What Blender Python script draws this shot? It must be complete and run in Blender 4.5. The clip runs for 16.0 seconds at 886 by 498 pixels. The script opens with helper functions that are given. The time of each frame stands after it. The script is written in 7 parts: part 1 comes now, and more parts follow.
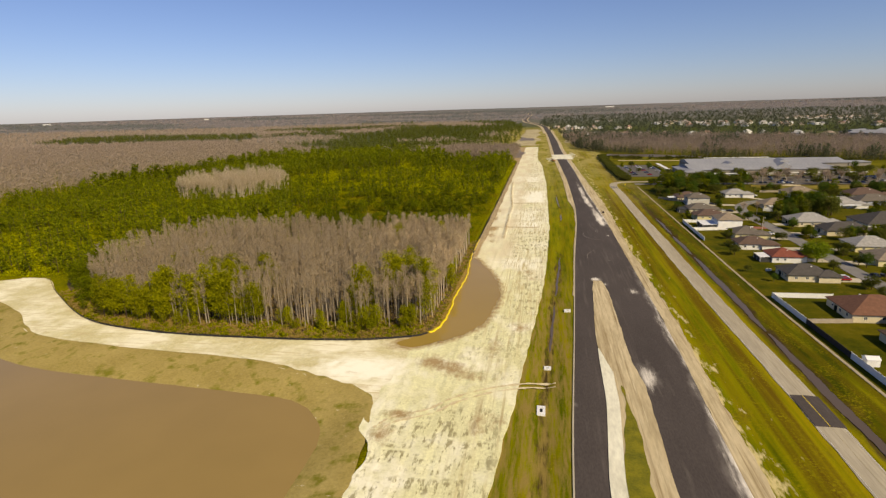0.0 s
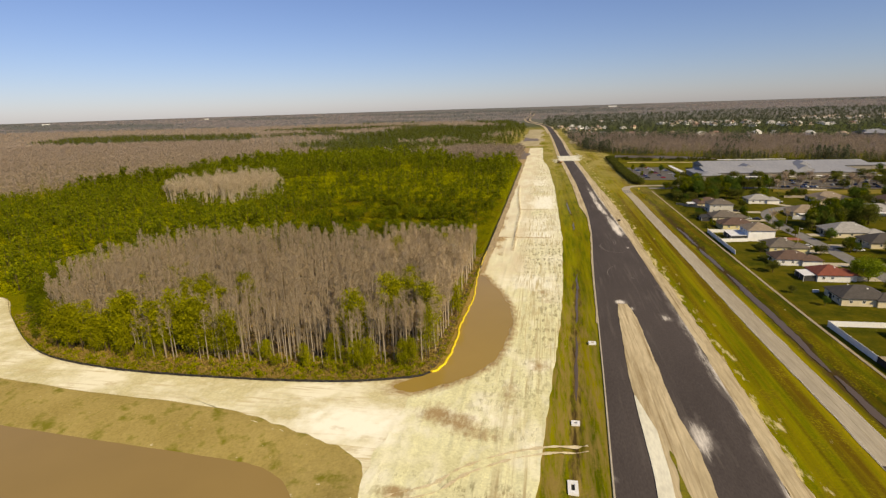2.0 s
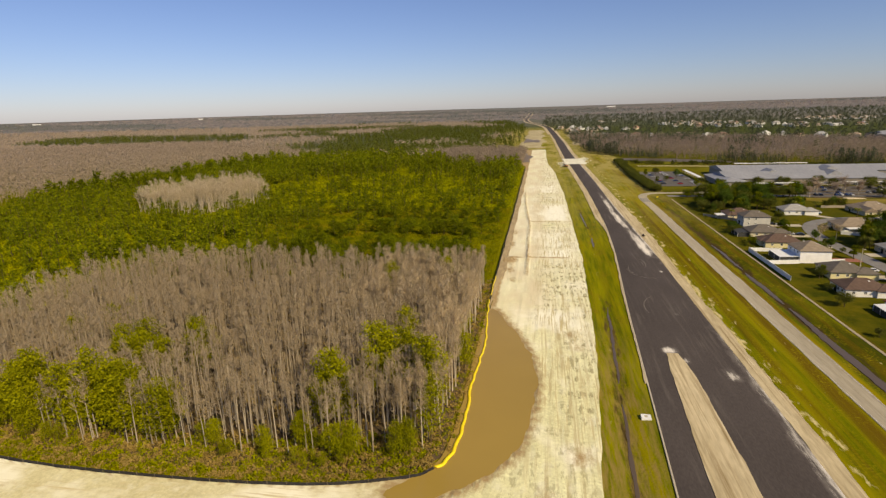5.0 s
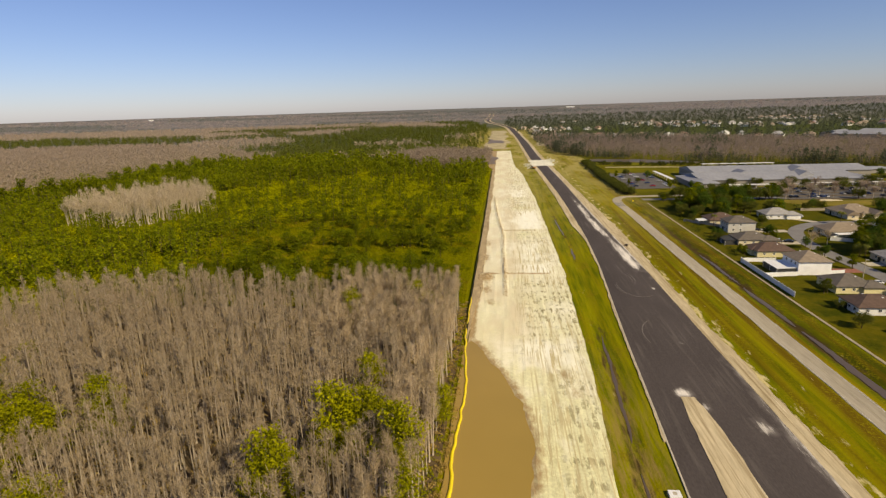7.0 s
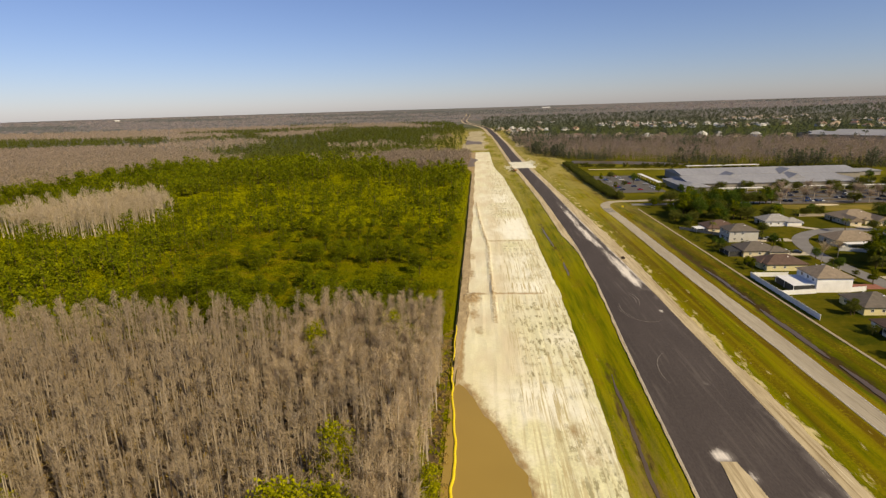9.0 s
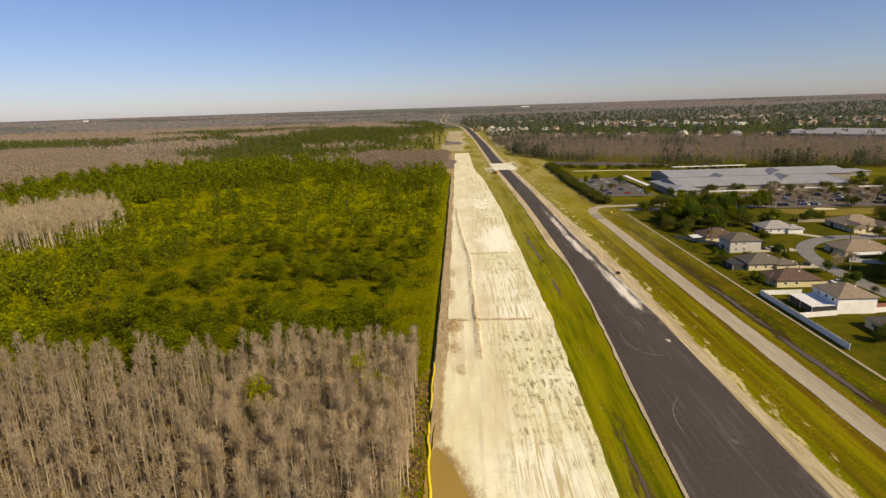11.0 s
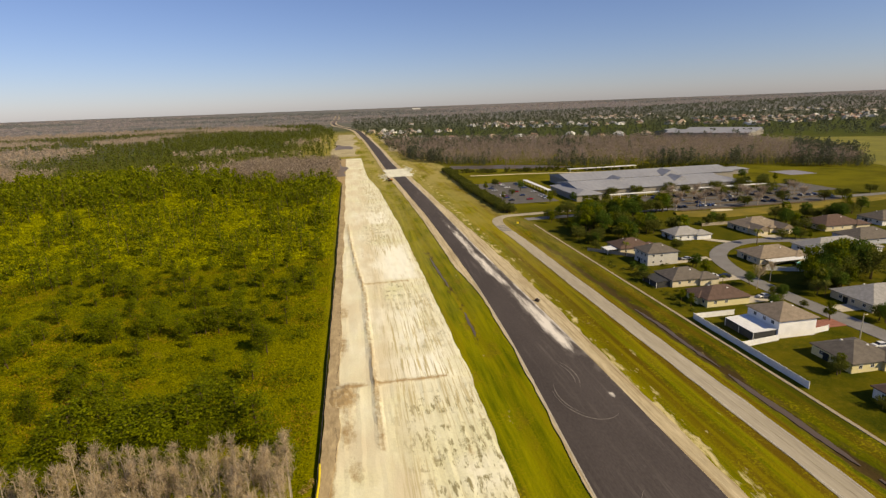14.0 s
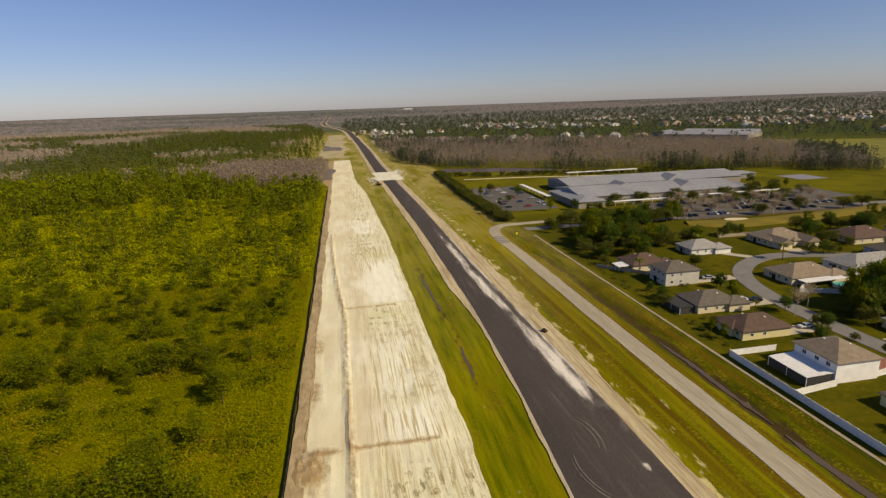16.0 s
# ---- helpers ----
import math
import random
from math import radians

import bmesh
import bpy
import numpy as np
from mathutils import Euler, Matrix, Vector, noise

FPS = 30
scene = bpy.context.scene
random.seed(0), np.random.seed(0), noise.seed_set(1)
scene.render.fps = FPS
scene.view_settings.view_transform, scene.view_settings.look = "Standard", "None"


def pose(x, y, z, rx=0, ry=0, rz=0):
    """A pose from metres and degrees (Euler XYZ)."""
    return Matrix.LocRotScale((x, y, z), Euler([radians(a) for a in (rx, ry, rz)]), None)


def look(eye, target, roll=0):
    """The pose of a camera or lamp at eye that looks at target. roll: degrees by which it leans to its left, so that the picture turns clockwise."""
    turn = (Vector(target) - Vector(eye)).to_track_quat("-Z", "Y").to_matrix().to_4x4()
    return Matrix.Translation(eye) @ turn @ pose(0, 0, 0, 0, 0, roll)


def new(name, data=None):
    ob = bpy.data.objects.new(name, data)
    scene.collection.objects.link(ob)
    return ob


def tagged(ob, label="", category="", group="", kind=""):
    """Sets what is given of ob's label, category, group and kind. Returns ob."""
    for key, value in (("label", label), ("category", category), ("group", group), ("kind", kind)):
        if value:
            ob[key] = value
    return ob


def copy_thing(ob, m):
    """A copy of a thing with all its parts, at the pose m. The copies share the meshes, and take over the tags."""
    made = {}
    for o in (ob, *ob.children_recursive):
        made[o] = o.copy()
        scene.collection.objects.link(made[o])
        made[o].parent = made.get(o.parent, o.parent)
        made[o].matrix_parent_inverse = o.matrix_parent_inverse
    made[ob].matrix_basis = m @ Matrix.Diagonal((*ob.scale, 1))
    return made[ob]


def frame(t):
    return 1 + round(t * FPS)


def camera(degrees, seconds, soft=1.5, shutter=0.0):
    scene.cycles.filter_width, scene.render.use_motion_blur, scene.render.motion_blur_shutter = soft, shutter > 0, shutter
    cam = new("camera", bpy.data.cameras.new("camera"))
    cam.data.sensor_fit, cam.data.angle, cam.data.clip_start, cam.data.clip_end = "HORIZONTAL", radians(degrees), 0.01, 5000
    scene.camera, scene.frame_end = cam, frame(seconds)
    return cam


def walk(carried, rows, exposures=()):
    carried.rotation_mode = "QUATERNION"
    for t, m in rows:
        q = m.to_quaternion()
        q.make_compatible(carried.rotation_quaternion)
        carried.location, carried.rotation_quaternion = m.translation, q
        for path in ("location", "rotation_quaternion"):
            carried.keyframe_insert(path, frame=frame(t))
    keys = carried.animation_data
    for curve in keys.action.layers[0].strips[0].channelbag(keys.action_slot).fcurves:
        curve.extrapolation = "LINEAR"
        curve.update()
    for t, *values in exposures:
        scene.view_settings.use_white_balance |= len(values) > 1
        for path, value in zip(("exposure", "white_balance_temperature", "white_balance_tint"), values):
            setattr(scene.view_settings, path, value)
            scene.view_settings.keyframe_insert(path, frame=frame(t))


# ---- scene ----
cam = camera(78.7, 16.0, soft=1.35)
# seconds, eye, yaw, pitch, roll
PATH = [
    (0.0, 0.00, 0.00, 70.54, 10.78, -14.57, -1.82),
    (0.5, -1.51, 6.53, 70.56, 10.79, -14.58, -1.84),
    (1.0, -2.98, 13.09, 70.57, 10.84, -14.58, -1.85),
    (1.5, -4.43, 19.73, 70.56, 10.90, -14.60, -1.85),
    (2.0, -5.94, 26.57, 70.61, 10.92, -14.60, -1.83),
    (2.5, -7.50, 33.34, 70.61, 10.96, -14.61, -1.81),
    (3.0, -9.14, 40.03, 70.61, 10.99, -14.62, -1.79),
    (3.5, -10.78, 46.68, 70.67, 11.02, -14.61, -1.77),
    (4.0, -12.28, 52.99, 70.72, 11.04, -14.59, -1.75),
    (4.2, -12.88, 55.51, 70.74, 11.05, -14.58, -1.74),
    (6.3, -20.07, 85.13, 70.42, 8.36, -14.66, -1.89),
    (6.5, -20.68, 87.97, 70.39, 7.91, -14.66, -1.88),
    (7.0, -22.21, 95.07, 70.32, 6.57, -14.67, -1.86),
    (7.5, -23.54, 101.97, 70.22, 5.59, -14.68, -1.85),
    (8.0, -24.63, 108.88, 70.14, 5.14, -14.70, -1.83),
    (8.5, -25.47, 115.72, 70.03, 4.53, -14.70, -1.80),
    (9.0, -26.19, 122.58, 69.89, 4.06, -14.70, -1.77),
    (9.2, -26.48, 125.32, 69.83, 3.87, -14.70, -1.76),
    (11.3, -26.03, 153.52, 70.12, 0.85, -14.86, -1.94),
    (11.5, -26.05, 156.20, 70.10, -0.90, -14.89, -1.97),
    (12.0, -26.10, 162.90, 70.04, -5.94, -14.94, -2.05),
    (12.5, -25.83, 169.65, 70.11, -7.55, -14.96, -2.11),
    (13.0, -25.14, 176.38, 70.22, -7.99, -14.98, -2.15),
    (13.5, -24.09, 183.08, 70.31, -8.62, -14.98, -2.16),
    (14.0, -22.89, 189.72, 70.32, -9.11, -14.99, -2.15),
    (14.5, -21.66, 196.45, 70.28, -9.41, -14.99, -2.12),
    (15.0, -20.43, 203.33, 70.18, -9.67, -14.99, -2.07),
    (15.5, -19.36, 210.40, 70.06, -9.89, -14.99, -2.01),
    (16.0, -18.27, 217.38, 69.95, -9.99, -14.99, -1.95),
]
EXPOSURES = [(0.0, 0.07, 7000, 12), (15.55, 0.09, 7000, 12), (16.0, -0.13, 7000, 12)]
walk(cam, [(t, pose(x, y, z, 90 + pitch, 0, yaw) @ pose(0, 0, 0, 0, 0, roll)) for t, x, y, z, yaw, pitch, roll in PATH], exposures=EXPOSURES)

# ---- light ----
SUN_AZ, SUN_EL = radians(131), radians(38)
world = bpy.data.worlds.new("sky")
scene.world = world
world.use_nodes = True
wn = world.node_tree.nodes
sky = wn.new("ShaderNodeTexSky")
sky.sky_type = "NISHITA"
sky.sun_disc = False
sky.sun_elevation, sky.sun_rotation = SUN_EL, SUN_AZ
sky.altitude, sky.air_density, sky.dust_density, sky.ozone_density = 70, 0.95, 0.32, 5.0
wn["Background"].inputs["Strength"].default_value = 0.094
tint = wn.new("ShaderNodeMix")
tint.data_type, tint.blend_type = "RGBA", "MULTIPLY"
tint.inputs[0].default_value, tint.inputs[7].default_value = 1.0, (0.88, 0.85, 1.03, 1)
world.node_tree.links.new(sky.outputs[0], tint.inputs[6])
world.node_tree.links.new(tint.outputs[2], wn["Background"].inputs["Color"])
sun = new("sun", bpy.data.lights.new("sun", "SUN"))
sun.data.energy, sun.data.angle, sun.data.color = 5.0, radians(0.6), (1.0, 0.86, 0.58)
sun.matrix_world = look((900 * math.sin(SUN_AZ), 900 * math.cos(SUN_AZ), 900 * math.tan(SUN_EL)), (0, 0, 0))


# ---- materials ----


def nodes_of(mat):
    return mat.node_tree.nodes, mat.node_tree.links


def noise_fac(n, l, scale, detail=4, stretch=(1, 1, 1), source="Position", rough=0.6):
    geo = n.new("ShaderNodeNewGeometry")
    mp = n.new("ShaderNodeMapping")
    mp.inputs["Scale"].default_value = stretch
    l.new(geo.outputs[source], mp.inputs["Vector"])
    t = n.new("ShaderNodeTexNoise")
    t.inputs["Scale"].default_value, t.inputs["Detail"].default_value = scale, detail
    t.inputs["Roughness"].default_value = rough
    l.new(mp.outputs[0], t.inputs["Vector"])
    return t.outputs["Fac"]


def mix_color(n, l, fac, a, b, blend="MIX"):
    m = n.new("ShaderNodeMix")
    m.data_type, m.blend_type = "RGBA", blend
    for sock, v in ((m.inputs[0], fac), (m.inputs[6], a), (m.inputs[7], b)):
        if isinstance(v, (int, float)):
            sock.default_value = v
        elif isinstance(v, tuple):
            sock.default_value = (*v, 1)
        else:
            l.new(v, sock)
    return m.outputs[2]


def ramped(n, l, fac, lo, hi):
    m = n.new("ShaderNodeMapRange")
    m.inputs[1].default_value, m.inputs[2].default_value = lo, hi
    l.new(fac, m.inputs[0])
    return m.outputs[0]


def surface(name, dark, light, scale=0.5, fine=6.0, rough=0.9, bump=0.3, stretch=(1, 1, 1), spec=0.3, metal=0.0, vary=0.0, extra=None):
    """Two scales of mottling between two colours, with fine relief."""
    mat = bpy.data.materials.new(name)
    mat.use_nodes = True
    n, l = nodes_of(mat)
    b = n["Principled BSDF"]
    big = noise_fac(n, l, scale, 5, stretch)
    small = noise_fac(n, l, fine, 3, stretch)
    col = mix_color(n, l, ramped(n, l, big, 0.32, 0.68), dark, light)
    mid = tuple((p + q) / 2 for p, q in zip(dark, light))
    col = mix_color(n, l, ramped(n, l, small, 0.3, 0.7), mix_color(n, l, 0.35, col, tuple(v * 0.55 for v in mid)), mix_color(n, l, 0.25, col, tuple(min(1, v * 1.3) for v in light)))
    if vary:
        info = n.new("ShaderNodeObjectInfo")
        hsv = n.new("ShaderNodeHueSaturation")
        l.new(ramped_to(n, l, info.outputs["Random"], 1 - vary, 1 + vary), hsv.inputs["Value"])
        l.new(col, hsv.inputs["Color"])
        col = hsv.outputs[0]
    if extra:
        col = extra(n, l, col)
    l.new(col, b.inputs["Base Color"])
    b.inputs["Roughness"].default_value, b.inputs["Specular IOR Level"].default_value, b.inputs["Metallic"].default_value = rough, spec, metal
    if bump:
        bp = n.new("ShaderNodeBump")
        bp.inputs["Strength"].default_value, bp.inputs["Distance"].default_value = bump, 0.12
        l.new(small, bp.inputs["Height"])
        l.new(bp.outputs[0], b.inputs["Normal"])
    return mat


def ramped_to(n, l, fac, lo, hi):
    m = n.new("ShaderNodeMapRange")
    m.inputs[3].default_value, m.inputs[4].default_value = lo, hi
    l.new(fac, m.inputs[0])
    return m.outputs[0]


def leafy(name, dark, light, rough=0.7, thin=0.35):
    """Foliage or twigs: each piece takes its own tone."""
    mat = bpy.data.materials.new(name)
    mat.use_nodes = True
    n, l = nodes_of(mat)
    b = n["Principled BSDF"]
    geo = n.new("ShaderNodeNewGeometry")
    info = n.new("ShaderNodeObjectInfo")
    col = mix_color(n, l, geo.outputs["Random Per Island"], dark, light)
    hsv = n.new("ShaderNodeHueSaturation")
    l.new(ramped_to(n, l, info.outputs["Random"], 0.8, 1.2), hsv.inputs["Value"])
    big = noise_fac(n, l, 0.03, 3)
    l.new(mix_color(n, l, ramped(n, l, big, 0.3, 0.7), mix_color(n, l, 0.5, col, dark), col), hsv.inputs["Color"])
    l.new(hsv.outputs[0], b.inputs["Base Color"])
    b.inputs["Roughness"].default_value, b.inputs["Specular IOR Level"].default_value = rough, 0.06
    if thin:
        back = n.new("ShaderNodeBsdfTranslucent")
        both = n.new("ShaderNodeMixShader")
        both.inputs[0].default_value = thin
        l.new(hsv.outputs[0], back.inputs["Color"])
        l.new(b.outputs[0], both.inputs[1])
        l.new(back.outputs[0], both.inputs[2])
        l.new(both.outputs[0], n["Material Output"].inputs["Surface"])
    return mat


def water(name, colour, rough=0.06):
    mat = bpy.data.materials.new(name)
    mat.use_nodes = True
    n, l = nodes_of(mat)
    b = n["Principled BSDF"]
    big = noise_fac(n, l, 0.03, 3)
    l.new(mix_color(n, l, ramped(n, l, big, 0.3, 0.7), colour, tuple(v * 1.12 for v in colour)), b.inputs["Base Color"])
    b.inputs["Roughness"].default_value, b.inputs["IOR"].default_value = rough, 1.33
    rip = noise_fac(n, l, 1.2, 3)
    bp = n.new("ShaderNodeBump")
    bp.inputs["Strength"].default_value, bp.inputs["Distance"].default_value = 0.06, 0.05
    l.new(rip, bp.inputs["Height"])
    l.new(bp.outputs[0], b.inputs["Normal"])
    return mat


def product(n, l, a, b):
    m = n.new("ShaderNodeMath")
    m.operation = "MULTIPLY"
    l.new(a, m.inputs[0])
    l.new(b, m.inputs[1])
    return m.outputs[0]


def worn(n, l, name, grain, lo=0.66, hi=0.86):
    """Where the mesh says that loose stuff lies, broken up by grain."""
    at = n.new("ShaderNodeAttribute")
    at.attribute_name = name
    m = n.new("ShaderNodeMath")
    m.operation = "MULTIPLY_ADD"
    l.new(at.outputs["Fac"], m.inputs[0])
    m.inputs[1].default_value = 0.55
    l.new(grain, m.inputs[2])
    return ramped(n, l, m.outputs[0], lo, hi)


def sand_streaks(n, l, col):
    """Grader and tyre marks that run with the road, damp dashes in bands and pale dry pads."""
    pads = ramped(n, l, noise_fac(n, l, 0.035, 3, (1, 0.8, 1)), 0.50, 0.62)
    col = mix_color(n, l, product(n, l, pads, ramped(n, l, noise_fac(n, l, 0.4, 3), 0.2, 0.6)), col, (0.87, 0.835, 0.65))
    place = n.new("ShaderNodeNewGeometry")
    coord = n.new("ShaderNodeSeparateXYZ")
    l.new(place.outputs["Position"], coord.inputs[0])
    dried = product(n, l, ramped(n, l, coord.outputs[1], 190, 330), ramped(n, l, noise_fac(n, l, 0.05, 4), 0.25, 0.55))
    col = mix_color(n, l, dried, col, (0.755, 0.72, 0.525))
    trodden = ramped(n, l, coord.outputs[0], -21, -15)
    lines = product(n, l, ramped(n, l, noise_fac(n, l, 0.9, 4, (1.0, 0.03, 1)), 0.50, 0.66), ramped(n, l, noise_fac(n, l, 0.06, 3), 0.35, 0.6))
    col = mix_color(n, l, product(n, l, lines, trodden), col, (0.48, 0.405, 0.215))
    geo = n.new("ShaderNodeNewGeometry")
    sep = n.new("ShaderNodeSeparateXYZ")
    l.new(geo.outputs["Position"], sep.inputs[0])
    dash = ramped(n, l, noise_fac(n, l, 0.85, 4, (1.0, 0.26, 1), rough=0.7), 0.515, 0.60)
    rows = ramped(n, l, noise_fac(n, l, 0.26, 3, (0.22, 1, 1)), 0.40, 0.50)
    worked = n.new("ShaderNodeAttribute")
    worked.attribute_name = "dash"
    col = mix_color(n, l, product(n, l, product(n, l, dash, rows), worked.outputs["Fac"]), col, (0.285, 0.25, 0.125))
    col = mix_color(n, l, worn(n, l, "pad", noise_fac(n, l, 0.25, 4, (1, 0.5, 1)), 0.55, 1.0), col, (0.87, 0.85, 0.69))
    smooth = product(n, l, ramped(n, l, sep.outputs[0], -10, -17), ramped(n, l, sep.outputs[1], 215, 262))
    col = mix_color(n, l, product(n, l, smooth, ramped(n, l, noise_fac(n, l, 0.06, 4, (1.4, 0.5, 1)), 0.36, 0.62)), col, (0.665, 0.585, 0.39))
    thin = product(n, l, ramped(n, l, noise_fac(n, l, 2.2, 4, (1.0, 0.03, 1)), 0.51, 0.60), ramped(n, l, noise_fac(n, l, 0.05, 4, (1, 0.4, 1)), 0.40, 0.52))
    thin = product(n, l, product(n, l, thin, trodden), ramped(n, l, sep.outputs[1], 105, 190))
    col = mix_color(n, l, thin, col, (0.52, 0.44, 0.235))
    tan = ramped(n, l, noise_fac(n, l, 0.11, 6, (1, 0.5, 1), rough=0.7), 0.64, 0.80)
    col = mix_color(n, l, tan, col, (0.47, 0.35, 0.18))
    return mix_color(n, l, worn(n, l, "soil", noise_fac(n, l, 0.8, 7, (1, 0.5, 1), rough=0.75), 0.68, 1.02), col, (0.36, 0.255, 0.12))


def haul_wear(n, l, col):
    """Pale trodden pads, faint wheel lines along the haul road and brown soil."""
    pads = ramped(n, l, noise_fac(n, l, 0.05, 4), 0.46, 0.60)
    col = mix_color(n, l, pads, col, (0.84, 0.80, 0.60))
    lines = product(n, l, ramped(n, l, noise_fac(n, l, 1.3, 4, (0.05, 1.0, 1)), 0.52, 0.68), ramped(n, l, noise_fac(n, l, 0.05, 3), 0.40, 0.58))
    col = mix_color(n, l, lines, col, (0.56, 0.46, 0.24))
    col = mix_color(n, l, worn(n, l, "pad", noise_fac(n, l, 0.25, 4), 0.55, 1.0), col, (0.92, 0.90, 0.74))
    stain = ramped(n, l, noise_fac(n, l, 0.16, 6, (0.5, 1, 1), rough=0.7), 0.58, 0.74)
    col = mix_color(n, l, stain, col, (0.52, 0.42, 0.22))
    return mix_color(n, l, worn(n, l, "soil", noise_fac(n, l, 0.8, 7, (0.5, 1, 1), rough=0.75), 0.68, 1.02), col, (0.36, 0.255, 0.12))


def bank_tufts(n, l, col):
    col = mix_color(n, l, ramped(n, l, noise_fac(n, l, 0.20, 6), 0.52, 0.66), col, (0.17, 0.155, 0.008))
    return mix_color(n, l, ramped(n, l, noise_fac(n, l, 0.5, 4, (1, 1.6, 1)), 0.68, 0.75), col, (0.60, 0.52, 0.32))


def tyre_marks(n, l, col):
    swirl = noise_fac(n, l, 0.9, 3, (1.0, 0.05, 1))
    dust = noise_fac(n, l, 0.07, 4, (1.0, 0.3, 1))
    m = n.new("ShaderNodeMath")
    m.operation = "MULTIPLY"
    l.new(ramped(n, l, swirl, 0.52, 0.75), m.inputs[0])
    l.new(ramped(n, l, dust, 0.42, 0.7), m.inputs[1])
    col = mix_color(n, l, m.outputs[0], col, (0.16, 0.14, 0.12))
    wisps = noise_fac(n, l, 0.75, 8, (1, 0.13, 1), rough=0.74)
    col = mix_color(n, l, worn(n, l, "dust", noise_fac(n, l, 0.3, 5, (1, 0.4, 1)), 0.66, 1.25), col, (0.24, 0.215, 0.19))
    return mix_color(n, l, worn(n, l, "dust", wisps, 0.82, 1.10), col, (0.72, 0.67, 0.59))


def ruts(n, l, col):
    """Wheel ruts and grader lines along the shoulder."""
    col = mix_color(n, l, ramped(n, l, noise_fac(n, l, 1.3, 4, (1, 0.02, 1)), 0.50, 0.72), col, (0.24, 0.17, 0.075))
    return mix_color(n, l, ramped(n, l, noise_fac(n, l, 1.9, 3, (1, 0.03, 1)), 0.60, 0.75), col, (0.62, 0.54, 0.36))


M_SAND = surface("pale_sand", (0.63, 0.59, 0.315), (0.785, 0.765, 0.465), 0.06, 1.6, 0.95, 0.5, extra=sand_streaks)
M_HAUL = surface("haul_road_sand", (0.545, 0.48, 0.25), (0.695, 0.64, 0.38), 0.07, 1.8, 0.95, 0.5, extra=haul_wear)
M_MARGIN = surface("trodden_dirt", (0.24, 0.175, 0.088), (0.50, 0.385, 0.215), 0.30, 1.6, 0.95, 0.8, (1, 0.35, 1))
M_SHOULDER = surface("shoulder_sand", (0.38, 0.30, 0.165), (0.60, 0.50, 0.315), 0.15, 1.5, 0.95, 0.5, (1, 0.15, 1), extra=ruts)
M_WHITESAND = surface("white_dust", (0.61, 0.58, 0.45), (0.80, 0.775, 0.62), 0.2, 1.2, 0.95, 0.3, (1, 0.3, 1))
M_ASPHALT = surface("fresh_asphalt", (0.058, 0.048, 0.044), (0.085, 0.071, 0.065), 0.08, 3.0, 0.9, 0.2, (1, 0.3, 1), spec=0.15, extra=tyre_marks)
M_OLDROAD = surface("worn_chip_seal", (0.30, 0.258, 0.185), (0.42, 0.37, 0.275), 0.15, 2.0, 0.9, 0.2, (1, 0.08, 1))
M_STREET = surface("street_asphalt", (0.16, 0.15, 0.14), (0.22, 0.21, 0.20), 0.2, 2.0, 0.9, 0.2)
M_CONCRETE = surface("concrete", (0.38, 0.335, 0.24), (0.53, 0.47, 0.36), 0.3, 3.0, 0.85, 0.2)
M_PATH = surface("weathered_path", (0.27, 0.222, 0.15), (0.41, 0.345, 0.24), 0.3, 3.0, 0.9, 0.2)
M_BANK = surface("dry_bank_grass", (0.27, 0.205, 0.048), (0.42, 0.325, 0.105), 0.10, 1.5, 0.95, 0.6, extra=bank_tufts)
M_WATER = water("muddy_water", (0.272, 0.185, 0.058))
M_PUDDLE = water("muddy_puddle", (0.310, 0.210, 0.048))
M_MUDWATER = water("grey_mud_water", (0.17, 0.135, 0.105), 0.6)
M_DITCHWATER = water("ditch_water", (0.098, 0.072, 0.050), 0.30)


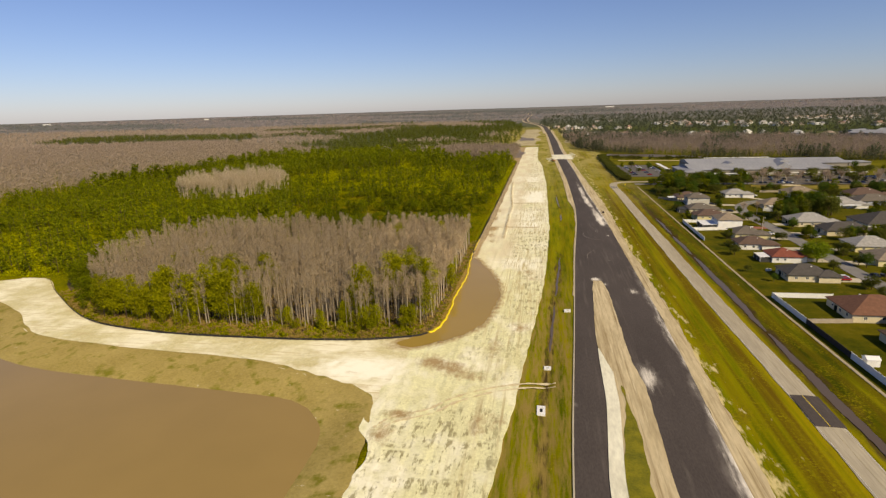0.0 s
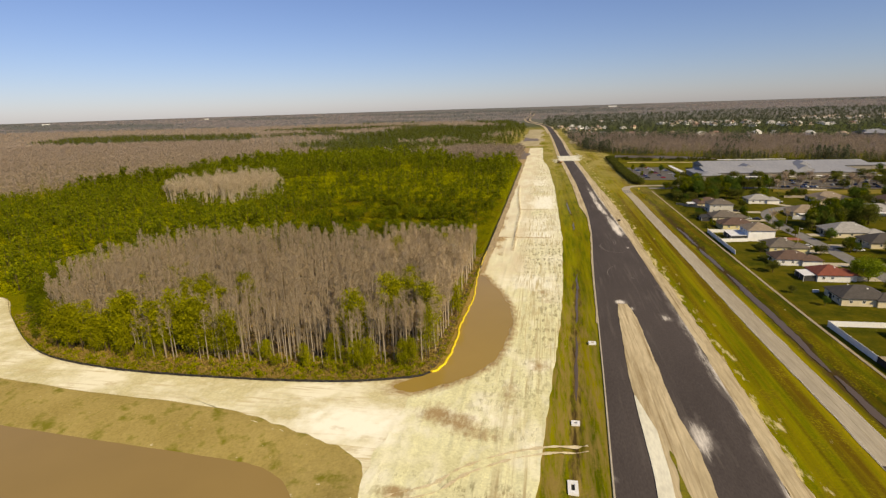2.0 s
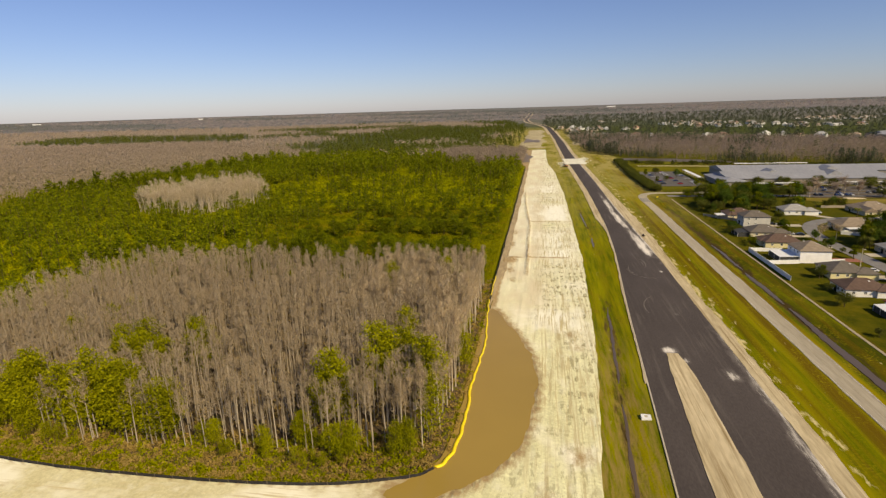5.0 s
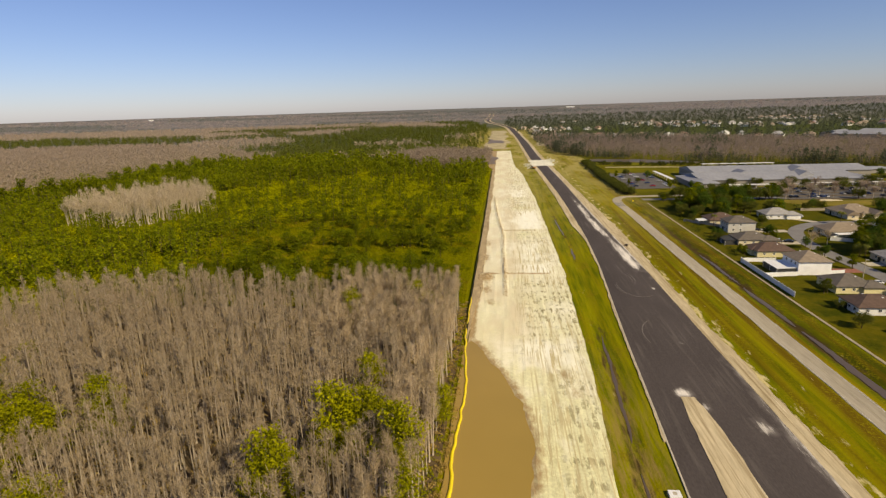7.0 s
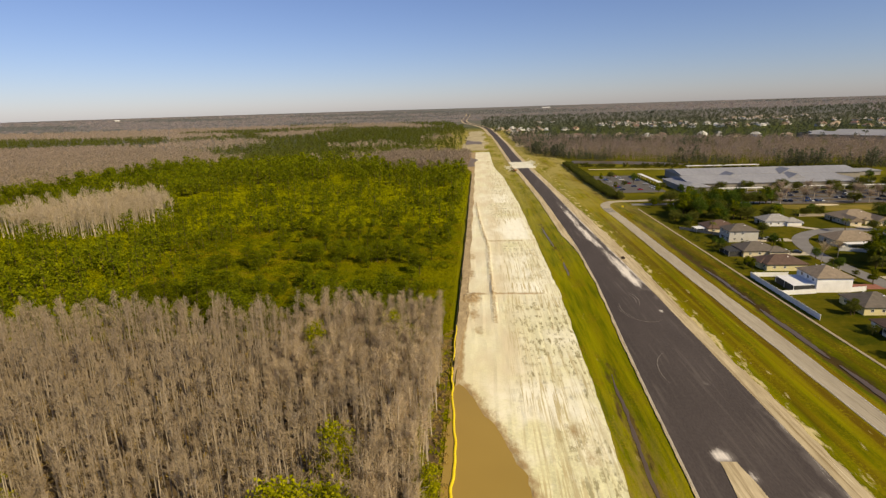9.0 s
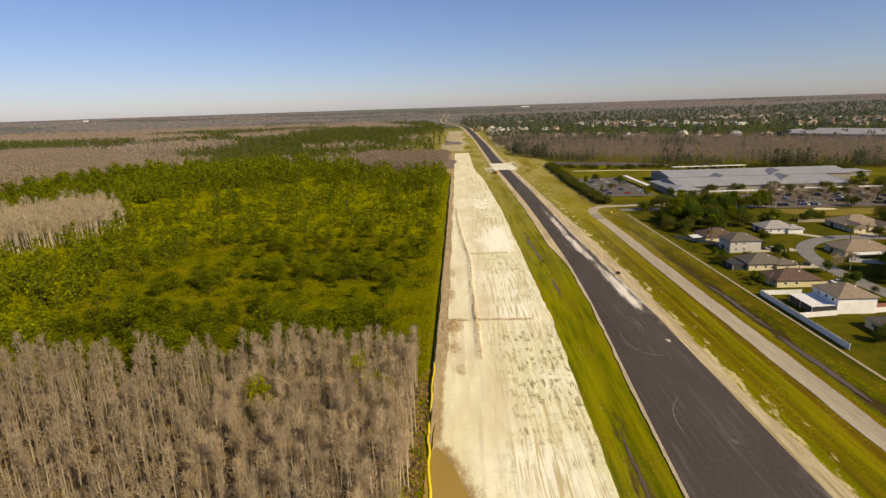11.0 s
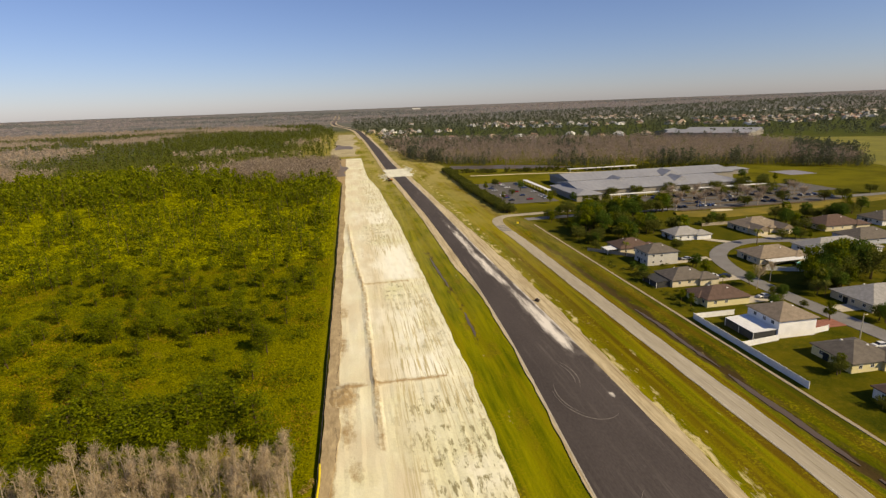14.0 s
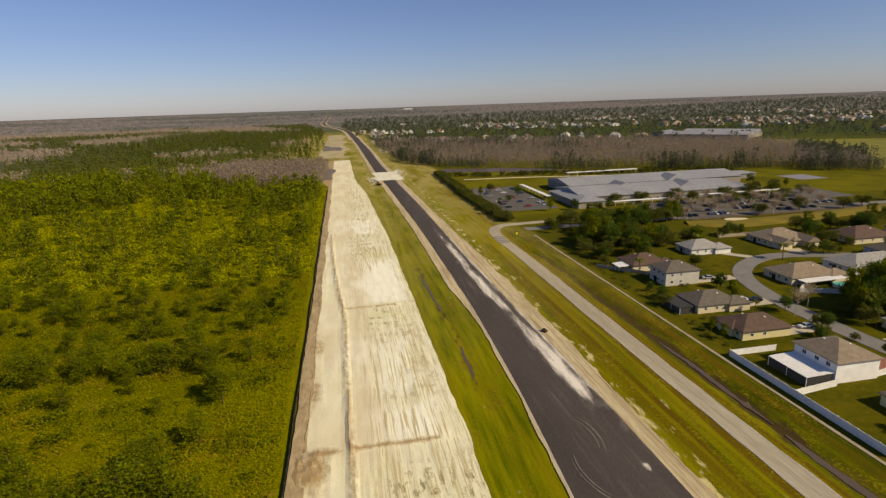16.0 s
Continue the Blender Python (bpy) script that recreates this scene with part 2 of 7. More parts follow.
def ground_material():
    mat = bpy.data.materials.new("grassland")
    mat.use_nodes = True
    n, l = nodes_of(mat)
    b = n["Principled BSDF"]
    big, mid, fine = noise_fac(n, l, 0.035, 4), noise_fac(n, l, 0.45, 4, (1, 0.06, 1)), noise_fac(n, l, 1.6, 4)
    blot = noise_fac(n, l, 0.16, 5, (1, 0.5, 1))
    lawn = mix_color(n, l, ramped(n, l, mid, 0.35, 0.65), (0.072, 0.090, 0.001), (0.222, 0.208, 0.002))
    geo = n.new("ShaderNodeNewGeometry")
    sep = n.new("ShaderNodeSeparateXYZ")
    l.new(geo.outputs["Position"], sep.inputs[0])
    rows = noise_fac(n, l, 0.30, 4, (1, 0.03, 1))
    gold = n.new("ShaderNodeMath")
    gold.operation = "MULTIPLY_ADD"
    l.new(product(n, l, ramped(n, l, sep.outputs[0], 40, 58), ramped(n, l, sep.outputs[0], 69, 65)), gold.inputs[0])
    gold.inputs[1].default_value = 0.16
    l.new(rows, gold.inputs[2])
    lawn = mix_color(n, l, ramped(n, l, gold.outputs[0], 0.52, 0.74), lawn, (0.240, 0.192, 0.003))
    dim = product(n, l, ramped(n, l, sep.outputs[0], 65, 68), ramped(n, l, noise_fac(n, l, 0.12, 4, (1, 0.2, 1)), 0.30, 0.60))
    lawn = mix_color(n, l, dim, lawn, (0.048, 0.054, 0.002))
    furrow = product(n, l, ramped(n, l, noise_fac(n, l, 0.22, 3, (1, 0.02, 1)), 0.47, 0.62), ramped(n, l, sep.outputs[0], 42, 50))
    lawn = mix_color(n, l, furrow, lawn, (0.110, 0.072, 0.004))
    lawn = mix_color(n, l, ramped(n, l, blot, 0.56, 0.74), lawn, (0.15, 0.105, 0.008))
    lawn = mix_color(n, l, product(n, l, ramped(n, l, fine, 0.5, 0.62), ramped(n, l, blot, 0.42, 0.62)), lawn, (0.215, 0.185, 0.004))
    lawn = mix_color(n, l, worn(n, l, "wet", noise_fac(n, l, 0.6, 5, (1, 0.25, 1))), lawn, (0.062, 0.042, 0.014))
    dry = product(n, l, product(n, l, ramped(n, l, sep.outputs[0], 13, 8), ramped(n, l, sep.outputs[1], 250, 190)), ramped(n, l, noise_fac(n, l, 0.8, 6, (1, 0.12, 1), rough=0.7), 0.42, 0.60))
    lawn = mix_color(n, l, dry, lawn, (0.24, 0.175, 0.045))
    sandy = product(n, l, ramped(n, l, sep.outputs[0], 40, 43), ramped(n, l, sep.outputs[0], 50, 44))
    m = n.new("ShaderNodeMath")
    m.operation = "MULTIPLY_ADD"
    l.new(sandy, m.inputs[0])
    m.inputs[1].default_value = 0.185
    l.new(noise_fac(n, l, 0.4, 5, (1, 0.3, 1)), m.inputs[2])
    lawn = mix_color(n, l, ramped(n, l, m.outputs[0], 0.685, 0.78), lawn, (0.56, 0.47, 0.22))
    parched = product(n, l, ramped(n, l, sep.outputs[1], 340, 760), ramped(n, l, noise_fac(n, l, 0.06, 6, (1, 0.3, 1), rough=0.7), 0.36, 0.56))
    lawn = mix_color(n, l, parched, lawn, (0.33, 0.275, 0.085))
    yard = mix_color(n, l, ramped(n, l, noise_fac(n, l, 0.07, 5, rough=0.7), 0.38, 0.64), (0.036, 0.046, 0.002), (0.112, 0.095, 0.004))
    yard = mix_color(n, l, product(n, l, ramped(n, l, noise_fac(n, l, 0.35, 5, rough=0.75), 0.52, 0.66), ramped(n, l, big, 0.40, 0.60)), yard, (0.145, 0.112, 0.010))
    yard = mix_color(n, l, ramped(n, l, fine, 0.45, 0.8), yard, (0.085, 0.078, 0.003))
    yard = mix_color(n, l, product(n, l, ramped(n, l, sep.outputs[1], 470, 560), ramped(n, l, noise_fac(n, l, 0.03, 5), 0.30, 0.60)), yard, (0.140, 0.128, 0.005))
    rough_lot = product(n, l, ramped(n, l, sep.outputs[1], 420, 445), ramped(n, l, sep.outputs[1], 545, 520))
    yard = mix_color(n, l, product(n, l, rough_lot, ramped(n, l, noise_fac(n, l, 0.05, 6, rough=0.7), 0.30, 0.52)), yard, (0.072, 0.070, 0.004))
    scrub = mix_color(n, l, ramped(n, l, big, 0.35, 0.65), (0.082, 0.090, 0.0004), (0.178, 0.162, 0.0008))
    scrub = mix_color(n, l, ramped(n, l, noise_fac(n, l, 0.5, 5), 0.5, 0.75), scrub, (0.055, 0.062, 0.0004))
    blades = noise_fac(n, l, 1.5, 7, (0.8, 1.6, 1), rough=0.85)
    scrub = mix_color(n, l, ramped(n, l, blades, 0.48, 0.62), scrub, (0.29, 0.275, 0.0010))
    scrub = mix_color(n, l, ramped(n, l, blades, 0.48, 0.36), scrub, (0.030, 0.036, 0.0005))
    scrub = mix_color(n, l, ramped(n, l, noise_fac(n, l, 0.05, 5), 0.64, 0.74), scrub, (0.27, 0.16, 0.03))
    # brown and green woodland bands, paled violet-grey to put haze in the colour
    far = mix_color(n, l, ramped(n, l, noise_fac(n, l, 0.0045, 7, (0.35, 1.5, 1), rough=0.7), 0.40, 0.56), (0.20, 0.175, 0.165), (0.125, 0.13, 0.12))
    near = mix_color(n, l, ramped(n, l, sep.outputs[0], -36, -34), scrub, lawn)
    near = mix_color(n, l, ramped(n, l, sep.outputs[0], 80, 83), near, yard)
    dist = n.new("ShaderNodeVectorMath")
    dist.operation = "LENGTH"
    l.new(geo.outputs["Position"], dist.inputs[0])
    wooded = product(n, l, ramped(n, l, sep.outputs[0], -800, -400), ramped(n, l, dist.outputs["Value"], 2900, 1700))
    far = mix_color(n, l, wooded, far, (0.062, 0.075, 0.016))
    corridor = product(n, l, ramped(n, l, sep.outputs[0], -150, -90), ramped(n, l, sep.outputs[0], 90, 72))
    corridor = product(n, l, corridor, ramped(n, l, sep.outputs[1], 2000, 1650))
    far = mix_color(n, l, corridor, far, lawn)
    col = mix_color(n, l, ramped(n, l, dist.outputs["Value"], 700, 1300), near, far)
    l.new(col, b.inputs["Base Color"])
    b.inputs["Roughness"].default_value, b.inputs["Specular IOR Level"].default_value = 0.95, 0.03
    bp = n.new("ShaderNodeBump")
    bp.inputs["Strength"].default_value, bp.inputs["Distance"].default_value = 0.6, 0.25
    l.new(fine, bp.inputs["Height"])
    l.new(bp.outputs[0], b.inputs["Normal"])
    return mat


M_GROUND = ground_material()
M_BARK_GREY = leafy("grey_bark", (0.315, 0.258, 0.190), (0.60, 0.515, 0.395), thin=0.0)
M_TWIG = leafy("bare_twigs", (0.352, 0.270, 0.168), (0.675, 0.548, 0.362), thin=0.35)
M_BARK = leafy("brown_bark", (0.07, 0.048, 0.024), (0.13, 0.092, 0.05), thin=0.0)
M_PINE = leafy("pine_needles", (0.066, 0.088, 0.001), (0.225, 0.240, 0.003), thin=0.3)
M_SHRUB = leafy("scrub_leaves", (0.150, 0.165, 0.0010), (0.400, 0.380, 0.0018))
M_SCRUB_FAR = leafy("far_scrub", (0.205, 0.225, 0.0010), (0.535, 0.520, 0.0022))
M_SCRUB_GOLD = leafy("golden_scrub", (0.20, 0.135, 0.006), (0.40, 0.285, 0.014))
M_SHRUB_BROWN = leafy("dry_scrub", (0.31, 0.215, 0.058), (0.49, 0.36, 0.112))
M_LEAF = leafy("oak_leaves", (0.062, 0.075, 0.011), (0.185, 0.185, 0.030))
M_LEAF_BRIGHT = leafy("bright_leaves", (0.06, 0.10, 0.010), (0.13, 0.19, 0.02))
M_MAPLE = leafy("maple_leaves", (0.115, 0.170, 0.006), (0.275, 0.330, 0.012))
M_YELLOW = surface("yellow_vinyl", (0.75, 0.55, 0.01), (0.85, 0.66, 0.02), 0.3, 3, 0.5, 0.1)
M_BLACK = surface("black_fabric", (0.012, 0.012, 0.014), (0.03, 0.028, 0.028), 0.5, 4, 0.8, 0.1)
M_WOODPOST = surface("post_wood", (0.16, 0.12, 0.08), (0.28, 0.22, 0.15), 1, 8, 0.9, 0.1)
M_WHITE = surface("white_vinyl", (0.72, 0.72, 0.70), (0.82, 0.82, 0.80), 0.4, 3, 0.5, 0.05)
M_FLOOR = surface("leaf_litter", (0.055, 0.038, 0.018), (0.14, 0.095, 0.045), 0.3, 2.0, 0.95, 0.6)
M_TWIG_FAR = leafy("far_twigs", (0.335, 0.262, 0.190), (0.44, 0.350, 0.262))
M_TWIG_PALE = leafy("pale_twigs", (0.40, 0.325, 0.215), (0.60, 0.50, 0.345))
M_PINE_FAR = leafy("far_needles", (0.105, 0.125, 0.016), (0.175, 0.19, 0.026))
# dark green leaves lightened and blued in the colour for haze
M_LEAF_HAZED = leafy("hazed_leaves", (0.090, 0.104, 0.060), (0.130, 0.144, 0.082))
M_PINE_MID = leafy("wood_needles", (0.100, 0.132, 0.0022), (0.335, 0.350, 0.006), thin=0.35)
M_PINE_SUN = leafy("young_pine_needles", (0.150, 0.162, 0.002), (0.43, 0.41, 0.007))
M_TWIG_EAST = leafy("brown_twigs", (0.30, 0.232, 0.185), (0.355, 0.278, 0.222), thin=0.5)
# pale greyed leaf and twig tones with aerial haze mixed into the colour
M_HAZED_GREEN = leafy("hazed_canopy", (0.165, 0.172, 0.155), (0.19, 0.196, 0.178))
M_HAZED_GREY = leafy("hazed_twigs", (0.29, 0.25, 0.235), (0.32, 0.28, 0.262))

# ---- ground plan ----
def spline(points, n):
    """n points along a smooth line through the few given ones."""
    p = np.array(points, float)
    p = np.vstack([2 * p[0] - p[1], p, 2 * p[-1] - p[-2]])
    seg = len(p) - 3
    u = np.linspace(0, seg - 1e-6, n)
    i = u.astype(int)
    f = (u - i)[:, None]
    a, b, c, d = p[i], p[i + 1], p[i + 2], p[i + 3]
    return 0.5 * (2 * b + (c - a) * f + (2 * a - 5 * b + 4 * c - d) * f**2 + (3 * b - a - 3 * c + d) * f**3)


def along(points):
    """A function of y through a few (y, x) pairs."""
    ys, xs = [q[0] for q in points], [q[1] for q in points]
    fine_y = np.linspace(ys[0], ys[-1], 400)
    k = np.exp(-np.linspace(-2, 2, 21) ** 2)
    fine = np.convolve(np.pad(np.interp(fine_y, ys, xs), 10, mode="edge"), k / k.sum(), mode="valid")
    return lambda y: np.interp(y, fine_y, fine)


def wobble(t, scale, amount, seed):
    return np.array([noise.noise((v * scale, seed * 3.7, 0.3)) for v in np.ravel(t)]) * amount


SILT_X = -34.2
DITCH_X = 70.1
POND_EDGE = [(-300, 170), (-205, 148), (-173, 131), (-150, 124), (-112, 120.5), (-77, 118), (-63, 116), (-54, 110), (-49, 101), (-48, 86), (-48, 30), (-48, -90)]
BANK_EDGE = [(-310, 200), (-222, 173), (-195, 160), (-171, 144), (-140, 138.5), (-86, 134), (-66, 129), (-52, 124), (-43, 119), (-39.5, 108), (-37, 90), (-35, 40), (-35, -90)]
WOOD_EDGE = [(-320, 165), (-247, 195), (-236, 201), (-221, 199), (-200, 182), (-164, 158), (-134, 150), (-100, 148.3), (-62, 150), (-41, 155), (-36, 158.4)]
road_left = along([(-100, 2), (100, 6.9), (161, 10.4), (217, 13.3), (254, 15.2), (297, 18.1), (333, 20.6), (395, 22.6), (530, 22.3), (680, 19), (829, 14.5), (1006, 12.5), (1240, 10), (1450, 6)])
road_right = along([(-100, 38), (106, 38.6), (164, 39.8), (219, 39.5), (270, 38.9), (314, 38.6), (361, 38.1), (388, 36.8), (418, 36.3), (465, 35), (530, 34), (603, 33.2), (730, 30.5), (918, 27), (1140, 26), (1450, 20)])
sand_right = along([(-100, -26), (60, -12), (100, -7.8), (160, -2.8), (216, 1.1), (266, 2.5), (330, 4), (428, 3), (508, 2.5), (600, 0), (671, -2), (745, -8), (842, -9.5), (985, -10)])
sand_left = along([(-100, -35), (82, -36), (99, -38), (111, -40), (122, -42), (150, -38), (160, -33), (690, -33), (715, -33.5), (750, -40), (830, -45), (985, -51)])
swale = along([(-100, -2), (125, 1.2), (142, 2.1), (172, 3.5), (208, 5.7), (240, 7.5), (300, 9.6), (352, 11.6), (400, 11.2), (433, 10), (600, 8), (900, 5)])


def patches(x, y, scale, seed):
    """Smooth value noise between 0 and 1 for whole arrays of places."""
    x, y = np.asarray(x, float) * scale + seed * 17.3, np.asarray(y, float) * scale + seed * 7.9
    i, j = np.floor(x), np.floor(y)
    f, h = x - i, y - j
    f, h = f * f * (3 - 2 * f), h * h * (3 - 2 * h)
    lot = lambda a, b: np.modf(np.abs(np.sin(a * 127.1 + b * 311.7 + seed) * 43758.5453))[0]
    return (lot(i, j) * (1 - f) + lot(i + 1, j) * f) * (1 - h) + (lot(i, j + 1) * (1 - f) + lot(i + 1, j + 1) * f) * h


def inside(px, py, poly):
    hit = np.zeros(px.shape, bool)
    q = np.array(poly)
    for (x0, y0), (x1, y1) in zip(q, np.roll(q, -1, 0)):
        cross = ((y0 > py) != (y1 > py)) & (px < (x1 - x0) * (py - y0) / (y1 - y0 + 1e-12) + x0)
        hit ^= cross
    return hit


POND_MID = [tuple(a * 0.06 + b * 0.94) for a, b in zip(spline(POND_EDGE, 60), spline(BANK_EDGE, 60))] + [(-330, -90)]


def height(x, y):
    """Height of the bare ground."""
    x, y = np.asarray(x, float), np.asarray(y, float)
    z = -0.55 * np.exp(-((x - swale(y)) / 3.0) ** 2) * ((y > 60) & (y < 900))
    z = z - 0.9 * np.exp(-((x - DITCH_X) / 3.0) ** 2) * (y < 470) + 0.5 * np.exp(-((x - 53) / 4.5) ** 2) * (y < 480)
    far = np.clip((np.hypot(x, y - 100) - 2300) / 2400, 0, 1)
    return z + 58 * far**1.25


def mesh_of(name, verts, faces, mats, indices=None, smooth=False):
    me = bpy.data.meshes.new(name)
    verts, faces = np.asarray(verts, np.float32), np.asarray(faces, np.int32)
    me.vertices.add(len(verts))
    me.vertices.foreach_set("co", verts.ravel())
    k = faces.shape[1]
    me.loops.add(faces.size)
    me.loops.foreach_set("vertex_index", faces.ravel())
    me.polygons.add(len(faces))
    me.polygons.foreach_set("loop_start", np.arange(0, faces.size, k, dtype=np.int32))
    for m in mats:
        me.materials.append(m)
    if indices is not None:
        me.polygons.foreach_set("material_index", np.asarray(indices, np.int32))
    me.polygons.foreach_set("use_smooth", np.full(len(faces), smooth))
    me.update(calc_edges=True)
    me.validate()
    return me


def grid_faces(nu, nv):
    i, j = np.meshgrid(np.arange(nu - 1), np.arange(nv - 1), indexing="ij")
    a = (i * nv + j).ravel()
    return np.stack([a, a + nv, a + nv + 1, a + 1], 1)


def loft(name, left, right, across, mat, lift=0.06, label="", category="", z=None, skirt=0.4, crown=0.0, parent=None, marks=None):
    """A laid sheet between two edge lines, with a turned-down rim all round."""
    left, right = np.asarray(left), np.asarray(right)
    w = np.linspace(0, 1, across)
    xy = left[:, None, :] * (1 - w[None, :, None]) + right[:, None, :] * w[None, :, None]
    zz = height(xy[..., 0], xy[..., 1]) + lift + crown * 4 * w * (1 - w) if z is None else z(xy[..., 0], xy[..., 1], w[None, :])
    v = np.concatenate([xy, np.broadcast_to(zz, xy.shape[:2])[..., None]], -1)
    lo = v.copy()
    lo[..., 2] -= skirt
    v = np.concatenate([lo[:, :1], v, lo[:, -1:]], 1)
    first, last = v[:1].copy(), v[-1:].copy()
    first[..., 2] -= skirt
    last[..., 2] -= skirt
    v = np.concatenate([first, v, last], 0)
    f = grid_faces(v.shape[0], v.shape[1])
    me = mesh_of(name, v.reshape(-1, 3), f[:, ::-1], [mat], smooth=False)
    ob = new(name, me)
    for key, where in (marks or {}).items():
        flat = v.reshape(-1, 3)
        me.attributes.new(key, "FLOAT", "POINT").data.foreach_set("value", np.clip(where(flat[:, 0], flat[:, 1]), 0, 1).astype(np.float32))
    if parent:
        ob.parent = parent
        return ob
    return tagged(ob, label, category or name.replace("_", " "), kind="structure")


def strip(name, x0, x1, y0, y1, step, across, mat, rough=0.0, seed=1, **kw):
    """A loft along y between two functions of y, with ragged edges."""
    y = np.linspace(y0, y1, int((y1 - y0) / step) + 2)
    a = np.stack([x0(y) + wobble(y, 0.22, rough, seed) + wobble(y, 0.05, rough, seed + 9), y], 1)
    b = np.stack([x1(y) + wobble(y, 0.22, rough, seed + 4) + wobble(y, 0.05, rough, seed + 5), y], 1)
    return loft(name, a, b, across, mat, **kw)


def pool(name, points, z, mat, label, n=90, ragged=0.6, seed=3):
    e = spline(points + points[:1], n)[:-1]
    d = e - e.mean(0)
    d /= np.linalg.norm(d, axis=1)[:, None]
    e = e + d * wobble(np.arange(len(e)), 0.35, ragged, seed)[:, None]
    bm = bmesh.new()
    top = [bm.verts.new((x, y, z)) for x, y in e]
    bm.faces.new(top)
    bmesh.ops.triangulate(bm, faces=bm.faces[:])
    me = bpy.data.meshes.new(name)
    bm.normal_update()
    for f in bm.faces:
        if f.normal.z < 0:
            f.normal_flip()
    bm.to_mesh(me)
    bm.free()
    me.materials.append(mat)
    return tagged(new(name, me), label, "water", kind="structure")


# ---- large structure ----
def axis(*runs):
    return np.unique(np.concatenate([np.arange(a, b, s) for a, b, s in runs]))


def spread(start, stop, n):
    return start + (stop - start) * np.linspace(0, 1, n) ** 2.2


gx = axis((-260, -60, 4), (-60, 90, 1.5), (90, 260, 4))
gx = np.concatenate([spread(-262, -4650, 60)[::-1], gx, spread(264, 4650, 60)])
gy = axis((-60, 520, 3), (520, 900, 8))
gy = np.concatenate([spread(-62, -4500, 40)[::-1], gy, spread(905, 4750, 90)])
X, Y = np.meshgrid(gx, gy, indexing="ij")
R = np.hypot(X, Y - 100)
shrink = np.minimum(1, 4700 / np.maximum(R, 1))
X, Y = X * shrink, 100 + (Y - 100) * shrink
Z = height(X, Y)
Z[inside(X, Y, POND_MID)] = -4.0
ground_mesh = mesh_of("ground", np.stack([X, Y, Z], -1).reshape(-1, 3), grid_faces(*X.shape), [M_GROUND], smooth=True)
wet_y = np.interp(Y, [60, 118, 172, 178, 196, 203, 268, 276, 318, 352, 392, 450, 470], [0.7, 0.9, 1, 0.6, 1, 0.8, 1, 0.7, 1, 1, 0.8, 0.6, 0])
meander = np.vectorize(lambda v: 0.7 * noise.noise((v * 0.06, 4.1, 0.3)))(Y)
wet = np.maximum(wet_y * np.exp(-(((X - DITCH_X - meander) / 2.0) ** 2)), np.interp(Y, [60, 90, 255, 268, 332, 345, 365, 375, 390, 440, 460, 900], [0.3, 0.62, 0.62, 0.0, 0.0, 0.5, 0.5, 0.1, 0.5, 0.5, 0.1, 0.2]) * np.exp(-(((X - swale(Y)) / 1.8) ** 2)))
ground_mesh.attributes.new("wet", "FLOAT", "POINT").data.foreach_set("value", np.clip(wet, 0, 1).ravel().astype(np.float32))
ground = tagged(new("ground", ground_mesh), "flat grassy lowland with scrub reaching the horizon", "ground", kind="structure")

pond_line, bank_line, wood_line = spline(POND_EDGE, 260), spline(BANK_EDGE, 260), spline(WOOD_EDGE, 220)
wob = np.stack([wobble(np.arange(260), 0.2, 0.7, 2), wobble(np.arange(260), 0.2, 0.7, 6)], 1)
loft("pond_bank", bank_line + wob, pond_line + (pond_line - bank_line) * 0.4, 14, M_BANK, label="dry grass bank sloping down to the pond", category="bank",
     z=lambda x, y, w: 0.29 - 2.1 * np.clip(w * 1.15 - 0.1, 0, 1) ** 1.3 + 0 * x, skirt=0.3)
pool("pond_water", [tuple(p) for p in pond_line[::13]] + [(-60, -95), (-300, -95), (-310, 100)], -1.15, M_WATER, "still brown muddy pond water", n=240, ragged=0.0)
haul_end = next(i for i, p in enumerate(bank_line) if p[0] > -40.6)
bank_part = spline([tuple(p) for p in bank_line[:haul_end:12]] + [tuple(bank_line[haul_end])], 220)
PUDDLE = [(-29, 154), (-24, 160), (-19.5, 168), (-16.3, 186), (-16.6, 205), (-20.5, 222), (-26, 236), (-30.5, 247), (-33.6, 246), (-34.2, 225), (-34, 190), (-35, 164), (-40, 155), (-44, 150.5), (-39, 147.5)]
ridge = along([(280, -21.2), (318, -21.4), (358, -22.2), (388, -21.9), (414, -23.7), (463, -26.6), (525, -29)])


def box_of(x, y, x0, x1, y0, y1, soft=6.0):
    """1 inside a rectangle, falling off softly round it."""
    d = np.maximum(np.maximum(x0 - x, x - x1), np.maximum(y0 - y, y - y1))
    return np.clip(0.5 - d / soft, 0, 1)


def pads_on_sand(x, y):
    """Bladed pads of dry white sand."""
    return np.maximum.reduce([k * box_of(x, y, *b) for k, b in ((1.0, (-20.5, -2, 320, 333)), (0.95, (-22.5, 0.5, 405, 462)), (0.7, (-20, -4, 340, 372)), (0.6, (-18, 0, 232, 250)), (0.75, (-24, -4, 520, 560)), (0.4, (-62, -39, 126, 139)))]) + 0.7 * np.exp(-(((x + 50) / 11) ** 2 + ((y - 132) / 6) ** 2))


def dashes_on_sand(x, y):
    """Where damp wheel and blade dashes lie."""
    return np.maximum.reduce([k * box_of(x, y, *b) for k, b in ((0.9, (-37, -8, 40, 116)), (0.55, (-24, -3, 128, 180)), (0.85, (-11, 3, 176, 232)), (1.0, (-17, 5, 236, 312)), (0.6, (-19, 2, 336, 384)), (1.0, (-16, -3, 384, 401)), (0.9, (-20, -5, 466, 516)), (0.6, (-19, -5, 560, 640)))])


PUDDLE_BED = [tuple(p) for p in spline(PUDDLE + PUDDLE[:1], 90)[:-1]]


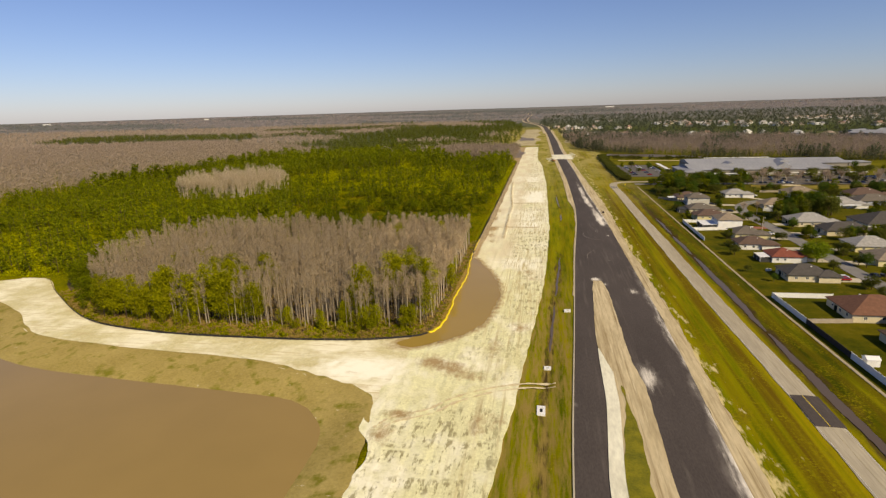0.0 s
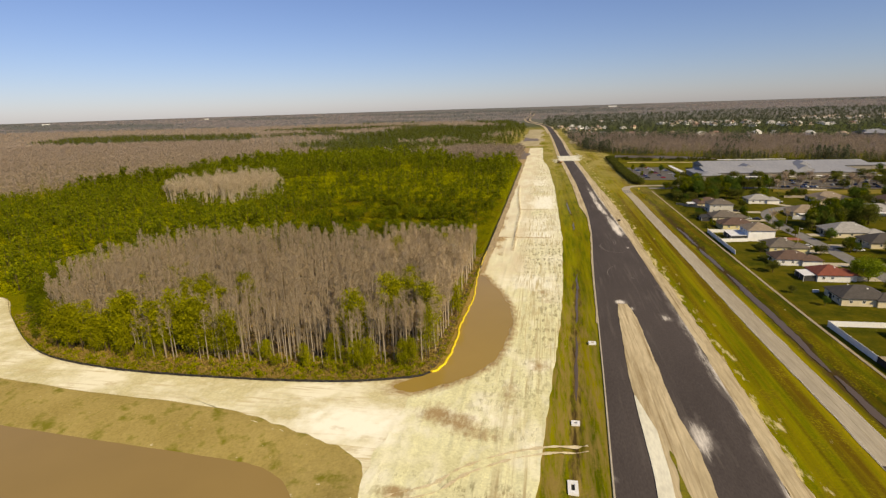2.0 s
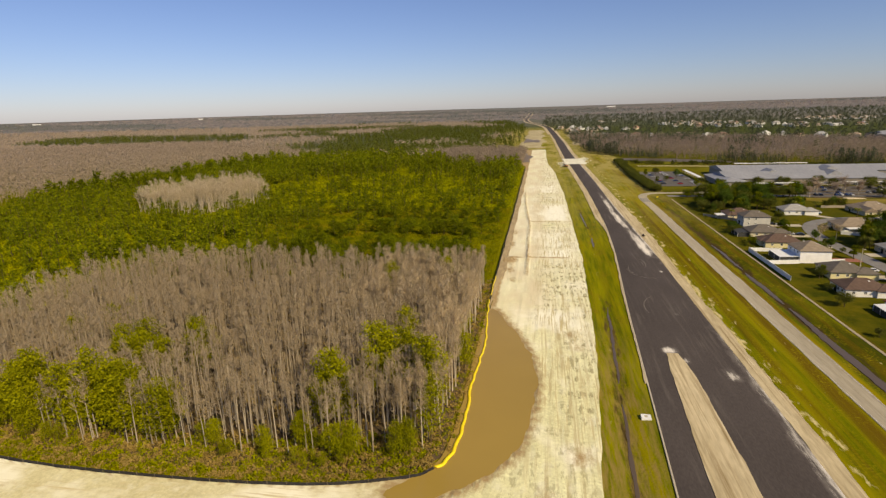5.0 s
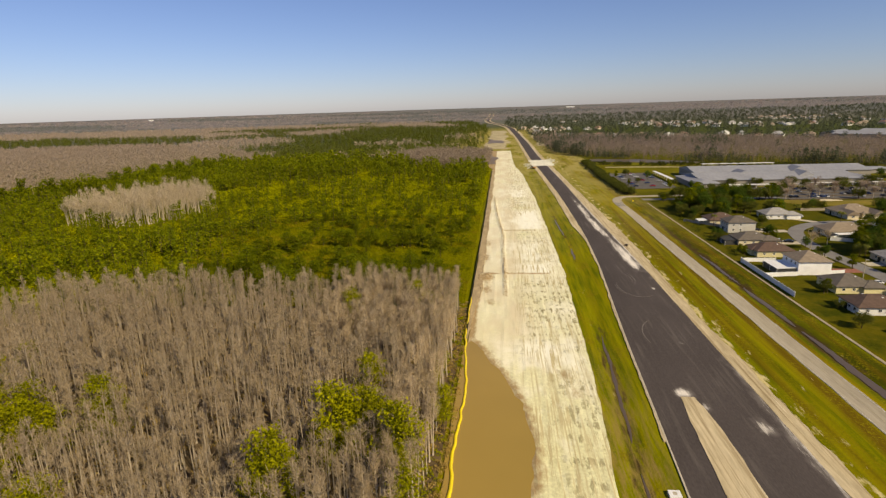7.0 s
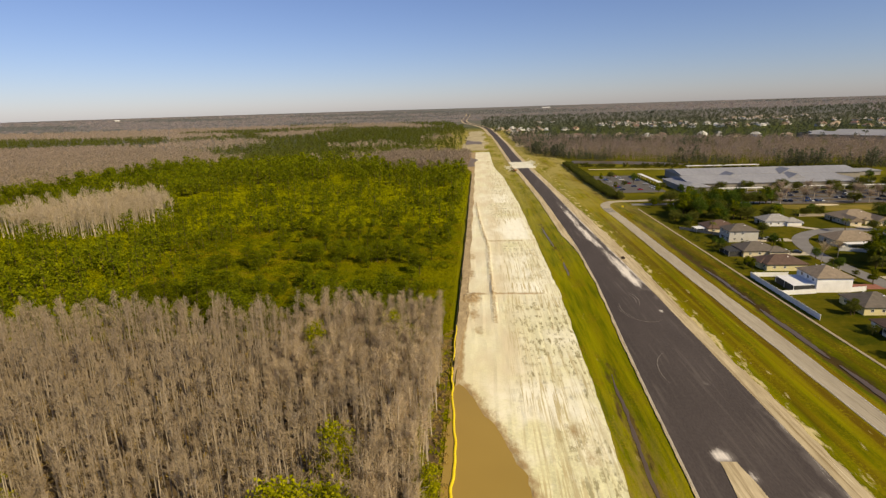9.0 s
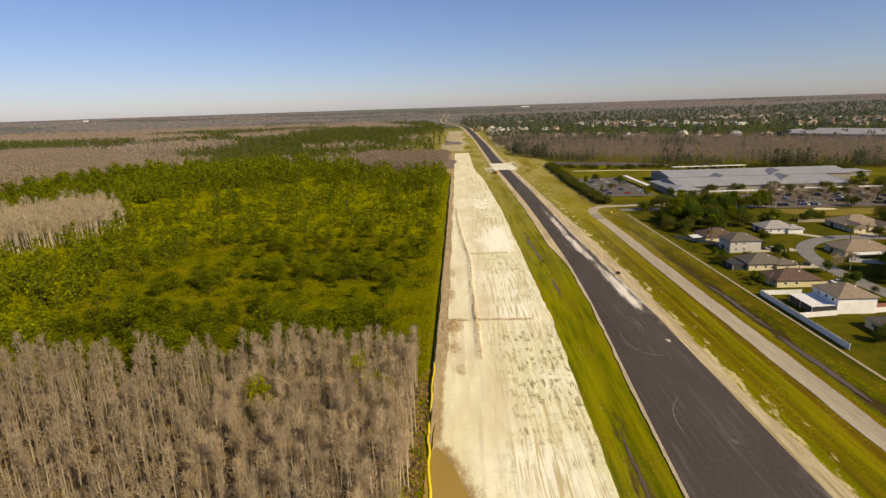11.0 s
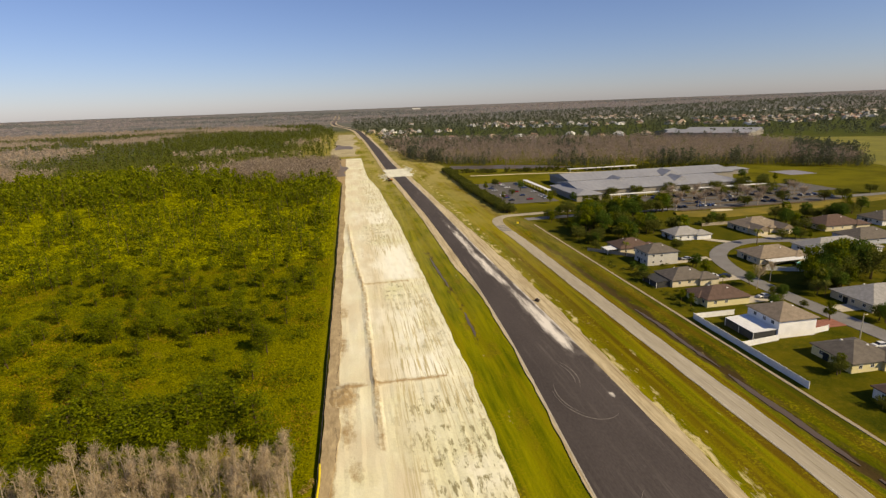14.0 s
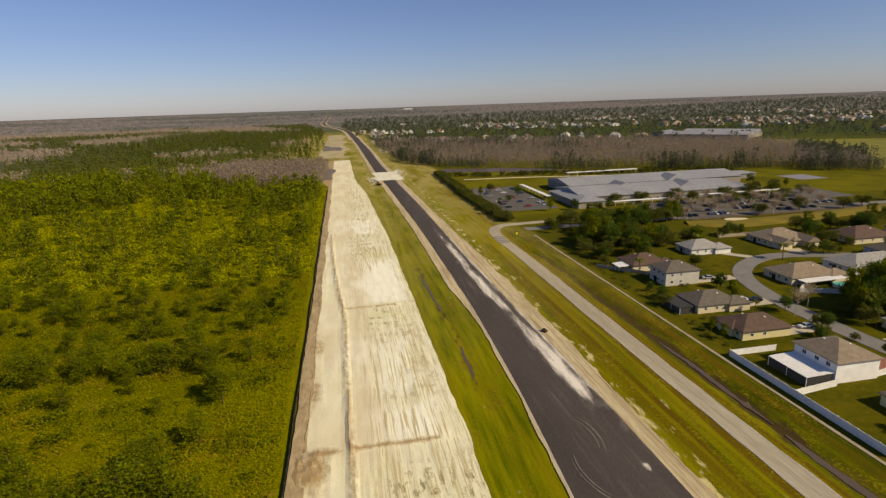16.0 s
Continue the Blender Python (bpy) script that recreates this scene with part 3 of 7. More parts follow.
def sand_level(x, y, w):
    """The graded bed with low windrows, a ridge of spoil and two blade steps."""
    dry = np.where(inside(x, y, PUDDLE_BED), 0.0, 1.0)
    z = height(x, y) + 0.14 + dry * (0.04 + 0.16 * patches(x, y * 0.12, 0.8, 12) + 0.10 * patches(x, y, 0.25, 14))
    z = z + 0.45 * np.exp(-(((x - ridge(y)) / 0.9) ** 2)) * np.clip((y - 288) / 10, 0, 1) * np.clip((525 - y) / 20, 0, 1) * (0.5 + patches(x, y, 0.4, 15))
    z = z + 0.7 * np.exp(-(((x + 29.5) / 3.2) ** 2 + ((y - 314) / 5.0) ** 2)) * (0.3 + 1.4 * patches(x, y, 0.9, 16))
    return z + 0.25 * np.clip((y - 317.6) / 1.5, 0, 1) * np.clip((345 - y) / 25, 0, 1) * (x > -22) + 0.25 * np.clip((y - 401) / 1.5, 0, 1) * np.clip((440 - y) / 40, 0, 1) * (x > -23)


def soil_on_sand(x, y):
    """Brown soil along the fence, on the ridge, round the flood water and at the junction."""
    margin = 1.15 * np.clip((-30.6 - x) / 0.9, 0, 1) * np.clip((y - 236) / 20, 0, 1)
    line = 0.85 * np.exp(-(((x - ridge(y)) / 0.8) ** 2)) * (y > 290) * (y < 525)
    for at, x0, x1 in ((318.6, -22, -2), (402, -22.5, -3.7)):
        line = np.maximum(line, 0.95 * np.exp(-(((y - at) / 1.1) ** 2)) * (x > x0) * (x < x1))
    e = spline(PUDDLE + PUDDLE[:1], 120)
    d = np.sqrt(((x[:, None] - e[None, :, 0]) ** 2 + (y[:, None] - e[None, :, 1]) ** 2).min(1))
    w = np.sqrt(((x[:, None] - wood_line[None, ::2, 0]) ** 2 + (y[:, None] - wood_line[None, ::2, 1]) ** 2).min(1))
    blots = sum(k * np.exp(-(((x - a) / r) ** 2 + ((y - b) / q) ** 2)) for a, b, r, q, k in (
        (-29.5, 313, 3.6, 6, 1.35), (-28.5, 298, 2.0, 6, 0.95), (-30, 345, 1.8, 9, 0.9), (-27, 284, 2.0, 4, 0.8), (-26.5, 319, 3.5, 1.2, 1.1), (-29.5, 372, 1.5, 8, 0.85), (-31, 139, 5, 5, 0.85), (-24, 136, 5, 4, 0.8), (-42, 148, 8, 3, 0.8), (-33, 111, 4, 2.2, 1.0), (-35, 102, 3, 5, 0.85), (-14, 109, 3, 6, 0.75), (-19, 131, 6, 3, 0.7), (-9, 111, 2.5, 4, 0.6), (-6.5, 166, 3.2, 4, 0.8), (-6, 229, 2.4, 4, 0.8), (-4, 219, 2, 4, 0.75), (-14, 150, 4, 8, 0.6)))
    return np.maximum.reduce([margin, line, 0.95 * np.exp(-((d / 2.6) ** 2)), 0.75 * np.exp(-((w / 1.3) ** 2)), blots])


loft("haul_road", wood_line + wob[:220] * 0.5, bank_part + wob[:220] + np.array([0.3, -1.3]), 16, M_HAUL, lift=0.28, label="pale sand haul road curving past the pond", category="dirt road", marks={"soil": soil_on_sand, "pad": pads_on_sand})


def dust_on_road(x, y):
    """White limestone dust dragged onto the right lane from the shoulder."""
    d = road_right(y) - x
    band = np.interp(y, [80, 88, 104, 112, 120, 136, 150, 166, 180, 199, 215, 240, 260, 300, 326, 345, 362, 380, 400, 430, 465, 520, 600, 700], [0.8, 1, 1, 0.7, 0.9, 0.4, 0.8, 1, 0.6, 0.9, 0.5, 0.6, 0.2, 0.1, 0.6, 1, 1, 0.9, 0.7, 1, 0.9, 0.6, 0.7, 0.9])
    edge = band * np.exp(-((d / 1.3) ** 2))
    smear = sum(k * np.exp(-(((d - u) / r) ** 2) - (((y - b) / q) ** 4)) for u, b, r, q, k in (
        (4.3, 350, 2.1, 26, 1.1), (2.2, 338, 2.2, 16, 0.95), (2.0, 362, 2.2, 14, 0.8), (5.0, 418, 2.1, 26, 1.1), (3.0, 410, 2.4, 24, 0.8), (4.5, 462, 1.8, 24, 1.05), (2.5, 470, 2.2, 26, 0.75), (3.6, 384, 2.0, 10, 0.7), (4.0, 505, 1.6, 18, 0.8),
        (1.6, 98, 1.7, 16, 1.05), (1.3, 170, 1.4, 16, 1.0), (1.2, 207, 1.2, 20, 0.9), (1.0, 130, 1.1, 14, 0.85)))
    spots = sum(k * np.exp(-(((x - a) / r) ** 2 + ((y - b) / q) ** 2)) for a, b, r, q, k in ((28, 137, 2.6, 8, 1.1), (21.6, 220.5, 2.6, 2.6, 1.15), (25, 214, 1.5, 2.4, 1.0), (34.5, 206, 2.4, 3.5, 0.9), (30.5, 250, 1.2, 1.4, 0.7), (35.2, 300, 1.0, 1.4, 1.3), (41, 250, 2, 4, 0.8), (8.5, 121, 0.6, 0.5, 1.2), (9.5, 137, 0.5, 0.5, 1.2)))
    return np.maximum.reduce([edge, 0.70 * smear, spots])


strip("sand_corridor", lambda y: sand_left(y) + 5.0 * (patches(y, 0 * y, 0.17, 21) - 0.4) * np.clip((y - 80) / 15, 0, 1) * np.clip((158 - y) / 10, 0, 1), sand_right, -95, 975, 1.5, 40, M_SAND, rough=0.4, seed=11, lift=0.16, label="graded pale sand strip with tyre marks", category="sand", z=sand_level, marks={"soil": soil_on_sand, "pad": pads_on_sand, "dash": dashes_on_sand})
strip("new_road", road_left, road_right, -95, 1450, 1.5, 30, M_ASPHALT, rough=0.12, seed=21, lift=0.25, label="fresh black asphalt road under construction", category="road", crown=0.08, marks={"dust": dust_on_road})
strip("road_edge", lambda y: road_left(y) - 0.32, lambda y: road_left(y) + 0.02, -95, 400, 4, 3, M_CONCRETE, lift=0.27, label="narrow pale concrete road edge", category="kerb")
left_wide = along([(200, 0.6), (380, 1.0), (396, 2.2), (412, 4.2), (1450, 4.2)])
strip("shoulder_left", lambda y: road_left(y) - left_wide(y), lambda y: road_left(y) + 0.1, 200, 1450, 2, 4, M_SHOULDER, rough=0.35, seed=31, lift=0.24, label="pale sandy road shoulder", category="shoulder")
shoulder_wide = along([(-95, 4.2), (280, 3.8), (327, 4.6), (353, 5.8), (419, 6.8), (463, 6.8), (600, 4.6), (1450, 4.2)])
strip("shoulder_right", lambda y: road_right(y) - 0.2, lambda y: road_right(y) + shoulder_wide(y), -95, 1450, 2, 6, M_SHOULDER, rough=0.6, seed=33, lift=0.24, label="beige sandy road shoulder with ruts", category="shoulder")
med_l = along([(-95, 8.5), (94, 13.4), (122, 15.9), (146, 16.4), (162, 16.9), (205, 19.2), (213, 20.0), (218, 20.8)])
med_r = along([(-95, 25), (91, 25.2), (134, 26.5), (142, 25.3), (162, 25.1), (205, 25.3), (213, 24.6), (218, 23.6)])
strip("median", lambda y: med_l(y) + 0.3 * np.clip((154 - y) / 16, 0, 1), med_r, -95, 218.5, 1.5, 8, M_SHOULDER, rough=0.28, seed=41, lift=0.42, label="sandy unfinished road median", category="median")
strip("median_sand", med_l, lambda y: med_l(y) + 0.15 + 2.9 * np.clip((154 - y) / 16, 0, 1), -95, 153, 1.5, 4, M_WHITESAND, rough=0.05, seed=43, lift=0.46, label="white sand along the median edge", category="sand")
old_line = spline([(63, -95), (62.9, 60), (62.8, 130), (61.5, 200), (61, 300), (60.6, 384), (60.8, 450), (60.2, 486), (62.5, 506), (70, 516.3), (84, 518), (118, 520)], 260)
tang = np.gradient(old_line, axis=0)
tang /= np.linalg.norm(tang, axis=1)[:, None]
perp = np.stack([-tang[:, 1], tang[:, 0]], 1)
rag = [wobble(np.arange(260), 0.5, 0.35, 91)[:, None], wobble(np.arange(260), 0.5, 0.35, 92)[:, None]]
loft("old_road", old_line + perp * (3.1 + rag[0]), old_line - perp * (3.1 + rag[1]), 7, M_OLDROAD, lift=0.1, label="old pale two-lane road, worn and sun-bleached", category="road", crown=0.05)
path_slide = along([(-95, 5), (60, 4), (145, 2.0), (180, 0.9), (205, 0.3), (235, 0), (490, 0)])
strip("footpath", lambda y: 79.45 + path_slide(y), lambda y: 80.35 + path_slide(y), -95, 488, 3, 3, M_PATH, rough=0.08, lift=0.12, label="narrow pale concrete footpath along the back fences", category="footpath")
street_line = spline([(127.5, -95), (127.3, 200), (127.5, 300), (126, 350), (128, 378), (136, 400), (152, 414), (172, 418), (205, 408), (250, 400), (330, 410)], 200)
tg = np.gradient(street_line, axis=0)
tg /= np.linalg.norm(tg, axis=1)[:, None]
pp = np.stack([-tg[:, 1], tg[:, 0]], 1)
loft("street", street_line + pp * 3.6, street_line - pp * 3.6, 5, M_STREET, lift=0.14, label="grey residential street with a bend", category="street")
pool("puddle", PUDDLE, 0.33, M_PUDDLE, "brown muddy flood water on the sand", n=160, ragged=1.3)

M_DRYFLAT = surface("dry_flat", (0.26, 0.215, 0.085), (0.52, 0.44, 0.27), 0.025, 0.25, 0.95, 0.3)
strip("sand_pad", lambda y: 42 + 4 * np.sin(y / 60), lambda y: 62 + 6 * np.sin(y / 45), 1070, 1420, 6, 5, M_DRYFLAT, rough=5, seed=56, lift=0.2, label="pale cleared pad beside the new road", category="soil")
# far bends of the new road, sand pads and flood water beyond the corridor
far_line = spline([(13, 1445), (10, 1552), (-1, 1913), (-33, 2217), (-76, 2496), (-94, 2775), (-86, 3200), (-89, 3622)], 200)
loft("far_road", far_line + np.array([-7, 0]), far_line + np.array([7, 0]), 4, M_ASPHALT, lift=0.6, label="distant bends of the new asphalt road", category="road")
loft("far_shoulder", far_line + np.array([7, 0]), far_line + np.array([14, 0]), 3, M_SHOULDER, lift=0.5, label="pale sand beside the distant road", category="shoulder")
loft("far_shoulder", far_line + np.array([-15, 0]), far_line + np.array([-7, 0]), 3, M_SHOULDER, lift=0.5, label="pale sand beside the distant road", category="shoulder")
strip("mud_flat", lambda y: -53 + 3 * np.cos(y / 40), lambda y: -13 - 4 * np.sin(y / 33), 1015, 1700, 6, 5, M_DRYFLAT, rough=5, seed=55, lift=0.2, label="sandy cleared flat beside the road", category="soil")
pool("puddle", [(-51, 1150), (-36, 1165), (-20, 1160), (-24, 1240), (-38, 1250), (-49, 1290)], 0.5, M_MUDWATER, "dark flood water on the cleared flat", ragged=4)
pool("puddle", [(-41, 768), (-31, 777), (-33, 810), (-27, 850), (-36, 880), (-38, 910), (-46, 915), (-45, 840)], 0.46, M_MUDWATER, "dark flood water at the end of the sand strip", ragged=3)
strip("crossing_pad", lambda y: 11 + 0.0 * y, lambda y: 37 + 0.0 * y, 744, 812, 2, 8, M_WHITESAND, rough=3, seed=57, lift=0.42, label="pale limestone crossing over the new road", category="crossing")


M_VERGE = surface("verge_grass", (0.075, 0.085, 0.003), (0.22, 0.19, 0.006), 0.3, 2.0, 0.95, 0.6)
strip("median_grass", lambda y: med_l(y) + 3.0 + 1.6 * np.clip((y - 108) / 24, 0, 1), lambda y: med_r(y) - 4.0 - 1.6 * np.clip((y - 108) / 24, 0, 1), -95, 131, 1.5, 4, M_VERGE, rough=0.7, seed=47, lift=0.455, label="strip of rough grass in the median", category="grass")
M_TRACK = surface("pressed_sand", (0.52, 0.42, 0.24), (0.70, 0.61, 0.40), 0.6, 3, 0.95, 0.3)
for i, path in enumerate(([(-37.5, 104.4), (-34.2, 109.6), (-26.6, 113.8), (-21.4, 119.8), (-13.1, 125.5), (-4.2, 129), (4, 131)], [(-36, 102.6), (-33, 107.6), (-25.4, 111.9), (-20.2, 117.9), (-12, 123.6), (-3.6, 127), (4, 129)])):
    e = spline(path, 90)
    t_ = np.gradient(e, axis=0)
    t_ /= np.linalg.norm(t_, axis=1)[:, None]
    q_ = np.stack([-t_[:, 1], t_[:, 0]], 1) * np.clip(0.24 + 0.60 * wobble(np.arange(90), 0.35, 1, i), 0.005, 1)[:, None]
    loft("tyre_track", e + q_, e - q_, 2, M_TRACK, lift=0.40 + 0.012 * i, label="brown tyre track pressed into the sand", category="track", skirt=0.02)
M_MARK = surface("tyre_scuff", (0.09, 0.078, 0.068), (0.24, 0.21, 0.18), 0.7, 4, 0.9, 0.1)
for cx, cy, r, a0, a1 in ((29.3, 302.5, 7.6, 165, 300), (29.3, 302.5, 6.9, 150, 235), (24.0, 312, 6.8, -40, 45), (23.4, 312, 6.3, -30, 40), (11, 122, 8, -60, 40), (30, 255, 9, 120, 200)):
    a = np.radians(np.linspace(a0, a1, 40))
    taper = 0.14 * np.sin(np.linspace(0.1, 3.04, 40))
    e = np.stack([cx + r * np.cos(a), cy + 1.6 * r * np.sin(a)], 1)
    n_ = np.stack([np.cos(a), np.sin(a)], 1) * taper[:, None]
    loft("tyre_mark", e + n_, e - n_, 2, M_MARK, lift=0.37, label="pale curved tyre mark on the asphalt", category="tyre mark", skirt=0.02)

# ---- vegetation ----
class Soup:
    """Collects loose triangles for one template; each piece is an island."""

    def __init__(self):
        self.v, self.f, self.m, self.n = [], [], [], 0

    def add(self, v, f, m):
        self.v.append(np.asarray(v, float))
        self.f.append(np.asarray(f, int) + self.n)
        self.m.append(np.full(len(f), m))
        self.n += len(v)

    def twig(self, p, q, r, m):
        p, q = np.asarray(p, float), np.asarray(q, float)
        d = (q - p) / (np.linalg.norm(q - p) + 1e-9)
        s = np.cross(d, (0.3, 0.1, 0.95) if abs(d[2]) < 0.9 else (1, 0, 0))
        s /= np.linalg.norm(s)
        u = np.cross(d, s)
        ring = [p + r * (math.cos(a) * s + math.sin(a) * u) for a in (0, 2.094, 4.189)]
        self.add(ring + [q], [(0, 1, 3), (1, 2, 3), (2, 0, 3)], m)

    def tube(self, line, radii, sides, m):
        line = np.asarray(line, float)
        a = np.arange(sides) * 2 * math.pi / sides
        v = np.concatenate([np.stack([p[0] + r * np.cos(a), p[1] + r * np.sin(a), np.full(sides, p[2])], 1) for p, r in zip(line, radii)])
        f = []
        for i in range(len(line) - 1):
            for j in range(sides):
                k = (j + 1) % sides
                A, B, C, D = i * sides + j, i * sides + k, (i + 1) * sides + k, (i + 1) * sides + j
                f += [(A, B, C), (A, C, D)]
        self.add(v, f, m)

    def leaf(self, c, size, g, m, up=0.5):
        """A bent two-triangle leaf or tuft."""
        w = np.array([g.normal() * 0.75, g.normal() * 0.75 - 0.15, 0.4 + up])
        d = np.cross(w, g.normal(size=3))
        d /= np.linalg.norm(d)
        s = np.cross(d, w)
        s /= np.linalg.norm(s)
        c = np.asarray(c, float)
        self.add([c - s * size * 0.45, c + d * size * 0.5 - s * size * 0.1, c + s * size * 0.45, c - d * size * 0.45 + np.cross(d, s) * size * 0.2], [(0, 1, 2), (0, 2, 3)], m)

    def cloud(self, c, size, g, m, up=0.6, slim=0.8):
        """Many small leaves or needle tufts, one triangle each, mostly facing upward."""
        c = np.asarray(c, float)
        k = len(c)
        w = g.normal(0, 0.75, (k, 3)) + np.array([0, -0.1, up])
        d = np.cross(w, g.normal(size=(k, 3)))
        d /= np.linalg.norm(d, axis=1)[:, None] + 1e-9
        t = np.cross(d, w)
        t /= np.linalg.norm(t, axis=1)[:, None] + 1e-9
        z = (np.ones(k) * size)[:, None]
        self.add(np.stack([c - d * z * 0.5 - t * z * slim * 0.5, c - d * z * 0.4 + t * z * slim * 0.5, c + d * z * 0.6], 1).reshape(-1, 3), np.arange(3 * k).reshape(-1, 3), m)

    def blades(self, c, size, g, m, slim=0.08, lean=0.45):
        """Many thin upright sprays of twigs, one triangle each."""
        c = np.asarray(c, float)
        k = len(c)
        d = g.normal(0, lean, (k, 3)) + np.array([0, 0, 1.0])
        d /= np.linalg.norm(d, axis=1)[:, None]
        t = np.cross(d, g.normal(size=(k, 3)))
        t /= np.linalg.norm(t, axis=1)[:, None] + 1e-9
        z = (np.ones(k) * size)[:, None]
        self.add(np.stack([c - t * z * slim * 0.5, c + t * z * slim * 0.5, c + d * z], 1).reshape(-1, 3), np.arange(3 * k).reshape(-1, 3), m)

    def done(self):
        return np.concatenate(self.v), np.concatenate(self.f), np.concatenate(self.m)


def bare_tree_shape(seed, tall=16.0, branches=34, sub=3, wide=2.1, thick=1.0):
    g, s = np.random.default_rng(seed), Soup()
    bend = g.normal(0, 0.25, 2)
    at = lambda h: np.array([bend[0] * (h / tall) ** 2 * 2, bend[1] * (h / tall) ** 2 * 2, h])
    s.tube([at(0), at(0.05 * tall), at(0.45 * tall), at(0.8 * tall), at(tall)], [0.27, 0.15, 0.118, 0.07, 0.02], 5, 0)
    tips, longs = [], []
    for i in range(branches):
        u = g.uniform(0.08, 1.0) ** 0.6
        h = tall * (0.42 + 0.54 * u)
        reach = wide * (0.75 + 0.5 * u - 0.85 * u**3) * g.uniform(0.45, 1.1)
        a = g.uniform(0, 6.283)
        p = at(h)
        q = p + np.array([math.cos(a) * reach, math.sin(a) * reach, reach * g.uniform(0.35, 1.1)])
        s.twig(p, q, 0.062 * thick, 1)
        for _ in range(sub + 2):
            tips.append(p + (q - p) * g.uniform(0.25, 1.0) + g.normal(0, 0.12, 3))
            longs.append(g.uniform(0.6, 1.5))
    s.blades(tips, np.array(longs), g, 1, 0.078 * thick, 0.62)
    return s.done()


def pine_shape(seed, tall=13.0, clumps=16, tufts=22, wide=2.0, low=0.42, size=0.75):
    g, s = np.random.default_rng(seed), Soup()
    lean = g.normal(0, 0.35, 2)
    at = lambda h: np.array([lean[0] * h / tall, lean[1] * h / tall, h])
    s.tube([at(0), at(tall * 0.5), at(tall * 0.98)], [0.2, 0.13, 0.03], 5, 0)
    for i in range(clumps):
        u = (i + g.uniform(0, 1)) / clumps
        h = tall * (low + (1 - low) * u)
        reach = wide * math.sin(math.pi * (0.16 + 0.74 * u)) ** 0.7 * g.uniform(0.2, 1.0)
        a = g.uniform(0, 6.283)
        c = at(h) + np.array([math.cos(a) * reach, math.sin(a) * reach, 0])
        s.twig(at(h - reach * 0.4), c, 0.06, 0)
        spread_ = np.array([0.7, 0.7, 0.5]) * (0.75 + 0.5 * (1 - u)) * wide / 2.4
        s.cloud(c + g.normal(0, 1, (tufts, 3)) * spread_, size * g.uniform(0.6, 1.2, tufts), g, 1, 0.5)
    return s.done()


def round_tree_shape(seed, tall=9.5, wide=4.4, blobs=36, leaves=95, size=0.42):
    g, s = np.random.default_rng(seed), Soup()
    s.tube([(0, 0, 0), (0.1, 0, tall * 0.25), (0.15, 0.1, tall * 0.5)], [0.34, 0.25, 0.14], 6, 0)
    for i in range(blobs):
        a, r = g.uniform(0, 6.283), wide * math.sqrt(g.uniform(0, 0.8))
        top = math.sqrt(max(0.05, 1 - (r / (wide * 1.12)) ** 2))
        h = tall * (0.30 + 0.62 * top * g.uniform(0.05, 1.0))
        c = np.array([math.cos(a) * r, math.sin(a) * r, h])
        s.twig((0.1, 0, tall * 0.3), c, 0.08, 0)
        d = g.normal(size=(leaves, 3)) * np.array([0.5, 0.5, 0.36]) * wide * g.uniform(0.26, 0.44)
        s.cloud(c + d, size * g.uniform(0.6, 1.25, leaves), g, 1, 0.6)
    return s.done()


def shrub_shape(seed, tall=1.6, wide=1.3, leaves=40, size=0.5):
    """A rounded mound of leaves."""
    g, s = np.random.default_rng(seed), Soup()
    a, r = g.uniform(0, 6.283, leaves), wide * np.sqrt(g.uniform(0, 1, leaves)) * g.uniform(0.8, 1.1, leaves)
    dome = np.sqrt(np.clip(1 - (r / wide) ** 2, 0.03, 1))
    s.cloud(np.stack([np.cos(a) * r, np.sin(a) * r, tall * dome * g.uniform(0.45, 1.0, leaves)], 1), size * g.uniform(0.6, 1.2, leaves), g, 0, 0.7)
    return s.done()


def palm_shape(seed, tall=6.0):
    g, s = np.random.default_rng(seed), Soup()
    s.tube([(0, 0, 0), (0.1, 0.05, tall * 0.5), (0.15, 0.1, tall)], [0.22, 0.16, 0.15], 6, 0)
    for i in range(20):
        a, rise = i * 2.4, g.uniform(-0.1, 0.9)
        d = np.array([math.cos(a), math.sin(a), 0])
        n = np.array([-d[1], d[0], 0])
        p = np.array([0.15, 0.1, tall])
        mid = p + d * 1.3 + np.array([0, 0, rise])
        tip = p + d * 2.5 + np.array([0, 0, rise - 1.1])
        s.add([p, mid - n * 0.35, mid + n * 0.35, tip, mid + np.array([0, 0, 0.15])], [(0, 1, 4), (0, 4, 2), (1, 3, 4), (4, 3, 2)], 1)
    return s.done()


def part(name, me, parent, label="", m=None):
    ob = new(name, me)
    ob.parent = parent
    if m is not None:
        ob.matrix_basis = m
    if label:
        ob["label"] = label
    return ob


def plant_thing(name, shape, mats, names=("trunk", "crown")):
    """An Empty at the foot with a trunk and a crown under it."""
    v, f, m = shape
    root = new(name)
    root.empty_display_size = 0.3
    for i, (nm, mat) in enumerate(zip(names, mats)):
        g = f[m == i]
        used, back = np.unique(g, return_inverse=True)
        part(nm, mesh_of(nm, v[used], back.reshape(-1, 3), [mat]), root)
    return root


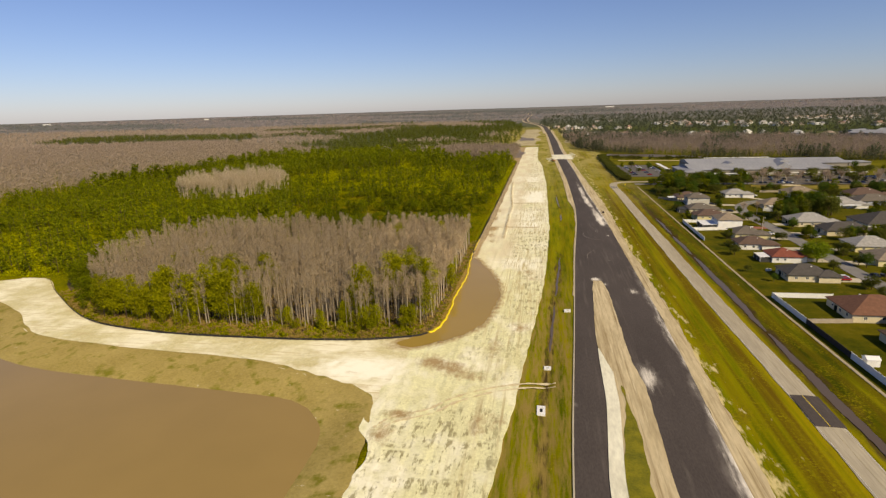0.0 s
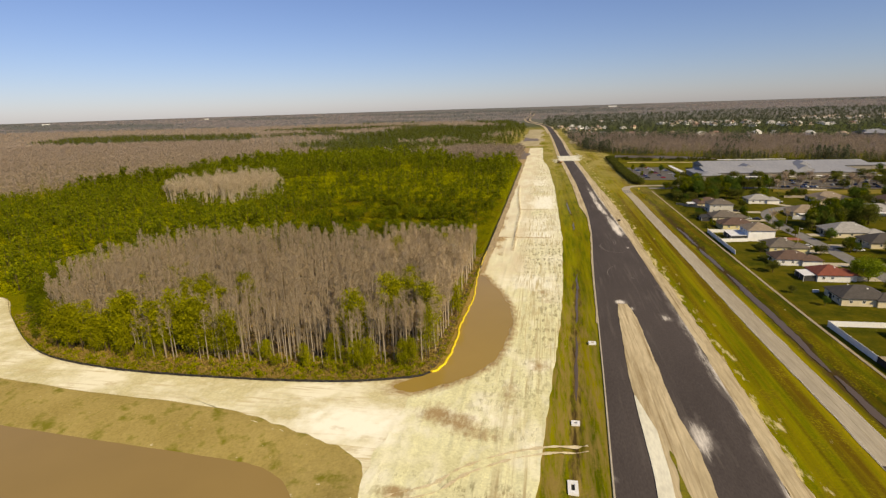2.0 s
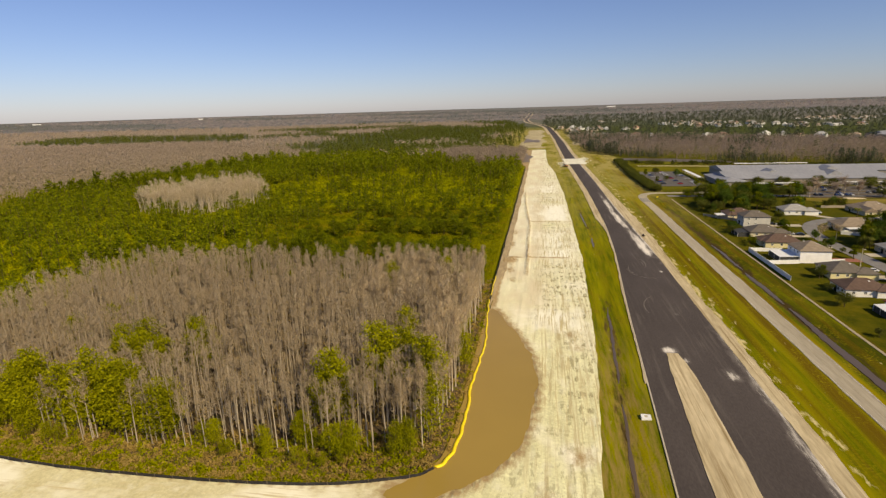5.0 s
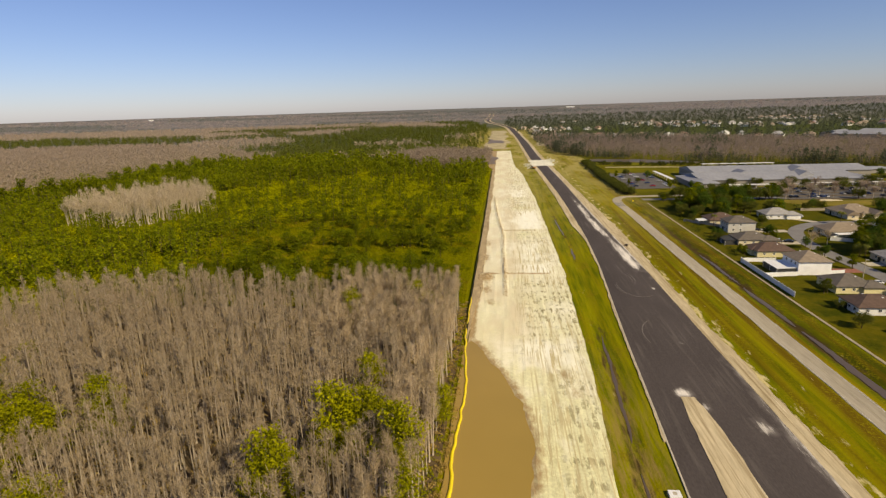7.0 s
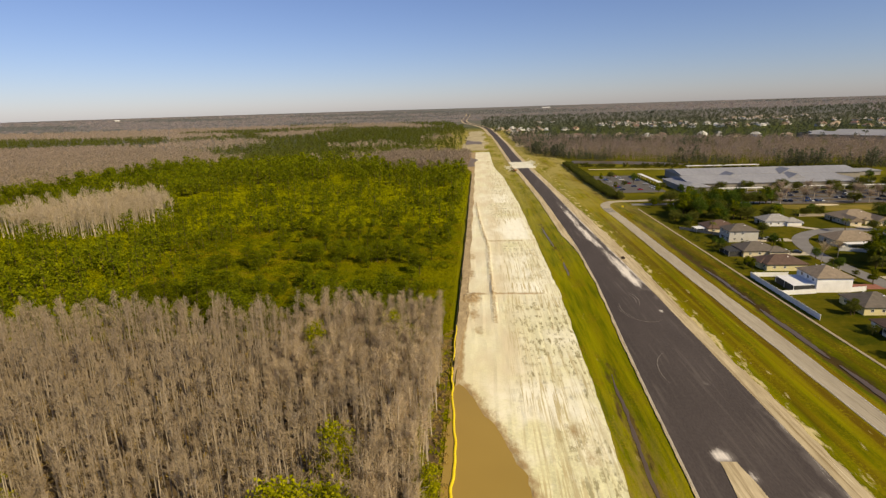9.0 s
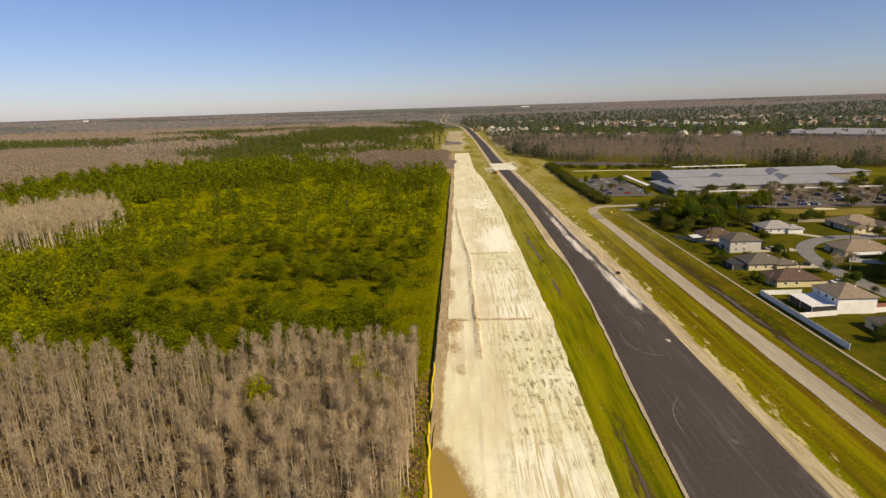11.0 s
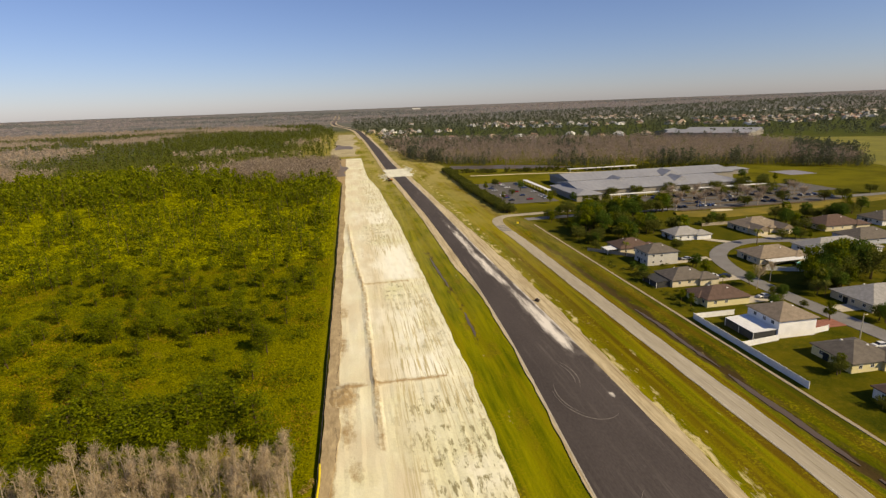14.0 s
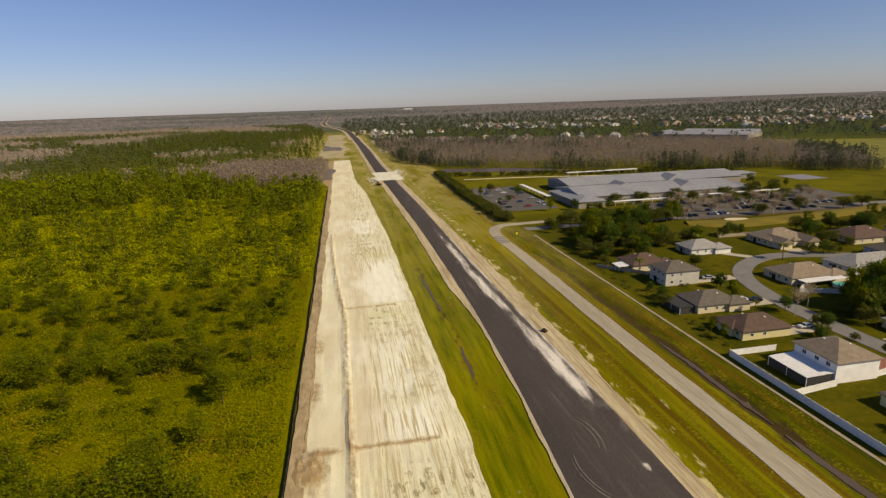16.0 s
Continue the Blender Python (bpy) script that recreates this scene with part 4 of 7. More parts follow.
def join_scatter(name, shapes, pts, scales, mats, label, category, seed=1, squash=None, z=None, faded=0.0):
    """Many plants in one mesh."""
    g = np.random.default_rng(seed)
    pick = g.integers(0, len(shapes), len(pts))
    V, F, Mx, off = [], [], [], 0
    zz = height(pts[:, 0], pts[:, 1]) if z is None else z
    for k, (v, f, m) in enumerate(shapes):
        sel = np.where(pick == k)[0]
        if not len(sel):
            continue
        a = g.uniform(0, 6.283, len(sel))
        c, s = np.cos(a)[:, None], np.sin(a)[:, None]
        sc = scales[sel][:, None]
        sz = sc * (g.uniform(0.85, 1.15, len(sel))[:, None] if squash is None else squash[sel][:, None])
        x = (v[None, :, 0] * c - v[None, :, 1] * s) * sc + pts[sel, 0][:, None]
        y = (v[None, :, 0] * s + v[None, :, 1] * c) * sc + pts[sel, 1][:, None]
        w = v[None, :, 2] * sz + zz[sel][:, None]
        V.append(np.stack([x, y, w], -1).reshape(-1, 3))
        F.append((f[None] + (np.arange(len(sel)) * len(v))[:, None, None]).reshape(-1, 3) + off)
        Mx.append(np.tile(m, len(sel)))
        off += len(sel) * len(v)
    me = mesh_of(name, np.concatenate(V), np.concatenate(F), mats, np.concatenate(Mx))
    return tagged(new(name, me), label, category, kind="stuff")


def scatter_in(poly, gap, seed, jitter=0.45):
    """Jittered grid points inside an outline."""
    g = np.random.default_rng(seed)
    q = np.array(poly)
    x, y = np.meshgrid(np.arange(q[:, 0].min(), q[:, 0].max(), gap), np.arange(q[:, 1].min(), q[:, 1].max(), gap))
    p = np.stack([x.ravel(), y.ravel()], 1) + g.uniform(-jitter, jitter, (x.size, 2)) * gap
    return p[inside(p[:, 0], p[:, 1], poly)]


def patchy(p, scale, cut, seed):
    """Keeps the points where a slow noise is above cut."""
    v = np.array([noise.noise((a * scale, b * scale, seed * 5.1)) for a, b in p])
    return p[v > cut]


def ring_of(cx, cy, rx, ry, seed, n=28, rag=0.12):
    a = np.linspace(0, 6.283, n, endpoint=False)
    r = 1 + wobble(a, 1.3, rag * 2, seed)
    return [(cx + rx * math.cos(t) * k, cy + ry * math.sin(t) * k) for t, k in zip(a, r)]


# bare swamp trees beside the sand strip
STAND = [(x, y + 9) for x, y in spline(WOOD_EDGE[4:], 26)[4:-1]] + [(-37, 164), (-36.5, 278), (-70, 279), (-110, 277), (-150, 276), (-185, 268), (-200, 236), (-196, 205), (-185, 184)]
bare_shapes = [bare_tree_shape(40 + i, 16.0, 30, 3, 1.8) for i in range(8)]
stand_pts = scatter_in(STAND, 2.7, 5)
near = (stand_pts[:, 0] > -78) & (stand_pts[:, 1] > 225) | (stand_pts[:, 0] > -46)
g0 = np.random.default_rng(3)
order = np.where(near)[0]
g0.shuffle(order)
single = order[:300]
rest = np.ones(len(stand_pts), bool)
rest[single] = False
join_scatter("bare_woods", bare_shapes, stand_pts[rest], g0.uniform(0.66, 1.1, rest.sum()), [M_BARK_GREY, M_TWIG], "dense leafless grey swamp trees standing close together", "bare trees", 8)
bare_roots = [plant_thing("bare_tree", bare_tree_shape(50 + i, 16.0, 66, 4, 1.9, 0.72), (M_BARK_GREY, M_TWIG)) for i in range(6)]
for r in bare_roots:
    tagged(r, "tall leafless grey swamp tree with thin upright twigs", "tree", "bare swamp trees", "thing")
for i, k in enumerate(single):
    x, y = stand_pts[k]
    m = pose(x, y, float(height(x, y)), g0.normal(0, 1.5), g0.normal(0, 1.5), g0.uniform(0, 360))
    r = bare_roots[i % 6]
    if i < 6:
        r.matrix_basis = m
        ob = r
    else:
        ob = copy_thing(r, m)
    ob.scale = (1, 1, float(g0.uniform(0.75, 1.1)))

floor_line = spline([(-216, 204), (-200, 188), (-164, 164), (-134, 155), (-100, 153), (-62, 154), (-41, 158), (-35.2, 163)], 120)
back_line = spline([(-208, 232), (-202, 250), (-185, 268), (-150, 276), (-110, 278), (-75, 279), (-50, 279), (-35.2, 279)], 120)
loft("forest_floor", back_line, floor_line, 30, M_FLOOR, lift=0.08, label="dark brown leaf litter beneath the bare trees", category="forest floor", skirt=0.1)

# brush along the woods' edge and under the trees
shrubs = [shrub_shape(60 + i, 1.4, 1.3, 46, 0.5) for i in range(6)]
edge_pts = scatter_in([(x, y + 1.2) for x, y in spline(WOOD_EDGE[4:], 40)] + [(-37, 172), (-62, 165), (-100, 162), (-134, 163), (-160, 172), (-190, 194)], 1.0, 15)
split = g0.uniform(0, 1, len(edge_pts)) < 0.7
join_scatter("dry_brush", shrubs, edge_pts[split], g0.uniform(0.35, 0.9, split.sum()), [M_SHRUB_BROWN], "dry brown brush along the edge of the woods", "brush", 16)
join_scatter("green_brush", shrubs, edge_pts[~split], g0.uniform(0.4, 1.2, (~split).sum()), [M_SHRUB], "low green brush along the edge of the woods", "brush", 17)
fringe = scatter_in([(-37.6, 160), (-33.6, 164), (-33.2, 215), (-34.4, 256), (-35.2, 284), (-38, 284)], 1.15, 26, 0.9)
mixed = g0.uniform(0, 1, len(fringe)) < 0.38
join_scatter("fringe_brush", shrubs, fringe[mixed], g0.uniform(0.25, 0.8, mixed.sum()), [M_SHRUB], "green brush between the bare trees and the flood water", "brush", 25)
join_scatter("dry_fringe", shrubs, fringe[~mixed], g0.uniform(0.25, 0.7, (~mixed).sum()), [M_SHRUB_BROWN], "dry brown brush between the bare trees and the flood water", "brush", 29)
under = scatter_in(STAND, 3.2, 18)
join_scatter("undergrowth", shrubs, under, g0.uniform(0.4, 1.1, len(under)), [M_SHRUB_BROWN], "brown undergrowth beneath the leafless trees", "brush", 19)

# pines at the front of the bare stand and a few within it
pine_shapes = [pine_shape(80 + i, 13.0, 28, 62, 2.7, 0.28, 0.42) for i in range(5)]
pine_roots = [plant_thing("pine_tree", s, (M_BARK, M_PINE)) for s in pine_shapes]
for r in pine_roots:
    tagged(r, "slender green pine with a tufted crown", "pine tree", "pines", "thing")
sun_roots = [plant_thing("young_pine", pine_shape(90 + i, 13.0, 26, 70, 2.6, 0.30, 0.40), (M_BARK, M_PINE_SUN)) for i in range(4)]
for r in sun_roots:
    tagged(r, "bushy yellow-green pine in front of bare trees", "pine tree", "pines at the wood edge", "thing")
front, sunny = [], []
EDGE_PINES = ((-150, 163, 12, 5, 3, 0.95), (-140, 161, 6, 3, 2, 0.8), (-131, 162, 9, 3.5, 3, 1.15), (-119, 162, 8, 3, 3, 1.2), (-108, 162, 9, 3.5, 3, 1.15), (-98, 163, 6, 3, 2.5, 0.95), (-125, 158, 5, 10, 1.5, 0.4), (-70, 158, 8, 22, 1.5, 0.4), (-86, 160, 3, 3, 1.5, 0.7), (-74, 160, 3, 5, 2, 0.6), (-63, 162, 6, 5, 2, 0.75), (-54, 162, 5, 4, 2, 0.75), (-44, 163, 5, 3, 2, 0.75))
INNER_PINES = ((-54, 186, 3, 2.2, 2.2, 1.45), (-47.4, 187, 3, 2.0, 2.2, 1.45), (-40.5, 180, 2, 1.4, 2, 1.35), (-60.4, 170, 4, 3, 2, 1.35), (-57, 183, 1, 1, 1, 1.3), (-36.1, 200.5, 2, 0.6, 3, 1.0), (-52, 206, 1, 1, 1, 1.2), (-121, 184, 12, 8, 6, 1.25), (-108, 190, 5, 4, 4, 1.2), (-38, 167, 1, 1, 1, 1.2), (-38.5, 215, 5, 1.0, 20, 0.6), (-48, 258, 3, 4, 4, 1.15), (-150, 205, 3, 12, 10, 1.2), (-70, 250, 1, 6, 6, 1.2))
for cx, cy, n, dx, dy, tall in [(a, b - 1.6, n_, dx, dy, h * (1.2 if a < -92 else 0.85)) for a, b, n_, dx, dy, h in EDGE_PINES] + list(INNER_PINES):
    for _ in range(n):
        sunny.append((cx + g0.normal(0, dx * 0.5), cy + g0.normal(0, dy * 0.5), tall * g0.uniform(0.7, 1.1)))
for cx, cy, n, dx, dy, tall in ((-166, 169, 8, 6, 4, 0.85), (-178, 177, 12, 7, 5, 0.8), (-196, 192, 14, 6, 8, 0.85), (-206, 205, 10, 5, 8, 0.8)):
    for _ in range(n):
        front.append((cx + g0.normal(0, dx * 0.5), cy + g0.normal(0, dy * 0.5), tall * g0.uniform(0.6, 1.1)))
placed = 0


def place_copies(roots, spots, used, fat=1.0):
    for x, y, s in spots:
        m = pose(x, y, float(height(x, y)), g0.normal(0, 2), g0.normal(0, 2), g0.uniform(0, 360))
        r = roots[used % len(roots)]
        if used < len(roots):
            r.matrix_basis, ob = m, r
        else:
            ob = copy_thing(r, m)
        ob.scale = (s * fat, s * fat, s)
        used += 1
    return used


placed = place_copies(pine_roots, front, placed)
place_copies(sun_roots, sunny, 0)

# pine flatwoods and scrub meadow north and west of the bare stand
FLAT = [(-36.5, 281), (-36.5, 700), (-60, 690), (-170, 780), (-385, 790), (-398, 765), (-440, 650), (-452, 570), (-458, 470), (-466, 376), (-456, 250), (-330, 190), (-262, 206), (-236, 210), (-222, 206), (-205, 196), (-206, 236), (-190, 274), (-150, 281)]
SMALL_STAND = ring_of(-284, 467, 46, 50, 4)
CLEAR = [(-290, 560), (-255, 640), (-181, 680), (-53, 620), (-36, 500), (-36, 330), (-60, 305), (-110, 312), (-165, 325), (-200, 400), (-228, 480)]


def meadow_points(poly, per, seed):
    """Even random places inside an outline, so many to a square metre, outside the round grove."""
    g = np.random.default_rng(seed)
    q = np.array(poly)
    lo, hi = q.min(0), q.max(0)
    p = g.uniform(lo, hi, (int(per * np.prod(hi - lo)), 2))
    return p[inside(p[:, 0], p[:, 1], poly) & ~inside(p[:, 0], p[:, 1], SMALL_STAND)]


def mound(x, y):
    """How high the scrub stands."""
    return 0.12 + 1.5 * np.clip(patches(x, y, 0.30, 3) - 0.42, 0, 1) + 1.1 * np.clip(patches(x, y, 0.11, 5) - 0.5, 0, 1)


def scrub_leaves(name, poly, per, size, seed, mat, label, keep=None):
    g, s = np.random.default_rng(seed), Soup()
    p = meadow_points(poly, per, seed)
    if keep is not None:
        p = p[keep(p[:, 0], p[:, 1])]
    z = height(p[:, 0], p[:, 1]) + mound(p[:, 0], p[:, 1]) * g.uniform(0.55, 1.05, len(p))
    s.cloud(np.column_stack([p, z]), size * g.uniform(0.6, 1.3, len(p)), g, 0, 0.75)
    v, f, m = s.done()
    return tagged(new(name, mesh_of(name, v, f, [mat])), label, "scrub", kind="stuff")


NEAR_MEADOW = [(-36.5, 281), (-36.5, 450), (-190, 450), (-190, 278), (-150, 281)]
FAR_MEADOW = [(-36.5, 450), (-36.5, 700), (-170, 780), (-385, 790), (-458, 470), (-456, 250), (-330, 190), (-222, 206), (-206, 236), (-190, 278), (-190, 450)]
scrub_leaves("scrub_meadow", NEAR_MEADOW, 7.5, 0.40, 22, M_SHRUB, "yellow-green palmetto and scrub meadow")
scrub_leaves("scrub_meadow", FAR_MEADOW, 1.4, 1.1, 122, M_SCRUB_FAR, "yellow-green scrub between far pines")
scrub_leaves("golden_scrub", NEAR_MEADOW, 3.0, 0.42, 125, M_SCRUB_GOLD, "dry golden-brown scrub in patches", lambda x, y: patches(x, y, 0.06, 31) + 0.5 * patches(x, y, 0.22, 33) > 0.84)
scrub_leaves("dark_scrub", NEAR_MEADOW, 3.0, 0.6, 123, M_PINE, "low dark green scrub in patches", lambda x, y: patches(x, y, 0.085, 9) + 0.5 * patches(x, y, 0.3, 2) > 1.0)
tree_pts = scatter_in(FLAT, 4.6, 23)
tree_pts = tree_pts[~inside(tree_pts[:, 0], tree_pts[:, 1], SMALL_STAND)]
tree_pts = tree_pts[tree_pts[:, 0] < -40]
open_ = inside(tree_pts[:, 0], tree_pts[:, 1], CLEAR)
slow = patches(tree_pts[:, 0], tree_pts[:, 1], 0.045, 6) + 0.5 * patches(tree_pts[:, 0], tree_pts[:, 1], 0.13, 8)
chance = np.where(open_, np.where(tree_pts[:, 1] > 430, 0.10, 0.08) + 1.5 * np.clip(slow - 0.90, 0, 1), 0.06 + 0.85 * np.clip(slow - 0.45, 0, 1))
chance = np.where((tree_pts[:, 1] < 330) & (tree_pts[:, 0] > -210), np.maximum(chance, 0.16), chance)
tree_pts = tree_pts[g0.uniform(0, 1, len(tree_pts)) < chance]
open_ = inside(tree_pts[:, 0], tree_pts[:, 1], CLEAR)
size = np.where(open_, g0.uniform(0.30, 0.72, len(tree_pts)), g0.uniform(0.5, 1.05, len(tree_pts)))
size = size * np.interp(tree_pts[:, 1], [420, 720], [1.0, 1.6])
close = np.where((tree_pts[:, 0] > -150) & (tree_pts[:, 1] < 450))[0][: 290 - len(front)]
placed = place_copies(pine_roots, [(*tree_pts[k], size[k]) for k in close], placed, 1.6)
others = np.ones(len(tree_pts), bool)
others[close] = False
fringe_line = spline([(-448, 470), (-432, 522), (-402, 575), (-397, 654), (-357, 735)], 90) + g0.normal(0, 5, (90, 2))
cheap_pines = [pine_shape(180 + i, 12, 12, 12, 3.2, 0.20, 1.15) for i in range(6)]
lone = others & open_
join_scatter("meadow_pines", cheap_pines, tree_pts[lone], size[lone] * 1.2, [M_BARK, M_PINE], "scattered dark green pines in the scrub meadow", "pine trees", 124)
others &= ~open_
join_scatter("pine_flatwoods", cheap_pines, tree_pts[others], size[others], [M_BARK, M_PINE_MID], "open dark green pine woods over scrub", "pine woods", 24)
join_scatter("edge_pines", [pine_shape(186 + i, 13, 14, 16, 2.8, 0.45, 1.0) for i in range(5)], fringe_line, g0.uniform(0.8, 1.55, 90), [M_BARK, M_PINE], "tall dark pines along the edge of the bare forest", "pine trees", 126)

bush_shapes = [shrub_shape(190 + i, 2.4, 1.9, 90, 0.45) for i in range(6)]
bush_pts = scatter_in(FLAT, 6.0, 27, 1.0)
bush_pts = bush_pts[(bush_pts[:, 1] < 560) & (bush_pts[:, 0] < -40) & ~inside(bush_pts[:, 0], bush_pts[:, 1], SMALL_STAND)]
bush_pts = bush_pts[patches(bush_pts[:, 0], bush_pts[:, 1], 0.06, 4) > 0.42]
join_scatter("dark_bushes", bush_shapes, bush_pts, g0.uniform(0.4, 1.5, len(bush_pts)), [M_PINE], "scattered dark green bushes in the meadow", "bushes", 28)
M_RUST = leafy("rust_leaves", (0.20, 0.10, 0.012), (0.34, 0.19, 0.025))
rusty = plant_thing("dry_bush", shrub_shape(195, 2.4, 2.4, 260, 0.5), (M_RUST,), ("crown",))
tagged(rusty, "dry rust-brown bush in the green meadow", "bush", "", "thing")
rusty.matrix_basis = pose(-98, 327, 0)

# leafless stands farther off
mid_bare = [bare_tree_shape(240 + i, 13.0, 30, 2, 2.7, 1.25) for i in range(4)]
ss = scatter_in(SMALL_STAND, 4.0, 31)
join_scatter("bare_grove", mid_bare, ss, g0.uniform(0.9, 1.5, len(ss)), [M_BARK_GREY, M_TWIG_PALE], "round grove of leafless grey trees", "bare trees", 32)
def far_tree_shape(seed, tall, tufts, size, wide=2.2, low=0.45, twiggy=False):
    """A far tree: slim trunk and a fuzzy crown of small tufts or twig sprays."""
    g, s = np.random.default_rng(seed), Soup()
    s.tube([(0, 0, 0), (0, 0, tall * 0.8)], [0.14, 0.05], 3, 0)
    u = g.uniform(0, 1, tufts)
    a, r = g.uniform(0, 6.283, tufts), wide * (1.1 - 0.8 * u) * np.sqrt(g.uniform(0, 1, tufts))
    c = np.stack([np.cos(a) * r, np.sin(a) * r, tall * (low + (1 - low) * u)], 1)
    if twiggy:
        r = wide * np.sqrt(g.uniform(0, 1, tufts)) * (0.7 + 0.5 * u - 0.6 * u**3)
        s.cloud(np.stack([np.cos(a) * r, np.sin(a) * r, tall * (low + (1 - low) * u**0.7)], 1), size * g.uniform(0.6, 1.25, tufts), g, 1, 0.35, 0.6)
    else:
        s.cloud(c, size * g.uniform(0.6, 1.2, tufts), g, 1, 0.6)
    return s.done()


far_bare = [far_tree_shape(260 + i, 12.5, 30, 1.25, 3.6, 0.30, True) for i in range(5)]
s2 = scatter_in([(-40, 700), (-38, 880), (-150, 905), (-175, 790), (-110, 735)], 3.6, 33)
join_scatter("bare_grove_far", far_bare, s2, g0.uniform(0.9, 1.25, len(s2)), [M_TWIG_FAR, M_TWIG_FAR], "distant strip of leafless grey trees", "bare trees", 34)
BIG = [(-480, 380), (-466, 480), (-459, 570), (-446, 650), (-404, 768), (-350, 852), (-480, 990), (-650, 1120), (-760, 1190), (-916, 1231), (-1300, 1014), (-1500, 700), (-1100, 300), (-700, 200), (-520, 230)]
s3 = scatter_in(BIG, 6.6, 35, 0.9)
join_scatter("bare_forest", far_bare, s3, g0.uniform(0.9, 1.3, len(s3)), [M_TWIG_FAR, M_TWIG_FAR], "wide leafless grey-brown swamp forest", "bare trees", 36)
tiny_pines = [far_tree_shape(280 + i, 12, 16, 2.0, 3.0, 0.25) for i in range(5)]
tiny_bare = [far_tree_shape(300 + i, 10.0, 14, 2.4, 5.0, 0.35, True) for i in range(5)]
WILD = [(-60, 705), (-58, 1020), (-62, 1400), (-70, 1900), (-120, 2250), (-150, 2500), (-700, 2600), (-2600, 2000), (-2600, 900), (-1500, 700), (-1300, 1020), (-916, 1240), (-760, 1200), (-480, 1000), (-350, 860), (-385, 795), (-175, 790), (-150, 910), (-40, 890)]
w = scatter_in(WILD, 17, 37, 1.0)
v = np.array([noise.noise((a * 0.0045, b * 0.0045 * 0.6, 8.2)) + 0.25 * noise.noise((a * 0.02, b * 0.02, 1.2)) + 0.0010 * (a + 560) for a, b in w])
v[inside(w[:, 0], w[:, 1], [(-1436, 1330), (-1290, 1290), (-1034, 1275), (-756, 1300), (-800, 1480), (-960, 1700), (-1154, 1690), (-1500, 1800), (-1640, 1690)])] = 1
for grove in (ring_of(-585, 1230, 110, 130, 12), ring_of(-560, 1640, 70, 90, 13), ring_of(-230, 1130, 70, 60, 14)):
    v[inside(w[:, 0], w[:, 1], grove)] = -1
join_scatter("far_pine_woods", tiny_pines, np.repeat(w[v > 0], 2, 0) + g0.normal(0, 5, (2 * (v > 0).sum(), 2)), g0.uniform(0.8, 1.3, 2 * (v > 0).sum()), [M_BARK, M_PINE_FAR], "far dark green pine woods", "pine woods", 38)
join_scatter("far_bare_woods", tiny_bare, np.repeat(w[v <= 0], 2, 0) + g0.normal(0, 5, (2 * (v <= 0).sum(), 2)), g0.uniform(0.8, 1.3, 2 * (v <= 0).sum()), [M_TWIG_FAR, M_TWIG_FAR], "far leafless grey woods", "bare trees", 39)

M_FIELD = surface("field_grass", (0.11, 0.112, 0.008), (0.215, 0.195, 0.018), 0.02, 0.3, 0.95, 0.2)
loft("far_field", spline([(440, 540), (476, 646), (560, 800), (585, 880), (640, 960)], 40), spline([(560, 540), (620, 640), (700, 740), (750, 800), (800, 880)], 40), 12, M_FIELD, lift=0.15, label="open yellow-green grass field beside the woods", category="field")

# woods that close the view below the horizon
hz = scatter_in([(-4300, 900), (-2650, 900), (-2650, 2050), (-700, 2650), (-90, 2560), (-60, 2700), (60, 2700), (0, 3010), (2620, 2920), (2620, 1400), (4300, 1400), (3500, 2950), (1900, 4150), (-1900, 4150), (-3500, 2950)], 38, 47, 1.0)
hv = np.array([noise.noise((a * 0.0011, b * 0.0030, 2.7)) + 0.3 * noise.noise((a * 0.006, b * 0.012, 5.2)) for a, b in hz])
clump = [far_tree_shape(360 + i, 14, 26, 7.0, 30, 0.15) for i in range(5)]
join_scatter("distant_green_woods", clump, hz[hv > 0.02], 0.5 * g0.uniform(0.7, 1.2, (hv > 0.02).sum()), [M_BARK, M_HAZED_GREEN], "distant green woods toward the horizon, haze-grey in colour", "woods", 48)
join_scatter("distant_bare_woods", clump, hz[hv <= 0.02], 0.5 * g0.uniform(0.7, 1.1, (hv <= 0.02).sum()), [M_BARK, M_HAZED_GREY], "distant grey-brown bare woods toward the horizon", "bare trees", 49)

# woods and gardens east of the road
band = scatter_in([(45, 1010), (60, 895), (97, 832), (150, 786), (200, 754), (350, 692), (447, 630), (475, 650), (540, 780), (570, 930), (420, 1040), (200, 1180), (40, 1290)], 7.0, 41, 1.0)
join_scatter("bare_woods_east", far_bare, band, g0.uniform(0.8, 1.25, len(band)), [M_TWIG_EAST, M_TWIG_EAST], "long band of leafless brown woods behind the school", "bare trees", 42)
green_front = scatter_in([(45, 1000), (58, 885), (95, 826), (148, 780), (198, 747), (348, 682), (447, 618), (478, 640), (545, 780), (520, 800), (440, 690), (352, 712), (204, 778), (130, 840), (80, 930)], 5.0, 43, 1.0)
thin = np.array([noise.noise((a * 0.012, b * 0.012, 6.1)) for a, b in green_front])
green_front = green_front[(thin > -0.22) | (green_front[:, 0] < 130) | (green_front[:, 0] > 400)]
green_front = np.concatenate([green_front, patchy(band, 0.008, 0.42, 9), band[band[:, 1] > 980][::2]])
join_scatter("green_wood_edge", [far_tree_shape(320 + i, 15, 80, 1.25, 3.6, 0.10) for i in range(5)], green_front, g0.uniform(0.3, 0.75, len(green_front)) + 0.45 * (patches(green_front[:, 0], green_front[:, 1], 0.03, 12) > 0.5), [M_BARK, M_LEAF_HAZED], "dark green trees along the edge of the woods", "trees", 44)
FIELD = [(455, 560), (478, 648), (560, 800), (585, 880), (640, 965), (805, 885), (750, 790), (620, 640), (560, 540)]
